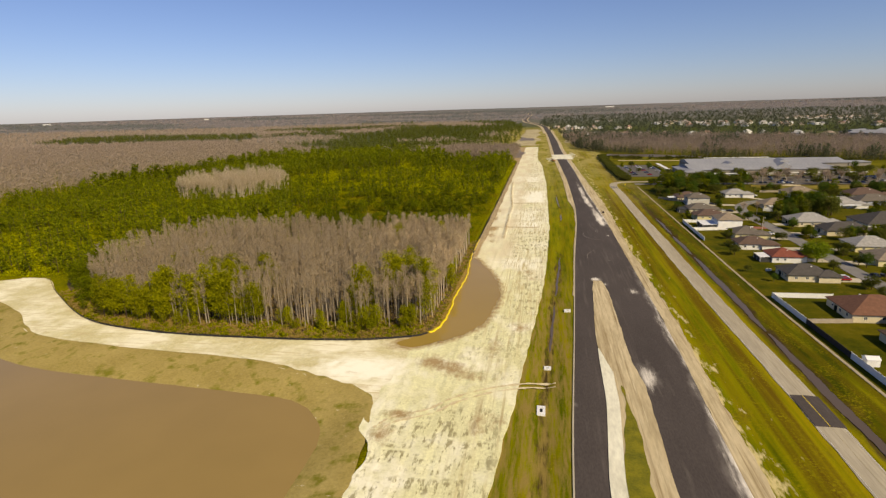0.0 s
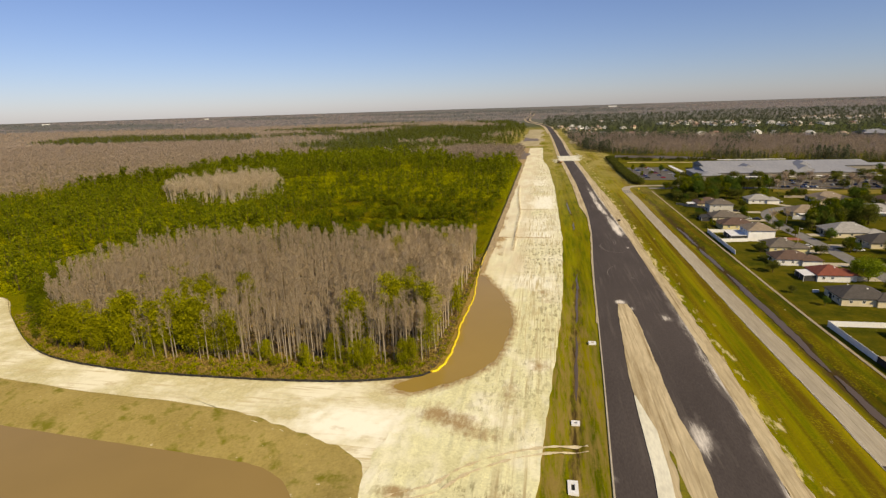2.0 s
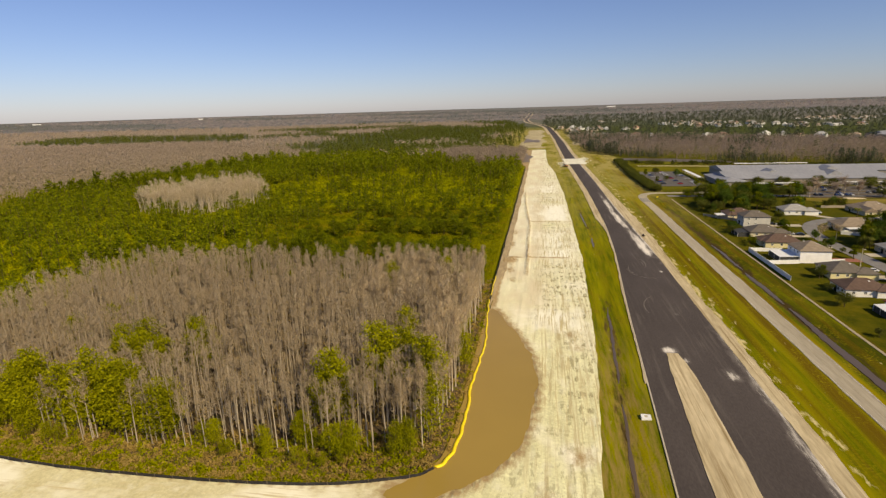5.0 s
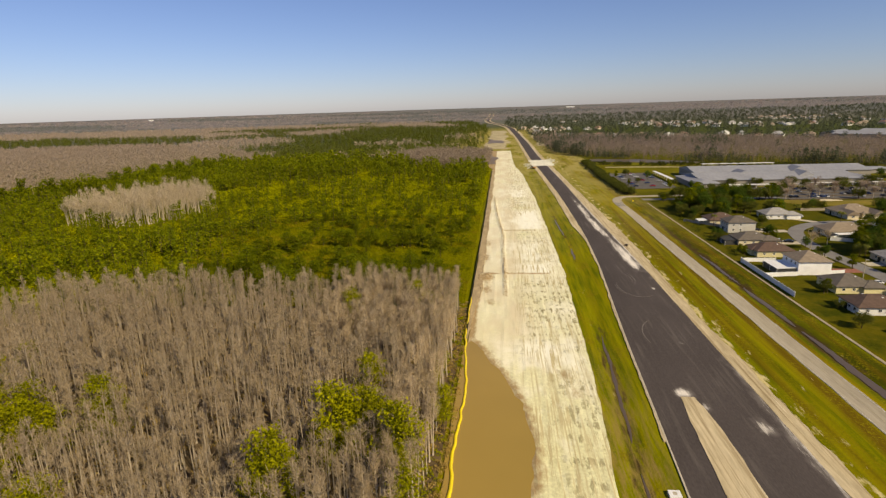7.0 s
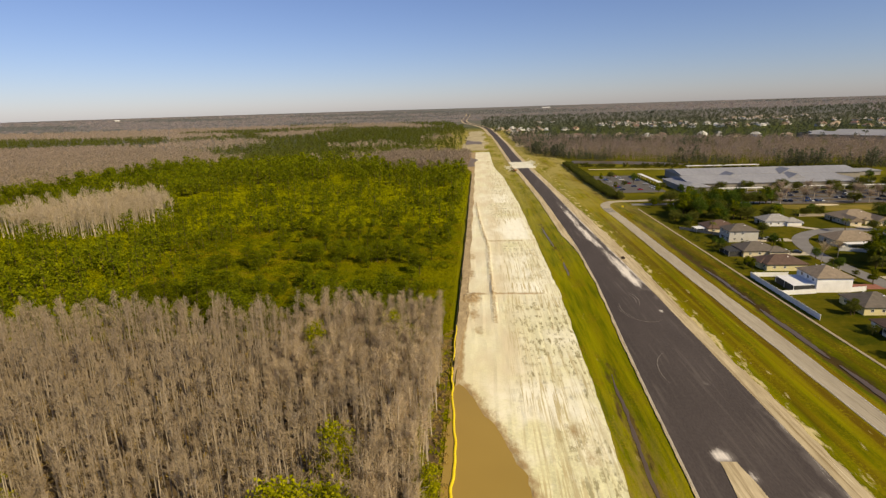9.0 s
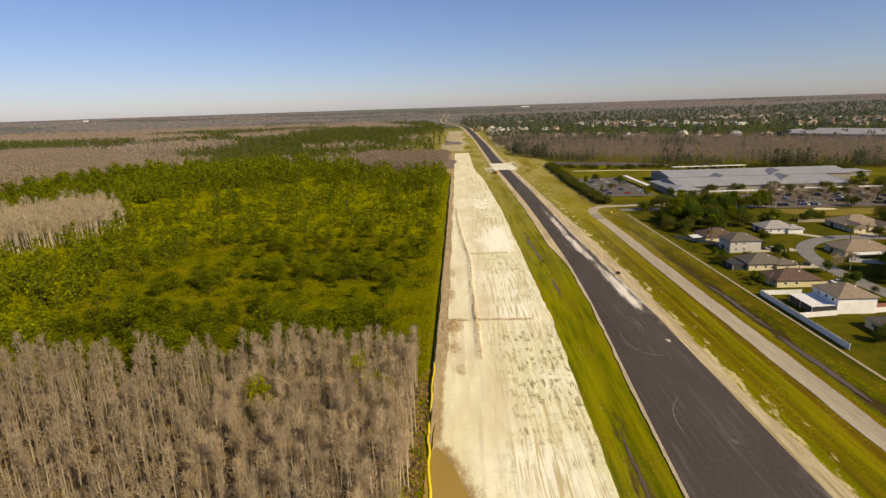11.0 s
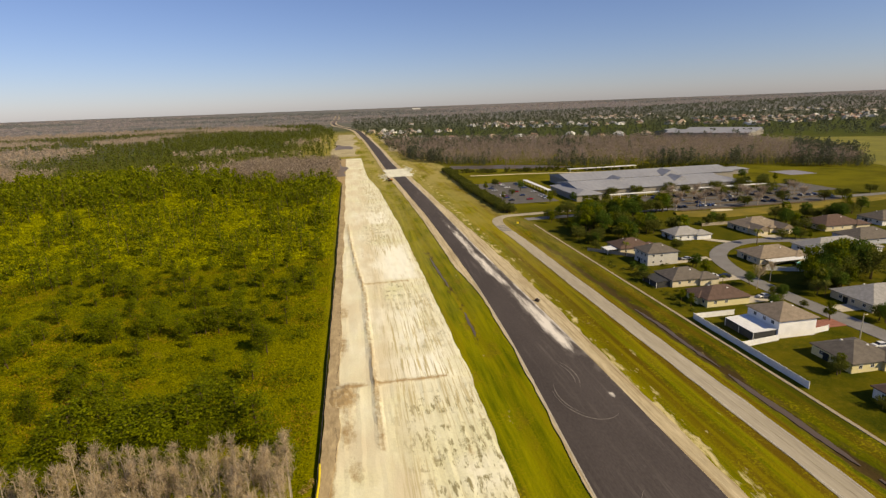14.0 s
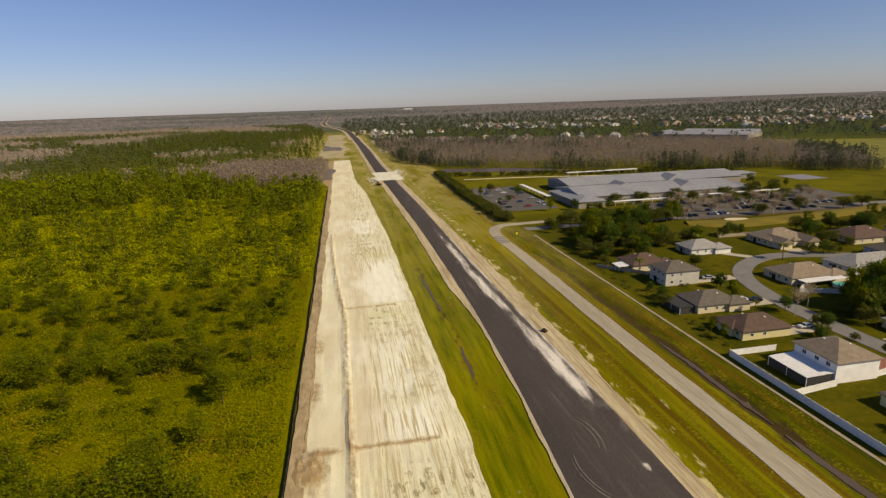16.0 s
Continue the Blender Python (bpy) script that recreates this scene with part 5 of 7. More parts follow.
town = scatter_in([(40, 1310), (420, 1060), (560, 960), (610, 990), (700, 960), (830, 880), (700, 720), (1300, 820), (2600, 1400), (2600, 2900), (0, 3000), (-20, 2000)], 23, 45, 1.2)
town = town[(g0.uniform(0, 1, len(town)) < 0.9) & ~inside(town[:, 0], town[:, 1], FIELD)]
join_scatter("town_trees", [far_tree_shape(340 + i, 10, 30, 2.3, 5.0, 0.25) for i in range(5)], town, g0.uniform(0.7, 1.35, len(town)), [M_BARK, M_LEAF_HAZED], "distant dark green trees among houses", "trees", 46)

# ---- built things ----
class Poly:
    """Faces for one part."""

    def __init__(self):
        self.v, self.f = [], []

    def face(self, pts):
        k = len(self.v)
        self.v += [tuple(p) for p in pts]
        self.f.append(tuple(range(k, k + len(pts))))
        return self

    def box(self, x0, x1, y0, y1, z0, z1):
        k = len(self.v)
        self.v += [(x0, y0, z0), (x1, y0, z0), (x1, y1, z0), (x0, y1, z0), (x0, y0, z1), (x1, y0, z1), (x1, y1, z1), (x0, y1, z1)]
        self.f += [tuple(k + i for i in q) for q in ((0, 3, 2, 1), (4, 5, 6, 7), (0, 1, 5, 4), (1, 2, 6, 5), (2, 3, 7, 6), (3, 0, 4, 7))]
        return self

    def hip(self, x0, x1, y0, y1, z, rise, thick=0.22, gable=False):
        """A hip or gable roof with its ridge along the longer side."""
        k = len(self.v)
        w, d = x1 - x0, y1 - y0
        if w >= d:
            e = 0 if gable else d / 2
            ridge = [(x0 + e, (y0 + y1) / 2, z + rise), (x1 - e, (y0 + y1) / 2, z + rise)]
        else:
            e = 0 if gable else w / 2
            ridge = [((x0 + x1) / 2, y0 + e, z + rise), ((x0 + x1) / 2, y1 - e, z + rise)]
        self.v += [(x0, y0, z), (x1, y0, z), (x1, y1, z), (x0, y1, z), *ridge, (x0, y0, z - thick), (x1, y0, z - thick), (x1, y1, z - thick), (x0, y1, z - thick)]
        q = ((0, 1, 5, 4), (1, 2, 5), (2, 3, 4, 5), (3, 0, 4)) if w >= d else ((0, 1, 4), (1, 2, 5, 4), (2, 3, 5), (3, 0, 4, 5))
        self.f += [tuple(k + i for i in t) for t in q + ((6, 7, 1, 0), (7, 8, 2, 1), (8, 9, 3, 2), (9, 6, 0, 3), (9, 8, 7, 6))]
        return self

    def mesh(self, name, mat):
        me = bpy.data.meshes.new(name)
        me.from_pydata(self.v, [], self.f)
        me.materials.append(mat)
        me.update()
        return me


PAINT = {}


def paint(c, kind="stucco"):
    key = (kind, c)
    if key not in PAINT:
        lo = tuple(v * 0.82 for v in c)
        if kind == "shingle":
            PAINT[key] = surface("roof_shingle", tuple(v * 0.7 for v in c), tuple(v * 1.15 for v in c), 0.8, 5.0, 0.95, 0.3)
        elif kind == "car":
            PAINT[key] = surface("car_paint", lo, c, 2, 6, 0.25, 0.0, spec=0.5)
        else:
            PAINT[key] = surface(kind, lo, c, 0.4, 4.0, 0.85, 0.1)
    return PAINT[key]


M_GLASS = surface("window_glass", (0.015, 0.02, 0.025), (0.03, 0.035, 0.04), 1, 5, 0.1, 0.0, spec=0.6)
M_TRIM = surface("white_trim", (0.70, 0.69, 0.66), (0.80, 0.79, 0.76), 1, 6, 0.6, 0.05)
M_TYRE = surface("tyre_rubber", (0.012, 0.012, 0.012), (0.025, 0.025, 0.025), 3, 9, 0.85, 0.1)
M_SCREEN = surface("dark_screen", (0.03, 0.03, 0.03), (0.06, 0.06, 0.055), 1, 6, 0.7, 0.1)
M_METALROOF = surface("grey_metal_roof", (0.245, 0.248, 0.262), (0.315, 0.318, 0.332), 0.06, 0.8, 0.55, 0.1, (1, 0.2, 1))


def window_on(root, x, y, z, w, h, face):
    """face: 's', 'w', 'e' or 'n'. A proud white frame with a dark pane in it."""
    d = 0.05
    rot = {"s": 0, "e": 90, "n": 180, "w": 270}[face]
    fr = Poly()
    for a in ((-w / 2, -w / 2 + 0.09, 0, h), (w / 2 - 0.09, w / 2, 0, h), (-w / 2 + 0.09, w / 2 - 0.09, 0, 0.09), (-w / 2 + 0.09, w / 2 - 0.09, h - 0.09, h), (-0.03, 0.03, 0.09, h - 0.09)):
        fr.box(a[0], a[1], -d, 0.02, a[2], a[3])
    ob = part("window", fr.mesh("window", M_TRIM), root, "", pose(x, y, z, 0, 0, rot))
    part("pane", Poly().box(-w / 2 + 0.09, w / 2 - 0.09, -d + 0.03, 0.015, 0.09, h - 0.09).mesh("pane", M_GLASS), ob)


def house(x0, x1, y0, y1, storeys, wall, roof, label, wing=None, gable=False, garage="e", rise=None, detail=True, south=True):
    root = new("house")
    tagged(root, label, "house", "houses", "thing")
    cx, cy = (x0 + x1) / 2, (y0 + y1) / 2
    z0 = float(height(cx, cy))
    root.matrix_basis = pose(cx, cy, z0)
    a, b = (x1 - x0) / 2, (y1 - y0) / 2
    eave = 2.75 * storeys + 0.15
    wm, rm = paint(wall), paint(roof, "shingle")
    part("wall", Poly().box(-a, a, -b, b, -0.4, eave).mesh("wall", wm), root)
    up = rise or min(a, b) * 0.46
    o = 0.55
    part("roof", Poly().hip(-a - o, a + o, -b - o, b + o, eave + 0.02, up * (1 + o / min(a, b)), gable=gable).mesh("roof", rm), root)
    if detail and not wing and storeys == 1:
        wing = (x1 - 4.5, x1 + 3.2, y0 - 0.9, y0 + 5.9)
        side = wing[1] - cx + 0.02
    else:
        side = a + 0.02
    if wing:
        wx0, wx1, wy0, wy1 = wing
        wx0, wx1, wy0, wy1 = wx0 - cx, wx1 - cx, wy0 - cy, wy1 - cy
        part("wall", Poly().box(wx0, wx1, wy0, wy1, -0.4, 2.7).mesh("wall", wm), root)
        part("roof", Poly().hip(wx0 - o, wx1 + o, wy0 - o, wy1 + o, 2.74, min(wx1 - wx0, wy1 - wy0) * 0.26, gable=gable).mesh("roof", rm), root)
    if not detail:
        return root
    for s in range(storeys):
        zb = 0.95 + 2.75 * s
        for u in (-0.62, -0.1, 0.5):
            window_on(root, -a, u * b, zb, 1.3, 1.25, "w")
            if south and u < 0.3:
                window_on(root, u * a, -b, zb + 0.1, 1.1, 1.1, "s")
        window_on(root, 0.55 * a, b, zb, 1.2, 1.2, "n")
    part("door", Poly().box(-0.05, 0.05, -0.9, 0.9, 0, 2.1).mesh("door", M_GLASS), root, "glass patio door", pose(-a - 0.02, 0.25 * b, 0))
    part("garage_door", Poly().box(-0.06, 0.06, -2.4, 2.4, 0, 2.2).mesh("garage_door", M_TRIM), root, "white garage door", pose(side, (wing[2] + wing[3]) / 2 - cy if wing else -0.4 * b, 0))
    for u, w in ((-0.3, 0.35), (0.25, -0.3)):
        part("roof_vent", Poly().box(-0.25, 0.25, -0.25, 0.25, -0.3, 0.35).mesh("roof_vent", M_TRIM), root, "", pose(u * a, w * b, eave + up * 0.72))
    return root


WHITE, CREAM, YELLOW = (0.78, 0.77, 0.74), (0.66, 0.58, 0.40), (0.70, 0.62, 0.34)
GREY_R, BROWN_R, DARK_R, RED_R, TAN_R, LIGHT_R, RUST_R = (0.135, 0.116, 0.095), (0.115, 0.075, 0.057), (0.078, 0.070, 0.063), (0.20, 0.062, 0.040), (0.25, 0.20, 0.145), (0.31, 0.30, 0.285), (0.17, 0.082, 0.05)
house(96.5, 109, 318.5, 331.5, 2, (0.87, 0.86, 0.84), TAN_R, "white two-storey house with a tan hip roof", south=False)
house(98.5, 112, 296, 308.5, 1, YELLOW, GREY_R, "single-storey yellow house with a grey-brown hip roof")
house(93.5, 108, 274.5, 285.5, 1, WHITE, BROWN_R, "single-storey white house with a brown hip roof")
house(100, 111.5, 252, 263, 1, WHITE, RED_R, "white house with a red shingle roof", wing=(107, 114.5, 253.5, 260))
house(95.8, 111, 224.8, 237, 1, CREAM, DARK_R, "cream house with a dark grey hip roof")
house(98, 118, 182.5, 199, 1, CREAM, RUST_R, "cream house with a rust-brown roof", wing=(108, 121, 178, 186))
house(99, 118, 152, 169.5, 1, CREAM, BROWN_R, "low house with a brown roof behind a white fence")
house(92.5, 108.5, 345.5, 357, 1, YELLOW, BROWN_R, "yellow house with a dark brown hip roof", wing=(91.5, 97, 349, 355))
house(93, 108.5, 367, 379, 1, CREAM, GREY_R, "cream house with a grey roof and a screened porch")
house(98.5, 112.5, 394.5, 405.5, 2, (0.55, 0.53, 0.48), GREY_R, "grey two-storey house with a hip roof")
house(96, 112, 414, 427, 1, CREAM, BROWN_R, "brown-roofed house half hidden by trees")
house(133, 149, 429, 441, 1, WHITE, LIGHT_R, "white house with a light grey roof")
tan_house = house(176, 197, 432, 448, 1, CREAM, TAN_R, "tan-roofed house with two gabled bays", wing=(187, 191, 430, 434))
for u in (-7.0, 7.2):
    part("bay", Poly().box(u - 3, u + 3, -14, -7, -0.3, 2.7).mesh("bay", paint(CREAM)), tan_house)
    part("bay_gable", Poly().face([(u - 3, -14.01, 2.7), (u + 3, -14.01, 2.7), (u, -14.01, 4.6)]).mesh("bay_gable", paint(CREAM)), tan_house)
    part("bay_roof", Poly().hip(u - 3.6, u + 3.6, -14.5, -2, 2.72, 2.3, gable=True).mesh("bay_roof", paint(TAN_R, "shingle")), tan_house)
    window_on(tan_house, u, -14, 1.0, 1.6, 1.2, "s")
house(143, 164, 383, 397, 1, CREAM, TAN_R, "house with a pale tan roof and a white awning")
house(174, 202, 386, 401, 1, WHITE, LIGHT_R, "long house with a light grey roof")
house(139, 160, 328, 344, 1, CREAM, LIGHT_R, "house with a pale grey roof by the street")
house(146, 168, 306, 320, 1, CREAM, DARK_R, "cream house with a dark roof across the street")
house(143, 161, 273, 287, 1, YELLOW, LIGHT_R, "yellow house with a light grey roof")
house(140, 158, 249, 264, 1, YELLOW, TAN_R, "yellow house with a tan roof and shrubs")
house(173, 199, 322, 344, 1, WHITE, DARK_R, "wide house with a dark grey roof")
house(206, 228, 397, 412, 1, (0.45, 0.47, 0.52), GREY_R, "blue-grey house with a grey roof")
house(214, 236, 424, 440, 1, CREAM, BROWN_R, "cream house with a brown roof on a lawn")
house(250, 270, 426, 441, 1, WHITE, GREY_R, "white house with a grey roof on the bend")
house(224, 246, 352, 368, 1, CREAM, RUST_R, "cream house with a rust roof among trees")
house(262, 282, 368, 384, 1, WHITE, TAN_R, "white house with a tan roof among trees")
house(176, 198, 282, 298, 1, CREAM, GREY_R, "grey-roofed house on the second street")
house(206, 228, 300, 318, 1, WHITE, BROWN_R, "brown-roofed house on the second street")


def patio_cover(x0, x1, y0, y1, z, label, mat, enclosed=True):
    root = new("patio_cover")
    tagged(root, label, "patio cover", "patio covers", "thing")
    cx, cy = (x0 + x1) / 2, (y0 + y1) / 2
    root.matrix_basis = pose(cx, cy, float(height(cx, cy)))
    a, b = (x1 - x0) / 2, (y1 - y0) / 2
    part("roof", Poly().face([(-a, -b, z - 0.35), (a, -b, z), (a, b, z), (-a, b, z - 0.35)]).face([(-a, b, z - 0.47), (a, b, z - 0.12), (a, -b, z - 0.12), (-a, -b, z - 0.47)]).face(
        [(-a, -b, z - 0.47), (a, -b, z - 0.12), (a, -b, z), (-a, -b, z - 0.35)]).face([(-a, b, z - 0.47), (-a, -b, z - 0.47), (-a, -b, z - 0.35), (-a, b, z - 0.35)]).mesh("roof", mat), root)
    for x in (-a + 0.1, a - 0.1):
        for y in (-b + 0.1, 0, b - 0.1):
            part("post", Poly().box(-0.06, 0.06, -0.06, 0.06, 0, z - 0.48).mesh("post", M_TRIM), root, "", pose(x, y, 0))
    if enclosed:
        part("screen", Poly().box(-a + 0.2, a - 0.2, -b + 0.15, -b + 0.19, 0, z - 0.5).box(-a + 0.15, -a + 0.19, -b + 0.2, b - 0.2, 0, z - 0.5).mesh("screen", M_SCREEN), root, "dark insect screen")
    return root


patio_cover(88.6, 96.4, 318.8, 331.2, 3.0, "white flat patio roof over a dark screened porch", M_WHITE)
patio_cover(95.2, 99.9, 252.5, 260.5, 2.7, "white flat patio roof behind the house", M_WHITE)
patio_cover(87, 92.9, 368, 378, 2.6, "dark screened pool enclosure behind the house", M_SCREEN)
patio_cover(90.5, 95.9, 415.5, 422, 2.6, "white slatted patio roof beside the house", M_WHITE, False)
patio_cover(145, 163, 378.5, 382.9, 2.7, "white awning along the house wall", M_WHITE, False)
patio_cover(178, 200, 381.8, 385.9, 2.7, "white awning along the house wall", M_WHITE, False)


def fence_run(p, q, tall, mat, name, label, panel=2.4):
    root = new(name)
    tagged(root, label, "fence", "garden fences", "thing")
    p, q = np.array(p, float), np.array(q, float)
    n = max(1, round(np.linalg.norm(q - p) / panel))
    step = np.linalg.norm(q - p) / n
    ang = math.degrees(math.atan2(q[1] - p[1], q[0] - p[0]))
    root.matrix_basis = pose(p[0], p[1], float(height(*p)) - 0.05, 0, 0, ang)
    pm = Poly().box(0.07, step - 0.07, -0.02, 0.02, 0.08, tall - 0.1).box(0.05, step - 0.05, -0.045, 0.045, tall - 0.1, tall).box(0.05, step - 0.05, -0.045, 0.045, 0.08, 0.2).mesh("panel", mat)
    om = Poly().box(-0.065, 0.065, -0.065, 0.065, -0.3, tall + 0.06).hip(-0.09, 0.09, -0.09, 0.09, tall + 0.12, 0.06, 0.06).mesh("post", mat)
    for i in range(n + 1):
        part("post", om, root, "", pose(i * step, 0, 0))
        if i < n:
            part("panel", pm, root, "", pose(i * step, 0, 0))
    return root


M_FENCEWOOD = surface("grey_fence_wood", (0.30, 0.25, 0.19), (0.42, 0.36, 0.28), 0.8, 6, 0.9, 0.1)
FX = 82.5
M_FENCEDARK = surface("dark_fence_boards", (0.018, 0.016, 0.018), (0.040, 0.035, 0.035), 0.8, 6, 0.8, 0.1)
fence_run((FX, 292), (FX, 338), 2.0, M_WHITE, "white_fence", "white vinyl privacy fence along the footpath")
fence_run((FX + 0.2, 338), (97, 338), 1.85, M_WHITE, "white_fence", "white vinyl privacy fence across the back garden")
fence_run((109.3, 319), (115, 320), 1.85, M_WHITE, "white_fence", "short white vinyl fence beside the two-storey house")
fence_run((FX + 0.2, 315.8), (96.2, 317.6), 1.85, M_WHITE, "white_fence", "white vinyl privacy fence beside the two-storey house")
fence_run((82.8, 205), (83.7, 180), 2.0, M_WHITE, "white_fence", "white vinyl fence with its shaded face to the path")
fence_run((83.7, 180), (84.5, 155), 1.9, M_FENCEDARK, "wooden_fence", "dark stained board fence along the footpath")
fence_run((84.5, 155), (88.2, 60), 2.0, M_WHITE, "white_fence", "white vinyl fence beside the garden shed")
fence_run((FX + 0.5, 205.2), (103, 205.5), 1.85, M_WHITE, "white_fence", "sunlit white vinyl fence behind the lawn")
fence_run((84, 180.4), (98, 182), 1.6, M_FENCEWOOD, "wooden_fence", "weathered grey wooden garden fence")
fence_run((85, 425), (100, 409), 1.6, M_FENCEWOOD, "wooden_fence", "weathered dark wooden garden fence")
fence_run((140, 376), (150, 383), 1.85, M_WHITE, "white_fence", "white vinyl fence by the street corner")
fence_run((155, 370), (140, 376), 1.85, M_WHITE, "white_fence", "white vinyl fence round a corner garden")
fence_run((165, 454), (199, 454), 1.7, M_FENCEWOOD, "wooden_fence", "weathered wooden fence behind the tan-roofed house")


def shed(x, y, w, d, label):
    root = new("garden_shed")
    tagged(root, label, "shed", "", "thing")
    root.matrix_basis = pose(x, y, float(height(x, y)))
    part("wall", Poly().box(-w / 2, w / 2, -d / 2, d / 2, -0.2, 2.0).mesh("wall", M_WHITE), root)
    part("roof", Poly().hip(-w / 2 - 0.15, w / 2 + 0.15, -d / 2 - 0.15, d / 2 + 0.15, 2.02, 0.7, 0.08, True).mesh("roof", M_TRIM), root)
    part("door", Poly().box(-0.5, 0.5, -d / 2 - 0.04, -d / 2 + 0.02, 0, 1.8).mesh("door", M_TRIM), root)


def garden_chest(x, y, turn):
    root = new("garden_chest")
    tagged(root, "white storage chest on the lawn behind the house", "chest", "", "thing")
    root.matrix_basis = pose(x, y, float(height(x, y)), 0, 0, turn)
    part("body", Poly().box(-1.0, 1.0, -0.45, 0.45, -0.05, 0.75).mesh("body", M_WHITE), root)
    part("lid", Poly().hip(-1.06, 1.06, -0.51, 0.51, 0.80, 0.12, 0.06, True).mesh("lid", M_TRIM), root)


garden_chest(94.0, 239.4, 8)
shed(87.6, 151.5, 3.2, 2.6, "small white garden shed beside the fence")


def car_at(colour, label, group, roof=1.45):
    root = new("car")
    tagged(root, label, "car", group, "thing")
    bm = bmesh.new()
    bmesh.ops.create_cube(bm, size=1)
    bmesh.ops.scale(bm, vec=(1.8, 4.6, 0.62), verts=bm.verts)
    bmesh.ops.translate(bm, vec=(0, 0, 0.62), verts=bm.verts)
    bmesh.ops.bevel(bm, geom=bm.edges[:], offset=0.14, segments=2, affect="EDGES")
    me = bpy.data.meshes.new("body")
    bm.to_mesh(me)
    bm.free()
    me.materials.append(paint(colour, "car"))
    part("body", me, root)
    part("cabin", Poly().face([(-0.8, -1.5, 0.92), (0.8, -1.5, 0.92), (0.62, -1.0, roof - 0.06), (-0.62, -1.0, roof - 0.06)]).face([(0.8, -1.5, 0.92), (0.8, 1.3, 0.92), (0.62, 0.6, roof - 0.06), (0.62, -1.0, roof - 0.06)]).face(
        [(0.8, 1.3, 0.92), (-0.8, 1.3, 0.92), (-0.62, 0.6, roof - 0.06), (0.62, 0.6, roof - 0.06)]).face([(-0.8, 1.3, 0.92), (-0.8, -1.5, 0.92), (-0.62, -1.0, roof - 0.06), (-0.62, 0.6, roof - 0.06)]).mesh("cabin", M_GLASS), root, "dark car windows")
    part("roof", Poly().box(-0.64, 0.64, -1.05, 0.65, roof - 0.06, roof).mesh("roof", paint(colour, "car")), root)
    bm = bmesh.new()
    bmesh.ops.create_cone(bm, cap_ends=True, segments=14, radius1=0.33, radius2=0.33, depth=0.22, matrix=Matrix.Rotation(radians(90), 4, "Y"))
    wm = bpy.data.meshes.new("wheel")
    bm.to_mesh(wm)
    bm.free()
    wm.materials.append(M_TYRE)
    for x in (-0.82, 0.82):
        for y in (-1.4, 1.4):
            part("wheel", wm, root, "", pose(x, y, 0.33))
    return root


cars = {}
for key, colour, label in (("white", (0.75, 0.75, 0.75), "parked white car"), ("silver", (0.42, 0.43, 0.45), "parked silver car"), ("dark", (0.02, 0.022, 0.03), "parked dark car"),
                           ("red", (0.35, 0.015, 0.02), "parked red car"), ("blue", (0.03, 0.06, 0.18), "parked blue car")):
    cars[key] = car_at(colour, label + " with dark windows", "parked cars")
first_use = set()


def park(key, x, y, turn, lift=0.16):
    m = pose(x, y, float(height(x, y)) + lift, 0, 0, turn)
    if key in first_use:
        return copy_thing(cars[key], m)
    first_use.add(key)
    cars[key].matrix_basis = m
    return cars[key]


for key, x, y, turn in (("red", 117.2, 227.6, 95), ("white", 117.6, 230.2, 92), ("white", 119, 307, 88), ("dark", 131, 233.5, 2), ("dark", 135.5, 234, 60), ("silver", 119, 398, 80), ("dark", 114.5, 399, 85),
                        ("dark", 119, 372.5, 70), ("white", 114.5, 374, 80), ("blue", 151.5, 430.5, 80), ("white", 154, 434, 75), ("white", 138.5, 301, 88), ("silver", 137, 255, 90), ("white", 205, 392, 20), ("white", 117, 349, 90)):
    park(key, x, y, turn)


def driveway(x0, x1, y, w=5.5, mat=M_CONCRETE, label="pale concrete driveway from house to street"):
    loft("driveway", np.array([(x0, y - w / 2), (x1, y - w / 2)]), np.array([(x0, y + w / 2), (x1, y + w / 2)]), 2, mat, lift=0.13, label=label, category="driveway")


driveway(109.1, 124, 324.5, 5.5, surface("red_pavers", (0.20, 0.075, 0.05), (0.34, 0.145, 0.10), 0.8, 5, 0.9, 0.4), "red brick paver driveway beside the two-storey house")
for x0, x1, y in ((112.1, 124, 299), (108.1, 124, 277), (114.6, 124, 257), (111.1, 124, 228.5), (108.6, 122.6, 348.5), (108.6, 124.5, 371.5), (112.6, 130, 397.5), (131, 139, 334), (131, 146, 310.5), (131, 143, 277), (131, 140, 254)):
    driveway(x0, x1, y)
loft("driveway", np.array([(150, 430), (160, 418)]), np.array([(146.5, 427.5), (156, 416)]), 2, M_CONCRETE, lift=0.13, label="pale concrete driveway from house to street", category="driveway")
loft("driveway", np.array([(186, 414), (186, 426)]), np.array([(178, 414), (178, 426)]), 2, M_CONCRETE, lift=0.13, label="pale concrete driveway from house to street", category="driveway")

# ---- school ----
school = new("school_building")
tagged(school, "large low school with grey metal roofs and covered walks", "school", "", "thing")
# wall paint darkened to hold the shade under the covered walks
SW = paint((0.30, 0.275, 0.235))
for x0, x1, y0, y1, h, up in ((150, 298, 606, 650, 6.4, 3.2), (140, 262, 560, 607, 5.6, 3.4), (132, 151, 548, 600, 4.6, 2.2), (262, 278, 560, 600, 4.6, 2.0), (310, 330, 628, 646, 4.2, 0.9)):
    part("wall", Poly().box(x0, x1, y0, y1, 0, h).mesh("wall", SW), school)
    part("roof", Poly().hip(x0 - 0.8, x1 + 0.8, y0 - 0.8, y1 + 0.8, h + 0.03, up, 0.3, x1 - x0 > 60).mesh("roof", M_METALROOF), school, "grey standing-seam metal roof")
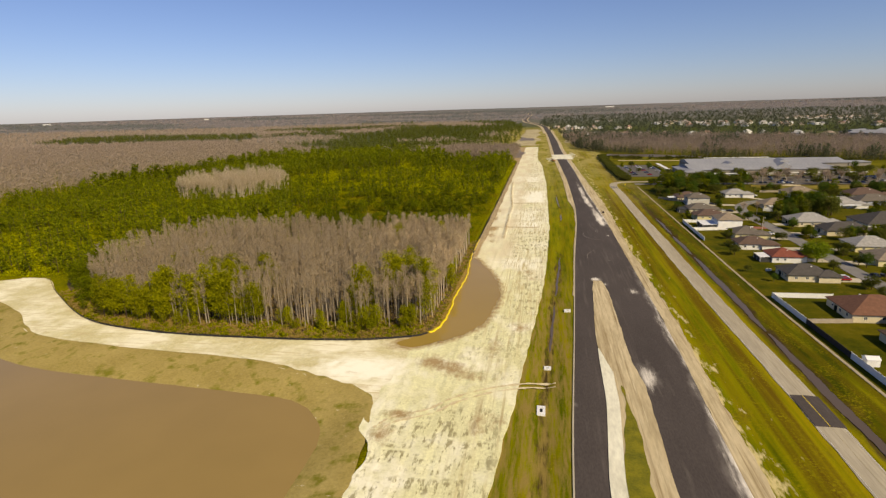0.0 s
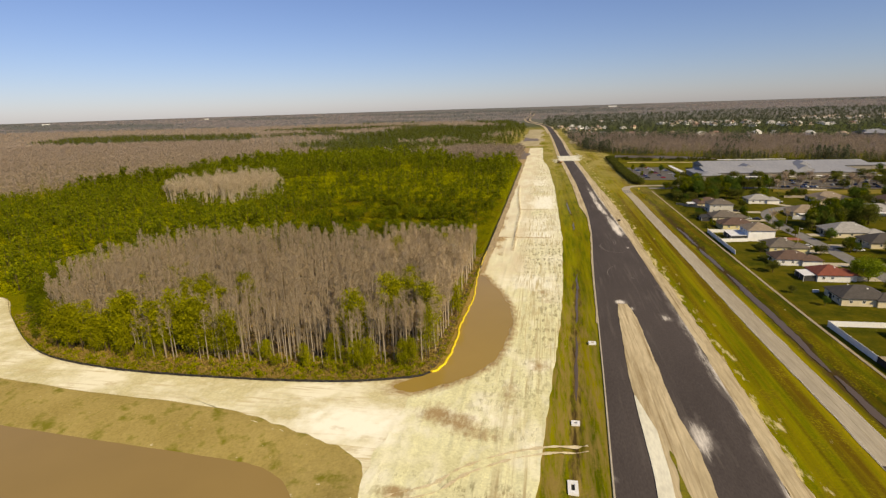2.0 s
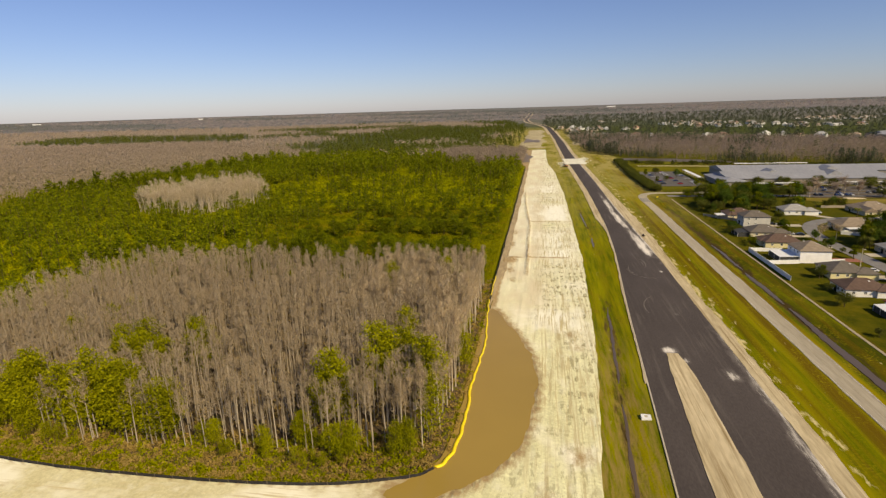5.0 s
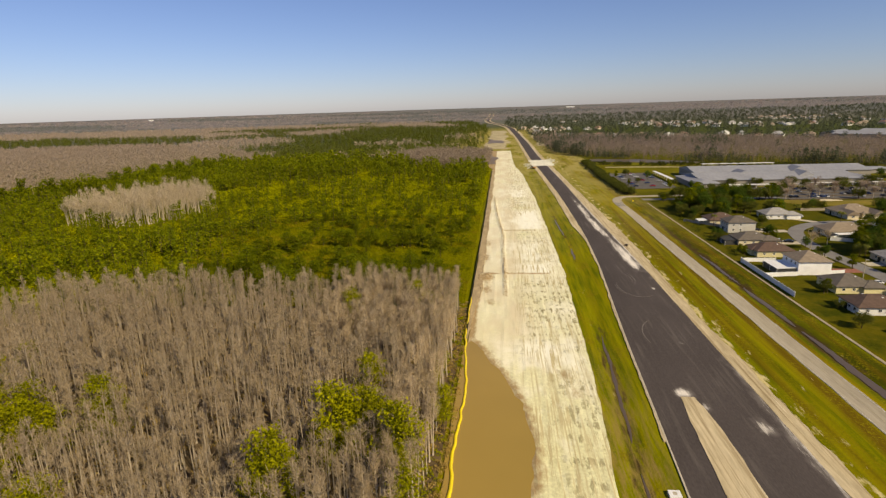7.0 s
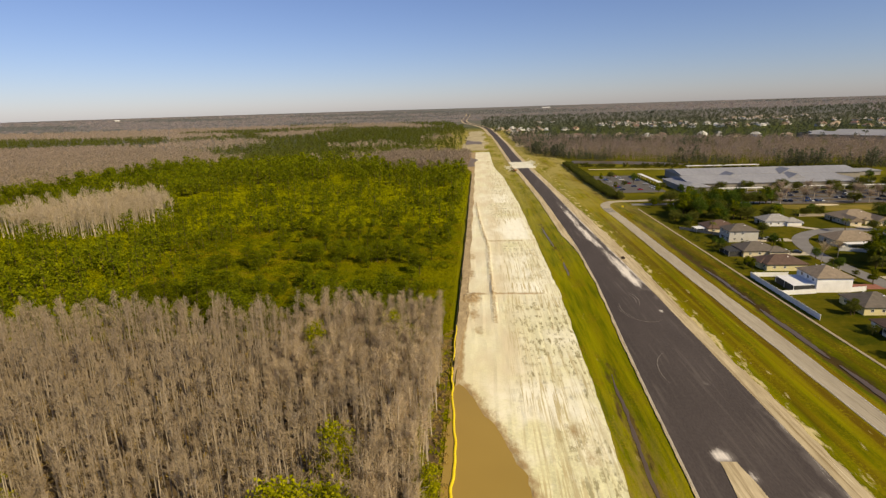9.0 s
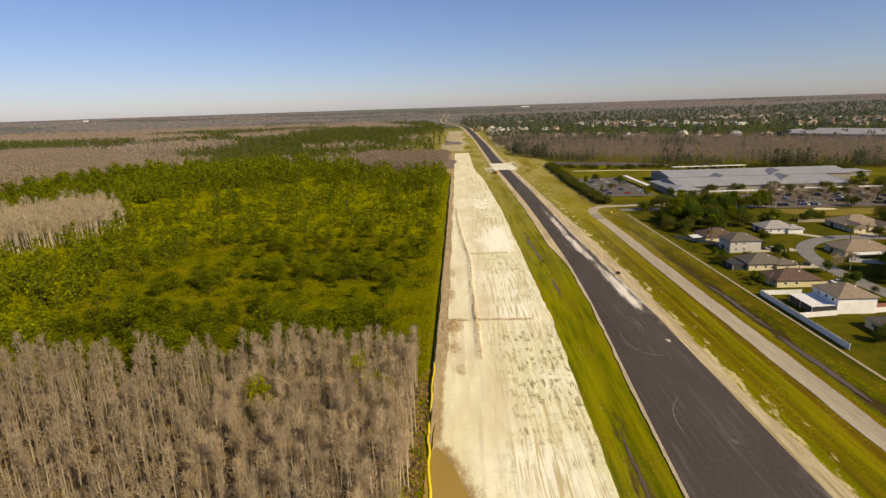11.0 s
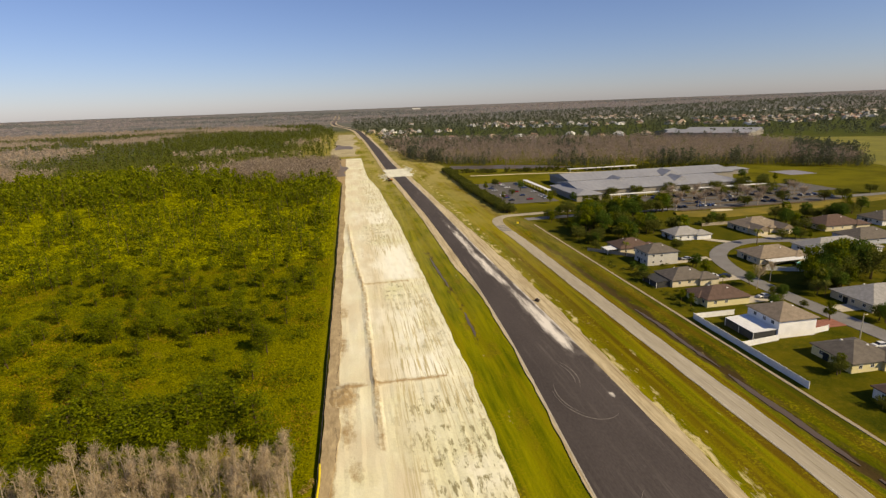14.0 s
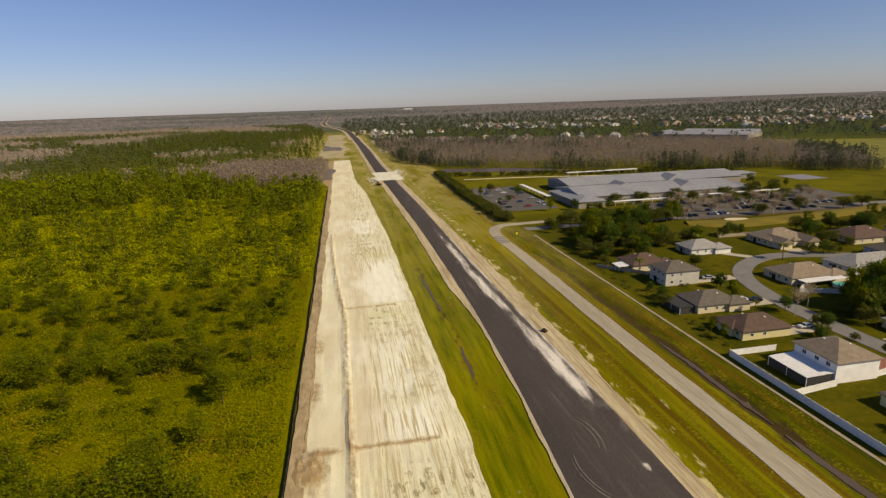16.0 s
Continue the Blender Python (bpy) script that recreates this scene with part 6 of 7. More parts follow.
for x, y in ((182, 589), (226, 578), (238, 612)):
    part("gable", Poly().hip(x - 7, x + 7, y - 9, y + 7, 6.6, 4.0, 0.3, True).mesh("gable", M_METALROOF), school, "dark gabled roof monitor")
for u in np.linspace(0.08, 0.92, 16):
    window_on(school, 150 + u * 112, 560, 1.0, 2.4, 1.6, "s")
for x0, x1, y0, y1 in ((158, 214, 549, 552.5), (216, 290, 553, 556.5), (190, 262, 702, 708), (124.5, 128, 586, 650)):
    cov = new("covered_walkway")
    tagged(cov, "long white covered walkway beside the school", "walkway", "school walkways", "thing")
    part("roof", Poly().box(x0, x1, y0, y1, 2.9, 3.15).mesh("roof", M_WHITE), cov)
    for u in np.linspace(0.02, 0.98, 9):
        for k in (0.15, 0.85):
            lng = (x1 - x0) > (y1 - y0)
            px, py = (x0 + u * (x1 - x0), y0 + k * (y1 - y0)) if lng else (x0 + k * (x1 - x0), y0 + u * (y1 - y0))
            part("post", Poly().box(px - 0.1, px + 0.1, py - 0.1, py + 0.1, 0, 2.9).mesh("post", M_TRIM), cov)
M_LOT = surface("lot_asphalt", (0.075, 0.069, 0.062), (0.135, 0.125, 0.11), 0.1, 1.5, 0.9, 0.2)
rect = lambda name, x0, x1, y0, y1, mat, lift, label: loft(name, np.array([(x0, y0), (x0, y1)]), np.array([(x1, y0), (x1, y1)]), 2, mat, lift=lift, label=label, category="parking lot", skirt=0.3)
rect("parking_lot", 175, 302, 496.5, 552, M_LOT, 0.13, "grey asphalt school parking lot with trees")
rect("parking_lot", 302, 326, 528, 566, M_LOT, 0.13, "grey asphalt end of the school parking lot")
for y0, y1 in ((493.6, 496.4), (507.6, 510.4), (520.4, 523.2), (533.2, 535.8), (545.6, 547.6)):
    loft("planting_island", np.array([(x, y0 + 0.3 * math.sin(x)) for x in range(178, 300, 3)]), np.array([(x, y1 + 0.3 * math.cos(x * 1.3)) for x in range(178, 300, 3)]), 3, M_FLOOR, lift=0.24, label="strip of brown mulch between rows of parking bays", category="planting bed", skirt=0.25)
rect("parking_lot", 82, 122, 556, 660, M_LOT, 0.12, "grey asphalt parking lot beside the school")
rect("school_road", 80, 340, 500, 507, M_STREET, 0.10, "grey access road in front of the school")
bay = Poly().box(-0.06, 0.06, -2.5, 2.5, 0, 0.012).mesh("bay_line", M_TRIM)
g1 = np.random.default_rng(17)
for row_y in (504, 515, 528, 541):
    for x in np.arange(180, 298, 3.4):
        if g1.uniform() < 0.30:
            park(("dark", "silver", "dark", "blue", "white", "dark")[g1.integers(0, 6)], float(x), row_y, float(g1.choice([0, 180]) + g1.normal(0, 2)), 0.14)
for row_x in (90, 104, 117):
    for y in np.arange(562, 656, 6.0):
        if g1.uniform() < 0.4:
            park(("white", "silver", "dark", "blue", "white", "red")[g1.integers(0, 6)], row_x, float(y), float(90 + g1.normal(0, 2)), 0.14)

M_COURT = surface("court_surface", (0.20, 0.195, 0.23), (0.26, 0.25, 0.285), 0.3, 2.0, 0.85, 0.1)
rect("ball_court", 352, 378, 603, 629, M_COURT, 0.12, "grey-violet ball court on the school field")
M_GOLD = surface("golden_grass", (0.105, 0.092, 0.005), (0.225, 0.165, 0.014), 0.09, 1.2, 0.95, 0.5, (1, 2.2, 1))
loft("grass_berm", spline([(168, 482), (186, 471), (215, 471), (247, 474), (334, 488)], 40), spline([(172, 493), (190, 491), (219, 489), (266, 493), (334, 501)], 40), 9, M_GOLD, label="golden dry grass bank below the parking lot", category="bank",
     z=lambda x, y, w: 0.1 + 0.9 * np.sin(np.pi * w) + 0 * x, skirt=0.3)
loft("worn_soil", spline([(193, 484), (198, 482.5), (206, 483)], 24) + np.stack([0 * np.arange(24), wobble(np.arange(24), 0.7, 0.6, 5)], 1), spline([(193, 487.5), (199, 489), (207, 486.5)], 24) + np.stack([0 * np.arange(24), wobble(np.arange(24), 0.7, 0.6, 8)], 1), 3, M_TRACK, lift=1.02, label="bare sandy patch worn into the grass bank", category="soil", skirt=0.05)
round_pool = new("garden_pool")
tagged(round_pool, "small round turquoise pool in a back garden", "pool", "", "thing")
round_pool.matrix_basis = pose(158.5, 377, 0.05)
bm = bmesh.new()
bmesh.ops.create_cone(bm, cap_ends=False, segments=28, radius1=2.6, radius2=2.6, depth=1.2)
bmesh.ops.translate(bm, vec=(0, 0, 0.6), verts=bm.verts)
me = bpy.data.meshes.new("wall")
bm.to_mesh(me)
bm.free()
me.materials.append(M_TRIM)
part("wall", me, round_pool, "white pool wall")
bm = bmesh.new()
bmesh.ops.create_circle(bm, cap_ends=True, segments=28, radius=2.58)
bmesh.ops.translate(bm, vec=(0, 0, 1.05), verts=bm.verts)
me = bpy.data.meshes.new("water")
bm.to_mesh(me)
bm.free()
me.materials.append(water("pool_water", (0.10, 0.42, 0.38), 0.1))
part("water", me, round_pool, "turquoise pool water")

# ---- garden and school trees ----
back = np.array([(x, 735 - 0.27 * (x - 130) + g1.normal(0, 4)) for x in g1.uniform(84, 345, 150)])
join_scatter("field_shrubs", [round_tree_shape(480 + i, 3.6, 2.2, 8, 40, 0.55) for i in range(3)], back, g1.uniform(0.45, 1.5, len(back)), [M_BARK, M_LEAF], "loose row of dark shrubs behind the school", "shrubs", 54)
loft("field_track", spline([(92, 716), (150, 709), (210, 694), (270, 680), (345, 655)], 40), spline([(92, 720), (150, 713), (210, 698), (270, 684), (345, 659)], 40), 3, M_TRACK, lift=0.14, label="pale sandy track across the field behind the school", category="track")
round_roots = []
for i, (tall, wide, leaf, words) in enumerate(((9.5, 4.6, M_LEAF, "dense dark green oak with a broad crown"), (11.5, 3.7, M_LEAF_BRIGHT, "upright mid-green garden tree with a loose crown"), (9.0, 4.2, M_LEAF, "dense dark green oak with a rounded crown"), (12.5, 3.2, M_PINE, "tall olive-green tree with an open crown"))):
    round_roots.append(tagged(plant_thing("garden_tree", round_tree_shape(400 + i, tall, wide), (M_BARK, leaf)), words, "tree", "garden trees", "thing"))
spots, lot_spots = [], []
SCHOOL_FRONT_TREES = ((98, 500, 3, 4, 4, 0.75), (112, 484, 9, 9, 12, 1.2), (132, 490, 10, 10, 8, 1.15), (154, 497, 9, 10, 5, 1.0), (104, 460, 8, 6, 8, 1.25), (118, 458, 7, 6, 6, 1.1), (168, 500, 5, 8, 4, 0.9), (92, 452, 4, 3, 8, 0.8), (147, 447, 3, 3, 3, 0.8), (216, 453, 4, 7, 3, 0.9), (236, 456, 4, 7, 4, 0.8), (112, 440, 3, 4, 4, 0.9), (128, 447, 4, 6, 3, 0.9), (240, 445, 5, 8, 6, 0.9), (262, 455, 5, 8, 6, 0.9), (175, 455, 4, 8, 3, 0.7))
STREET_TREES = ((140, 351, 4, 3, 4, 0.85), (145, 357, 4, 3, 4, 1.15), (152, 356, 8, 6, 4, 1.25), (147, 350, 4, 4, 2, 0.8), (150, 296, 3, 4, 3, 0.7), (136, 268, 3, 2, 4, 0.6), (134, 245, 2, 2, 4, 0.7), (96, 297, 2, 1.5, 2, 0.45), (118, 292, 2, 2, 2, 0.5), (122, 270, 2, 2, 2, 0.5), (134, 300, 3, 2, 5, 0.6), (136, 320, 2, 2, 4, 0.6))
EAST_GARDEN_TREES = ((164, 361, 7, 6, 4, 1.3), (173, 364, 3, 3, 3, 1.1), (190, 350, 4, 8, 4, 0.8), (210, 378, 4, 8, 4, 0.8), (250, 400, 4, 10, 6, 0.8), (205, 335, 3, 8, 4, 0.8), (165, 295, 5, 6, 5, 0.8), (170, 262, 5, 6, 8, 0.9), (180, 310, 4, 6, 4, 0.8), (190, 415, 2, 4, 2, 0.6), (205, 436, 4, 4, 6, 0.9), (280, 410, 5, 8, 8, 0.9))
NORTH_GARDEN_TREES = ((93, 437, 3, 3, 4, 0.7), (124, 412, 2, 2, 2, 0.6), (116, 388, 2, 2, 2, 0.5), (110, 432, 4, 5, 3, 0.9))
for cx, cy, n, dx, dy, s in SCHOOL_FRONT_TREES + STREET_TREES + EAST_GARDEN_TREES + NORTH_GARDEN_TREES:
    for _ in range(n):
        spots.append((cx + g0.normal(0, dx * 0.6), cy + g0.normal(0, dy * 0.6), s * g0.uniform(0.75, 1.2)))
for x, y in ((162, 555), (182, 557), (208, 556), (245, 555), (265, 556), (272, 559), (245, 531), (223, 495), (255, 500), (261, 525), (302, 575), (302, 549), (281, 494.5), (297, 497), (286, 557), (235, 534), (200, 546), (190, 534.5), (178, 509), (214, 546), (274, 534), (330, 508)):
    lot_spots.append((x, y, float(g1.uniform(0.8, 1.0))))
for x, y in ((86, 575), (97, 590), (110, 610), (97, 640), (84, 622), (122, 570), (128, 545), (140, 536), (112, 548), (150, 540), (300, 598), (294, 584), (314, 577)):
    spots.append((x, y, float(g1.uniform(0.5, 0.85))))
for cx0, cx1, cy0, cy1, n in ((85, 93, 215, 285, 5), (86, 92, 345, 440, 9), (118.5, 122.5, 205, 420, 12), (132.5, 138, 205, 330, 9), (160, 172, 240, 345, 9), (112, 118, 240, 440, 8), (170, 215, 405, 425, 6), (88, 150, 442, 500, 14)):
    for _ in range(n):
        spots.append((float(g1.uniform(cx0, cx1)), float(g1.uniform(cy0, cy1)), float(g1.uniform(0.28, 0.62))))
place_copies(round_roots, spots, 0)
place_copies(round_roots[::2], lot_spots, 4, 1.1)
hedge = scatter_in([(71, 527), (80, 522), (79, 560), (77, 620), (80, 770), (73, 776), (70, 620)], 2.4, 51)
join_scatter("hedge", [round_tree_shape(420 + i, 4.2, 2.2, 8, 40, 0.55) for i in range(3)], hedge, g0.uniform(0.7, 1.3, len(hedge)), [M_BARK, M_LEAF], "long unclipped dark green hedge beside the school", "hedge", 52)
bright = plant_thing("maple_tree", round_tree_shape(440, 10.0, 6.0, 46, 140, 0.45), (M_BARK, M_MAPLE))
tagged(bright, "bright green round-crowned tree by the street", "tree", "", "thing")
bright.matrix_basis = pose(119, 254.5, 0)
palm_roots = [plant_thing("palm_tree", palm_shape(450 + i, 6 + i), (M_BARK, M_LEAF)) for i in range(2)]
for r in palm_roots:
    tagged(r, "palm tree with drooping green fronds", "palm tree", "palms", "thing")
place_copies(palm_roots, [(165, 412, 1.1), (97, 411, 0.9), (143, 442, 1.0), (139, 350, 1.15), (145, 352, 1.0), (137, 344, 0.8), (157, 443, 0.9), (111, 363, 0.6)], 0)
shrub_spots = np.array([(96 + g0.normal(0, 1.5), 362 + g0.normal(0, 1)) for _ in range(5)] + [(88 + g0.uniform(0, 8), 392 + g0.normal(0, 2)) for _ in range(12)] + [(86 + g0.uniform(0, 6), 385 + g0.normal(0, 2)) for _ in range(10)]
                       + [(103 + g0.uniform(0, 6), 393 + g0.normal(0, 0.4)) for _ in range(4)] + [(84 + g0.uniform(0, 3), y) for y in np.arange(340, 440, 4)])
join_scatter("garden_shrubs", [shrub_shape(460 + i, 1.4, 1.1, 120, 0.3) for i in range(3)], shrub_spots, g0.uniform(0.5, 1.1, len(shrub_spots)), [M_LEAF], "dark green garden shrubs along back fences", "shrubs", 53)
bare_yard = plant_thing("bare_garden_tree", bare_tree_shape(470, 8.0, 60, 4, 4.0), (M_BARK_GREY, M_TWIG))
tagged(bare_yard, "leafless spreading garden tree by the street", "tree", "", "thing")
bare_yard.matrix_basis = pose(121.5, 358, 0)
bare_red = plant_thing("bare_garden_tree", bare_tree_shape(471, 7.0, 60, 4, 3.0), (M_BARK_GREY, M_TWIG))
tagged(bare_red, "leafless reddish garden tree near the street", "tree", "", "thing")
bare_red.matrix_basis = pose(132, 364, 0)

LOT_BARE = [(186, 508.5), (193, 499), (210, 501), (270, 501), (236, 509), (204, 521.5), (222, 522), (182, 522), (232, 494.8), (247, 508.8), (196, 534.5), (214, 534), (262, 509), (283, 522), (240, 521), (176, 496), (290, 534), (205, 509)]
bare_lot = tagged(plant_thing("bare_lot_tree", bare_tree_shape(472, 6.2, 80, 5, 4.2), (M_BARK_GREY, M_TWIG_FAR)), "leafless grey-brown tree between parking bays", "tree", "bare lot trees", "thing")
for i, (x, y) in enumerate(LOT_BARE):
    m = pose(x, y, 0.2, 0, 0, float(g1.uniform(0, 360)))
    ob = copy_thing(bare_lot, m) if i else bare_lot
    ob.matrix_basis = m
    ob.scale = (float(g1.uniform(0.95, 1.35)),) * 3

# ---- street furniture ----
def street_lamp(x, y, tall=9.0):
    root = new("utility_pole")
    tagged(root, "tall grey utility pole with a lamp arm", "pole", "utility poles", "thing")
    root.matrix_basis = pose(x, y, float(height(x, y)))
    s = Soup()
    s.tube([(0, 0, 0), (0, 0, tall)], [0.16, 0.10], 8, 0)
    v, f, m = s.done()
    part("pole", mesh_of("pole", v, f, [M_CONCRETE]), root)
    part("arm", Poly().box(-0.04, 0.9, -0.04, 0.04, tall - 0.5, tall - 0.4).mesh("arm", M_CONCRETE), root)
    part("lamp_head", Poly().box(0.7, 1.3, -0.12, 0.12, tall - 0.6, tall - 0.48).mesh("lamp_head", M_TRIM), root)


street_lamp(116.5, 311)

# ---- silt fence, float barrier and drains ----
silt_parts = [spline(WOOD_EDGE[3:], 200), np.stack([np.full(220, SILT_X) + wobble(np.arange(220), 0.1, 0.5, 71), np.linspace(258, 702, 220)], 1)]


def silt_run(line, tall, label, gap=4.0):
    root = new("silt_fence")
    tagged(root, label, "silt fence", "silt fences", "thing")
    line = np.asarray(line)
    d = np.gradient(line, axis=0)
    d /= np.linalg.norm(d, axis=1)[:, None]
    n = np.stack([-d[:, 1], d[:, 0]], 1) * 0.03
    z = height(line[:, 0], line[:, 1])
    sag = tall + wobble(np.arange(len(line)), 0.4, 0.08, 5)
    V = np.stack([np.column_stack([line + n, z - 0.1]), np.column_stack([line + n, z + sag]), np.column_stack([line - n, z + sag]), np.column_stack([line - n, z - 0.1])], 1)
    F = grid_faces(len(line), 4)
    part("fabric", mesh_of("fabric", V.reshape(-1, 3), F, [M_BLACK]), root, "black woven silt fabric")
    pm = Poly().box(-0.04, 0.04, -0.04, 0.04, -0.3, tall + 0.2).mesh("post", M_WOODPOST)
    s = np.concatenate([[0], np.cumsum(np.linalg.norm(np.diff(line, axis=0), axis=1))])
    for u in np.arange(0, s[-1], gap):
        x, y = np.interp(u, s, line[:, 0]), np.interp(u, s, line[:, 1])
        part("post", pm, root, "", pose(x, y, float(height(x, y))))


for run in silt_parts:
    silt_run(run, 0.95, "black fabric silt fence along the edge of the woods")
for a, b in ((318, 347), (352, 378), (384, 420), (288, 300), (428, 452)):
    ys = np.linspace(a, b, 24)
    silt_run(np.stack([-31.2 + wobble(ys, 0.12, 0.7, a), ys], 1), 0.5, "short slack length of black silt fence on the sand")
ys = np.linspace(150, 702, 230)
strip("dirt_margin", lambda y: -33.9 + 0 * y, lambda y: -33.7 + 2.9 * np.clip((y - 246) / 50, 0, 1) + 0.8 * np.sin(y / 9) * np.clip((y - 246) / 50, 0, 0.5), 246, 705, 1.5, 5, M_MARGIN, rough=0.35, seed=61, lift=0.47, label="brown disturbed soil along the silt fence", category="soil")

barrier_line = spline([(-36, 158.6), (-34.6, 160.5), (-32.6, 168), (-32.5, 180), (-32.9, 193), (-32.2, 208), (-32.1, 222), (-33.3, 240), (-34.2, 258), (-34.0, 288)], 260)
barrier_line = barrier_line + np.stack([wobble(np.arange(260), 0.12, 0.5, 81), 0 * np.arange(260)], 1)
barrier = new("float_barrier")
tagged(barrier, "bright yellow floating turbidity barrier beside the flood water", "barrier", "", "thing")
for i in range(20):
    seg = barrier_line[i * 13 : i * 13 + 14]
    d = np.gradient(seg, axis=0)
    d /= np.linalg.norm(d, axis=1)[:, None]
    n = np.stack([-d[:, 1], d[:, 0]], 1)
    ends = np.minimum(1, 0.94 + np.minimum(np.arange(len(seg)), np.arange(len(seg))[::-1]) * 0.1)
    ring = []
    for a in np.arange(8) * math.pi / 4:
        r = (0.46 - 0.011 * i) * ends[:, None]
        ring.append(np.column_stack([seg + n * r * math.cos(a), (0.40 + r * 0.7 * math.sin(a))]))
    V = np.stack(ring + [ring[0]], 1)
    part("float", mesh_of("float", V.reshape(-1, 3), grid_faces(len(seg), 9), [M_YELLOW], smooth=True), barrier)


def inlet(x, y, w, d, h, label, slot=True):
    root = new("drain_inlet")
    tagged(root, label, "drain inlet", "drain inlets", "thing")
    root.matrix_basis = pose(x, y, float(height(x, y)))
    part("frame", Poly().box(-w / 2, -w / 6, -d / 2, d / 2, -0.4, h).box(w / 6, w / 2, -d / 2, d / 2, -0.4, h).box(-w / 6, w / 6, -d / 2, -d / 4, -0.4, h).box(-w / 6, w / 6, d / 4, d / 2, -0.4, h).mesh("frame", M_WHITE), root, "white concrete inlet frame")
    if w == 2.2:
        part("lid", Poly().box(-w / 6, w / 6, -d / 4, d / 4, -0.4, h - 0.01).mesh("lid", M_CONCRETE), root, "flat concrete lid")
    elif slot:
        part("grate", Poly().box(-w / 6, w / 6, -d / 4, d / 4, -0.4, h - 0.25).mesh("grate", M_TYRE), root, "dark open inlet")


inlet(0.3, 117.5, 2.0, 3.8, 0.5, "white concrete drain inlet with a dark slot")
inlet(1.9, 139.8, 1.9, 1.6, 0.5, "small white concrete drain inlet in the swale")
inlet(9.0, 183.5, 2.2, 1.8, 0.5, "pale square concrete drain cover in the grass", True)
WIDE = {11: 1.3, 12: 1.3, 13: 1.0, 15: 0.7}
for a, b, k in ((96, 172, 11), (174, 262, 12), (266, 304, 13), (308, 352, 15)):
    y = np.linspace(a, b, 50)
    taper = np.sin(np.linspace(0.05, 3.09, 50)) ** 0.5
    loft("ditch_water", np.stack([DITCH_X - WIDE[k] * taper + wobble(y, 0.06, 0.7, 1) + wobble(y, 0.5, 0.35, k), y], 1), np.stack([DITCH_X + WIDE[k] * taper + wobble(y, 0.06, 0.7, 1) + wobble(y, 0.5, 0.35, k + 9), y], 1), 3, M_DITCHWATER,
         label="dark water standing in the roadside ditch", category="water", z=lambda x, y, w: -0.66 + 0 * x, skirt=0.1)
for a, b, k in ((150, 190, 1), (200, 256, 2), (343, 364, 3), (392, 436, 4)):
    y = np.linspace(a, b, 40)
    taper = np.sin(np.linspace(0.05, 3.09, 40)) ** 0.5
    loft("swale_water", np.stack([swale(y) - 0.42 * taper + wobble(y, 0.12, 0.5, 2) + wobble(y, 0.4, 0.25, k), y], 1), np.stack([swale(y) + 0.42 * taper + wobble(y, 0.12, 0.5, 2) + wobble(y, 0.4, 0.25, k + 7), y], 1), 3, M_DITCHWATER, label="dark water standing in the grass swale", category="water", z=lambda x, y, w: -0.46 + 0 * x, skirt=0.1)
loft("road_patch", np.array([(59.9, 118.2), (60, 131.8)]), np.array([(66.3, 118.4), (66.4, 132)]), 4, M_ASPHALT, lift=0.21, label="dark fresh asphalt patch across the old road", category="road patch", crown=0.05)
M_YLINE = surface("yellow_line", (0.34, 0.285, 0.18), (0.43, 0.37, 0.24), 0.6, 5, 0.8, 0.0)
loft("centre_line", old_line[:215] - perp[:215] * 0.06, old_line[:215] + perp[:215] * 0.06, 2, M_YLINE, lift=0.17, label="faded yellow centre line of the old road", category="road marking", skirt=0.02)

PY = np.linspace(118.3, 131.7, 8)
px = np.interp(PY, old_line[:, 1], old_line[:, 0])
M_YPAINT = surface("fresh_yellow_line", (0.50, 0.38, 0.03), (0.60, 0.47, 0.05), 0.6, 5, 0.7, 0.0)
loft("patch_line", np.stack([px - 0.09, PY], 1), np.stack([px + 0.09, PY], 1), 2, M_YPAINT, lift=0.28, label="fresh yellow centre line on the asphalt patch", category="road marking", skirt=0.02)
M_WLINE = surface("worn_white_line", (0.40, 0.37, 0.32), (0.66, 0.64, 0.58), 0.9, 4, 0.8, 0.0)
for side in (-2.75, 2.75):
    loft("edge_line", old_line[:130] + perp[:130] * (side + 0.06), old_line[:130] + perp[:130] * (side - 0.06), 2, M_WLINE, lift=0.155, label="worn white edge line of the old road", category="road marking", skirt=0.02)

for y0 in (476.5, 480.5, 484.5, 488.5):
    bx = float(np.interp(y0, old_line[:230, 1], old_line[:230, 0]))
    loft("rumble_strip", np.array([(bx - 2.6, y0), (bx - 2.6, y0 + 2.2)]), np.array([(bx + 2.6, y0), (bx + 2.6, y0 + 2.2)]), 2, M_STREET, lift=0.18, label="dark rumble strip across the old road", category="road marking", skirt=0.03)

# ---- far town ----
far_styles = [house(-11, 11, -7, 7, 1, w_, r_, "distant house with a pale roof among trees", detail=False) for w_, r_ in ((WHITE, LIGHT_R), (WHITE, TAN_R), (WHITE, (0.5, 0.49, 0.47)), (CREAM, (0.30, 0.19, 0.145)), (CREAM, (0.36, 0.28, 0.21)))]
far_spots = scatter_in([(60, 1320), (430, 1130), (640, 1180), (900, 1080), (840, 880), (1250, 950), (1900, 1300), (1700, 2200), (200, 2300), (20, 1900)], 44, 95, 0.9)
g2 = np.random.default_rng(23)
estate = 1.6 * patches(far_spots[:, 0], far_spots[:, 1], 0.0045, 63) - 0.00028 * (far_spots[:, 1] - 1100) + g2.uniform(0, 0.35, len(far_spots))
far_spots = far_spots[np.argsort(-estate)[:420]]
far_spots = far_spots[np.argsort(np.hypot(*far_spots.T))]
far_spots, farther = far_spots[:262], far_spots[262:]
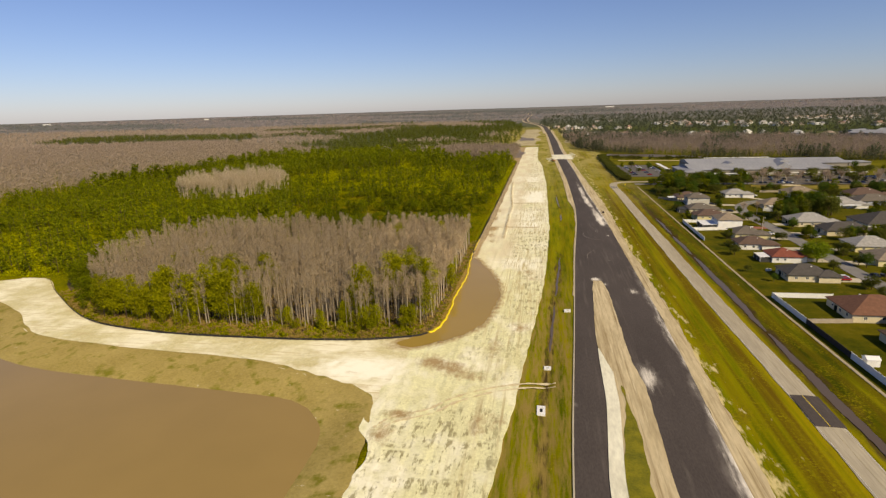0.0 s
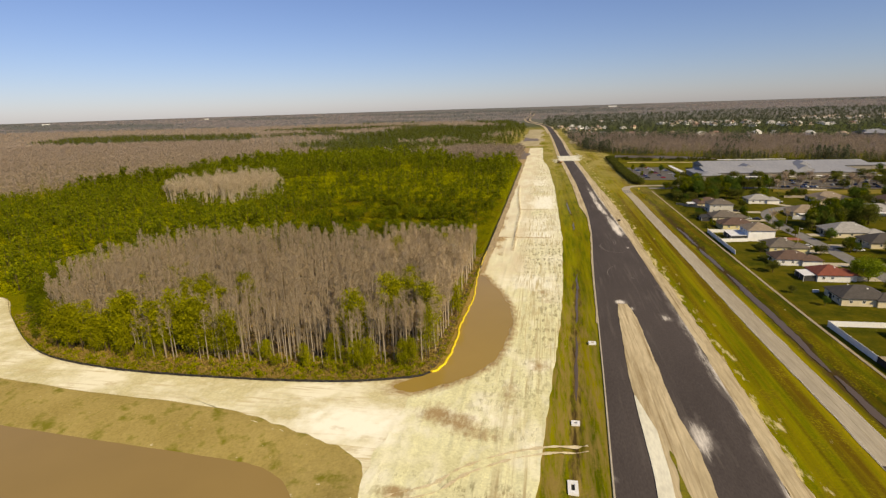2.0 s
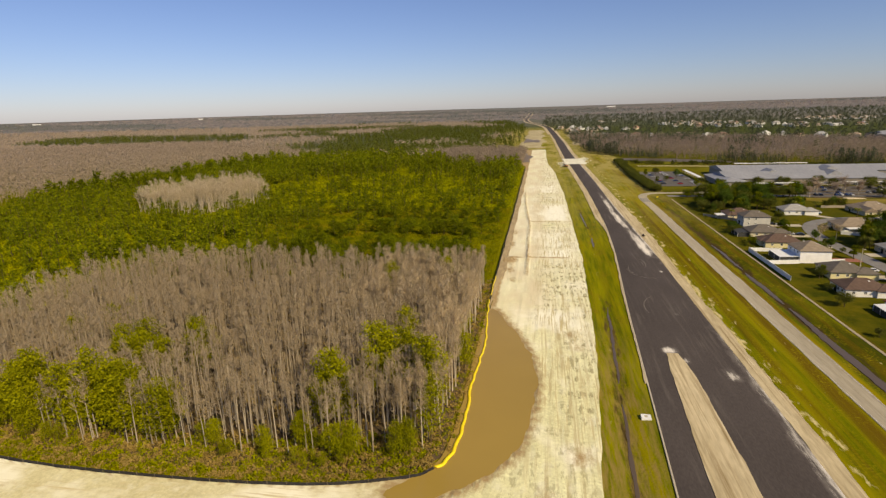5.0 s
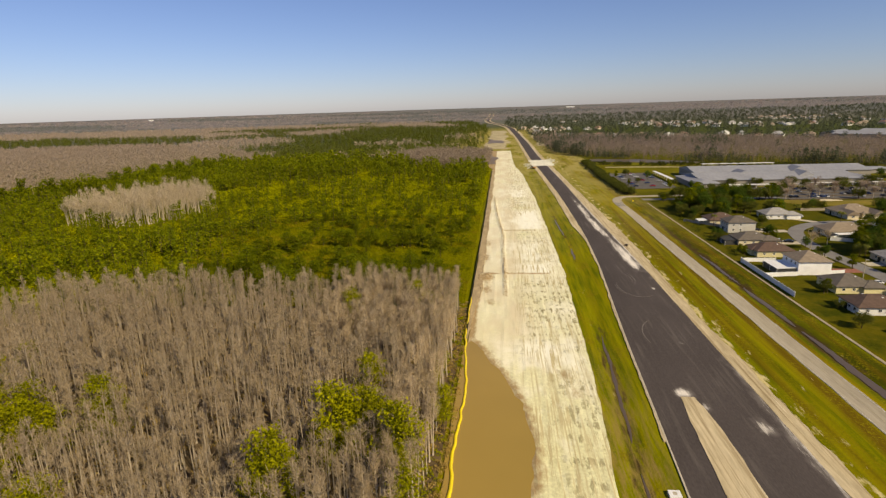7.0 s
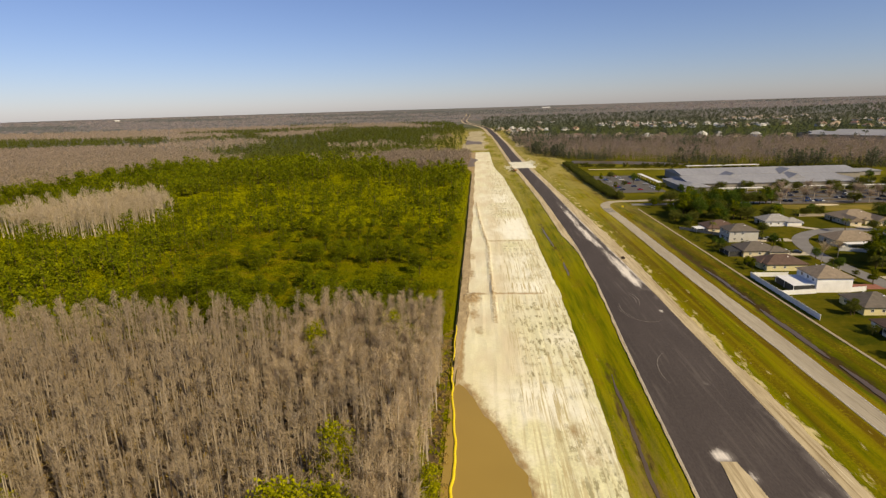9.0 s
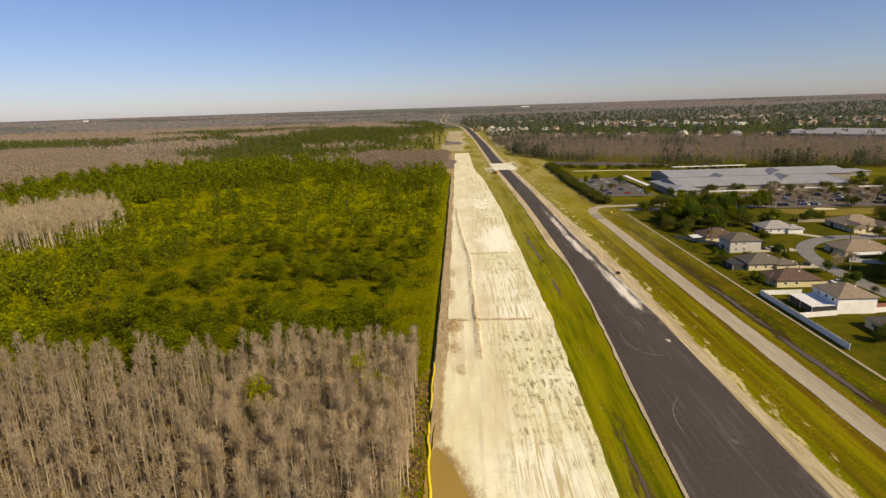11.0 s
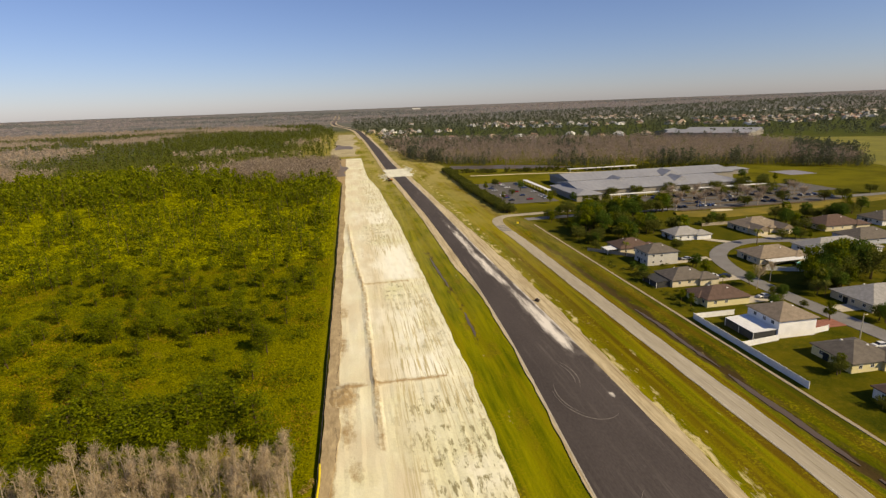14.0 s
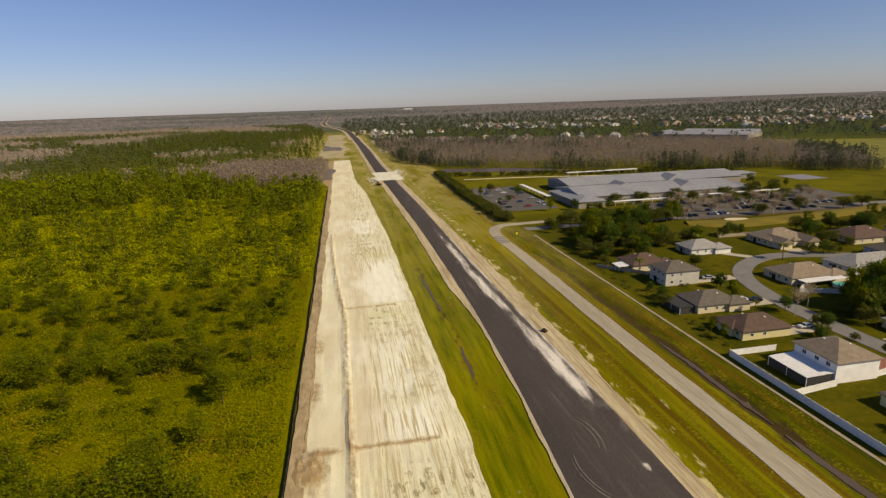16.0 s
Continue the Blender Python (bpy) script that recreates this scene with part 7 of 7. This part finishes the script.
walls, roofs = Poly(), Poly()
for x, y in farther:
    z, a, b = float(height(x, y)) + 1.2, float(g2.uniform(7, 10)), float(g2.uniform(5, 8))
    walls.box(x - a, x + a, y - b, y + b, z - 0.4, z + 3.4)
    roofs.hip(x - a - 0.6, x + a + 0.6, y - b - 0.6, y + b + 0.6, z + 3.42, 2.4)
k, split = len(walls.v), len(walls.f)
walls.v += roofs.v
walls.f += [tuple(k + i for i in f) for f in roofs.f]
me = walls.mesh("town_houses", paint(WHITE))
me.materials.append(paint((0.36, 0.28, 0.21), "shingle"))
me.polygons.foreach_set("material_index", [0] * split + [1] * len(roofs.f))
tagged(new("town_houses", me), "far rows of pale houses with tan roofs", "houses", kind="stuff")
for i, (x, y) in enumerate(far_spots):
    m = pose(x, y, float(height(x, y)) + 1.2, 0, 0, float(g2.uniform(0, 180)))
    if i < 5:
        far_styles[i].matrix_basis = m
        ob = far_styles[i]
    else:
        ob = copy_thing(far_styles[i % 5], m)
    ob.scale = (0.85, 0.75, float(g2.uniform(0.9, 1.5)))
hall = new("distant_hall")
tagged(hall, "long pale distant building among the far houses", "building", "", "thing")
hall.matrix_basis = pose(606, 1067, 0, 0, 0, -51)
for x0, x1, y0, y1, h in ((-66, 66, -45, 5, 7.5), (-50, 66, 8, 62, 8.5), (-100, -62, -10, 40, 6.5)):
    part("wall", Poly().box(x0, x1, y0, y1, 0, h).mesh("wall", SW), hall)
    part("roof", Poly().hip(x0 - 1, x1 + 1, y0 - 1, y1 + 1, h + 0.02, 4.2, 0.3, True).mesh("roof", M_METALROOF), hall, "long grey metal roof")

for bearing, wide in ((-45.9, 42), (-33.4, 30), (6.3, 60)):
    a = radians(bearing)
    x, y = 4280 * math.sin(a), 4280 * math.cos(a)
    block = new("distant_hall")
    tagged(block, "white building far off near the horizon", "building", "distant halls", "thing")
    block.matrix_basis = pose(x, y, float(height(x, y)), 0, 0, -bearing)
    part("wall", Poly().box(-wide / 2, wide / 2, -12, 12, -4, 7).mesh("wall", M_WHITE), block)
    part("roof", Poly().box(-wide / 2 - 1, wide / 2 + 1, -13, 13, 7.0, 7.6).mesh("roof", M_TRIM), block)

# ---- machines on the site ----
def excavator(x, y, turn):
    root = new("excavator")
    tagged(root, "dark orange tracked excavator standing by the crossing", "excavator", "", "thing")
    root.matrix_basis = pose(x, y, float(height(x, y)) + 0.4, 0, 0, turn)
    om = paint((0.45, 0.20, 0.04), "car")
    for sx in (-1.1, 1.1):
        part("track", Poly().box(sx - 0.3, sx + 0.3, -1.9, 1.9, 0.05, 0.85).mesh("track", M_TYRE), root, "black crawler track")
    part("body", Poly().box(-1.3, 1.3, -1.8, 1.4, 0.95, 2.0).box(-1.2, 1.2, -2.4, -1.8, 1.0, 1.9).mesh("body", om), root)
    part("cab", Poly().box(-1.25, -0.25, 0.1, 1.6, 2.0, 3.0).mesh("cab", M_GLASS), root, "dark glazed cab")
    part("boom", Poly().face([(0.1, 1.2, 1.6), (0.1, 4.2, 4.2), (0.1, 4.5, 3.8), (0.1, 1.6, 1.3)]).face([(0.5, 1.6, 1.3), (0.5, 4.5, 3.8), (0.5, 4.2, 4.2), (0.5, 1.2, 1.6)]).face([(0.1, 1.2, 1.6), (0.5, 1.2, 1.6), (0.5, 4.2, 4.2), (0.1, 4.2, 4.2)]).face([(0.1, 4.5, 3.8), (0.5, 4.5, 3.8), (0.5, 1.6, 1.3), (0.1, 1.6, 1.3)]).mesh("boom", om), root)
    part("bucket", Poly().box(-0.4, 1.0, 4.6, 5.5, 0.1, 1.0).box(0.15, 0.45, 4.3, 4.7, 0.8, 4.0).mesh("bucket", M_TYRE), root)


excavator(12, 715, 40)
roller = new("plate_compactor")
tagged(roller, "small dark compactor standing beside the new road", "machine", "", "thing")
roller.matrix_basis = pose(39.2, 366, float(height(39.2, 366)) + 0.25, 0, 0, 30)
roller.scale = (0.75, 0.75, 0.75)
part("body", Poly().box(-0.6, 0.6, -0.9, 0.9, 0.35, 1.1).box(-0.3, 0.3, -0.4, 0.3, 1.1, 1.5).mesh("body", paint((0.08, 0.05, 0.03), "car")), roller)
part("plate", Poly().box(-0.8, 0.8, -1.1, 1.1, 0.0, 0.3).mesh("plate", M_TYRE), roller)
part("handle", Poly().box(-0.4, -0.33, -1.8, -0.8, 1.0, 1.08).box(0.33, 0.4, -1.8, -0.8, 1.0, 1.08).box(-0.33, 0.33, -1.8, -1.72, 1.0, 1.08).mesh("handle", M_TYRE), roller)
g3 = np.random.default_rng(31)
rub = Soup()
for _ in range(5):
    c = g3.normal(0, 0.5, 3)
    c[2] = abs(c[2]) * 0.4
    for _ in range(4):
        rub.leaf(c, 0.9, g3, 0)
heap = np.array([(8 + g3.normal(0, 2.5), 752 + g3.normal(0, 14)) for _ in range(60)] + [(38 + g3.normal(0, 3.5), 802 + g3.normal(0, 14)) for _ in range(90)])
join_scatter("rubble", [rub.done()], heap, g3.uniform(0.6, 1.8, len(heap)), [M_WHITESAND], "heaps of pale broken limestone by the crossing", "rubble", 97)
sign = new("road_sign")
tagged(sign, "small yellow warning sign at the road end", "sign", "", "thing")
sign.matrix_basis = pose(69.5, 487, float(height(69.5, 487)))
part("post", Poly().box(-0.05, 0.05, -0.05, 0.05, 0, 2.4).mesh("post", M_WOODPOST), sign)
part("plate", Poly().box(-0.5, 0.5, -0.08, -0.055, 1.5, 2.5).mesh("plate", M_YELLOW), sign)
# dark water shape covers the pond and the shadow lying beside it
pool("pond_far", [(86, 785), (110, 775), (147, 759), (200, 742), (206, 755), (160, 790), (115, 806), (90, 812)], 0.12, M_DITCHWATER, "dark narrow pond behind the school with its shadow band", ragged=2)
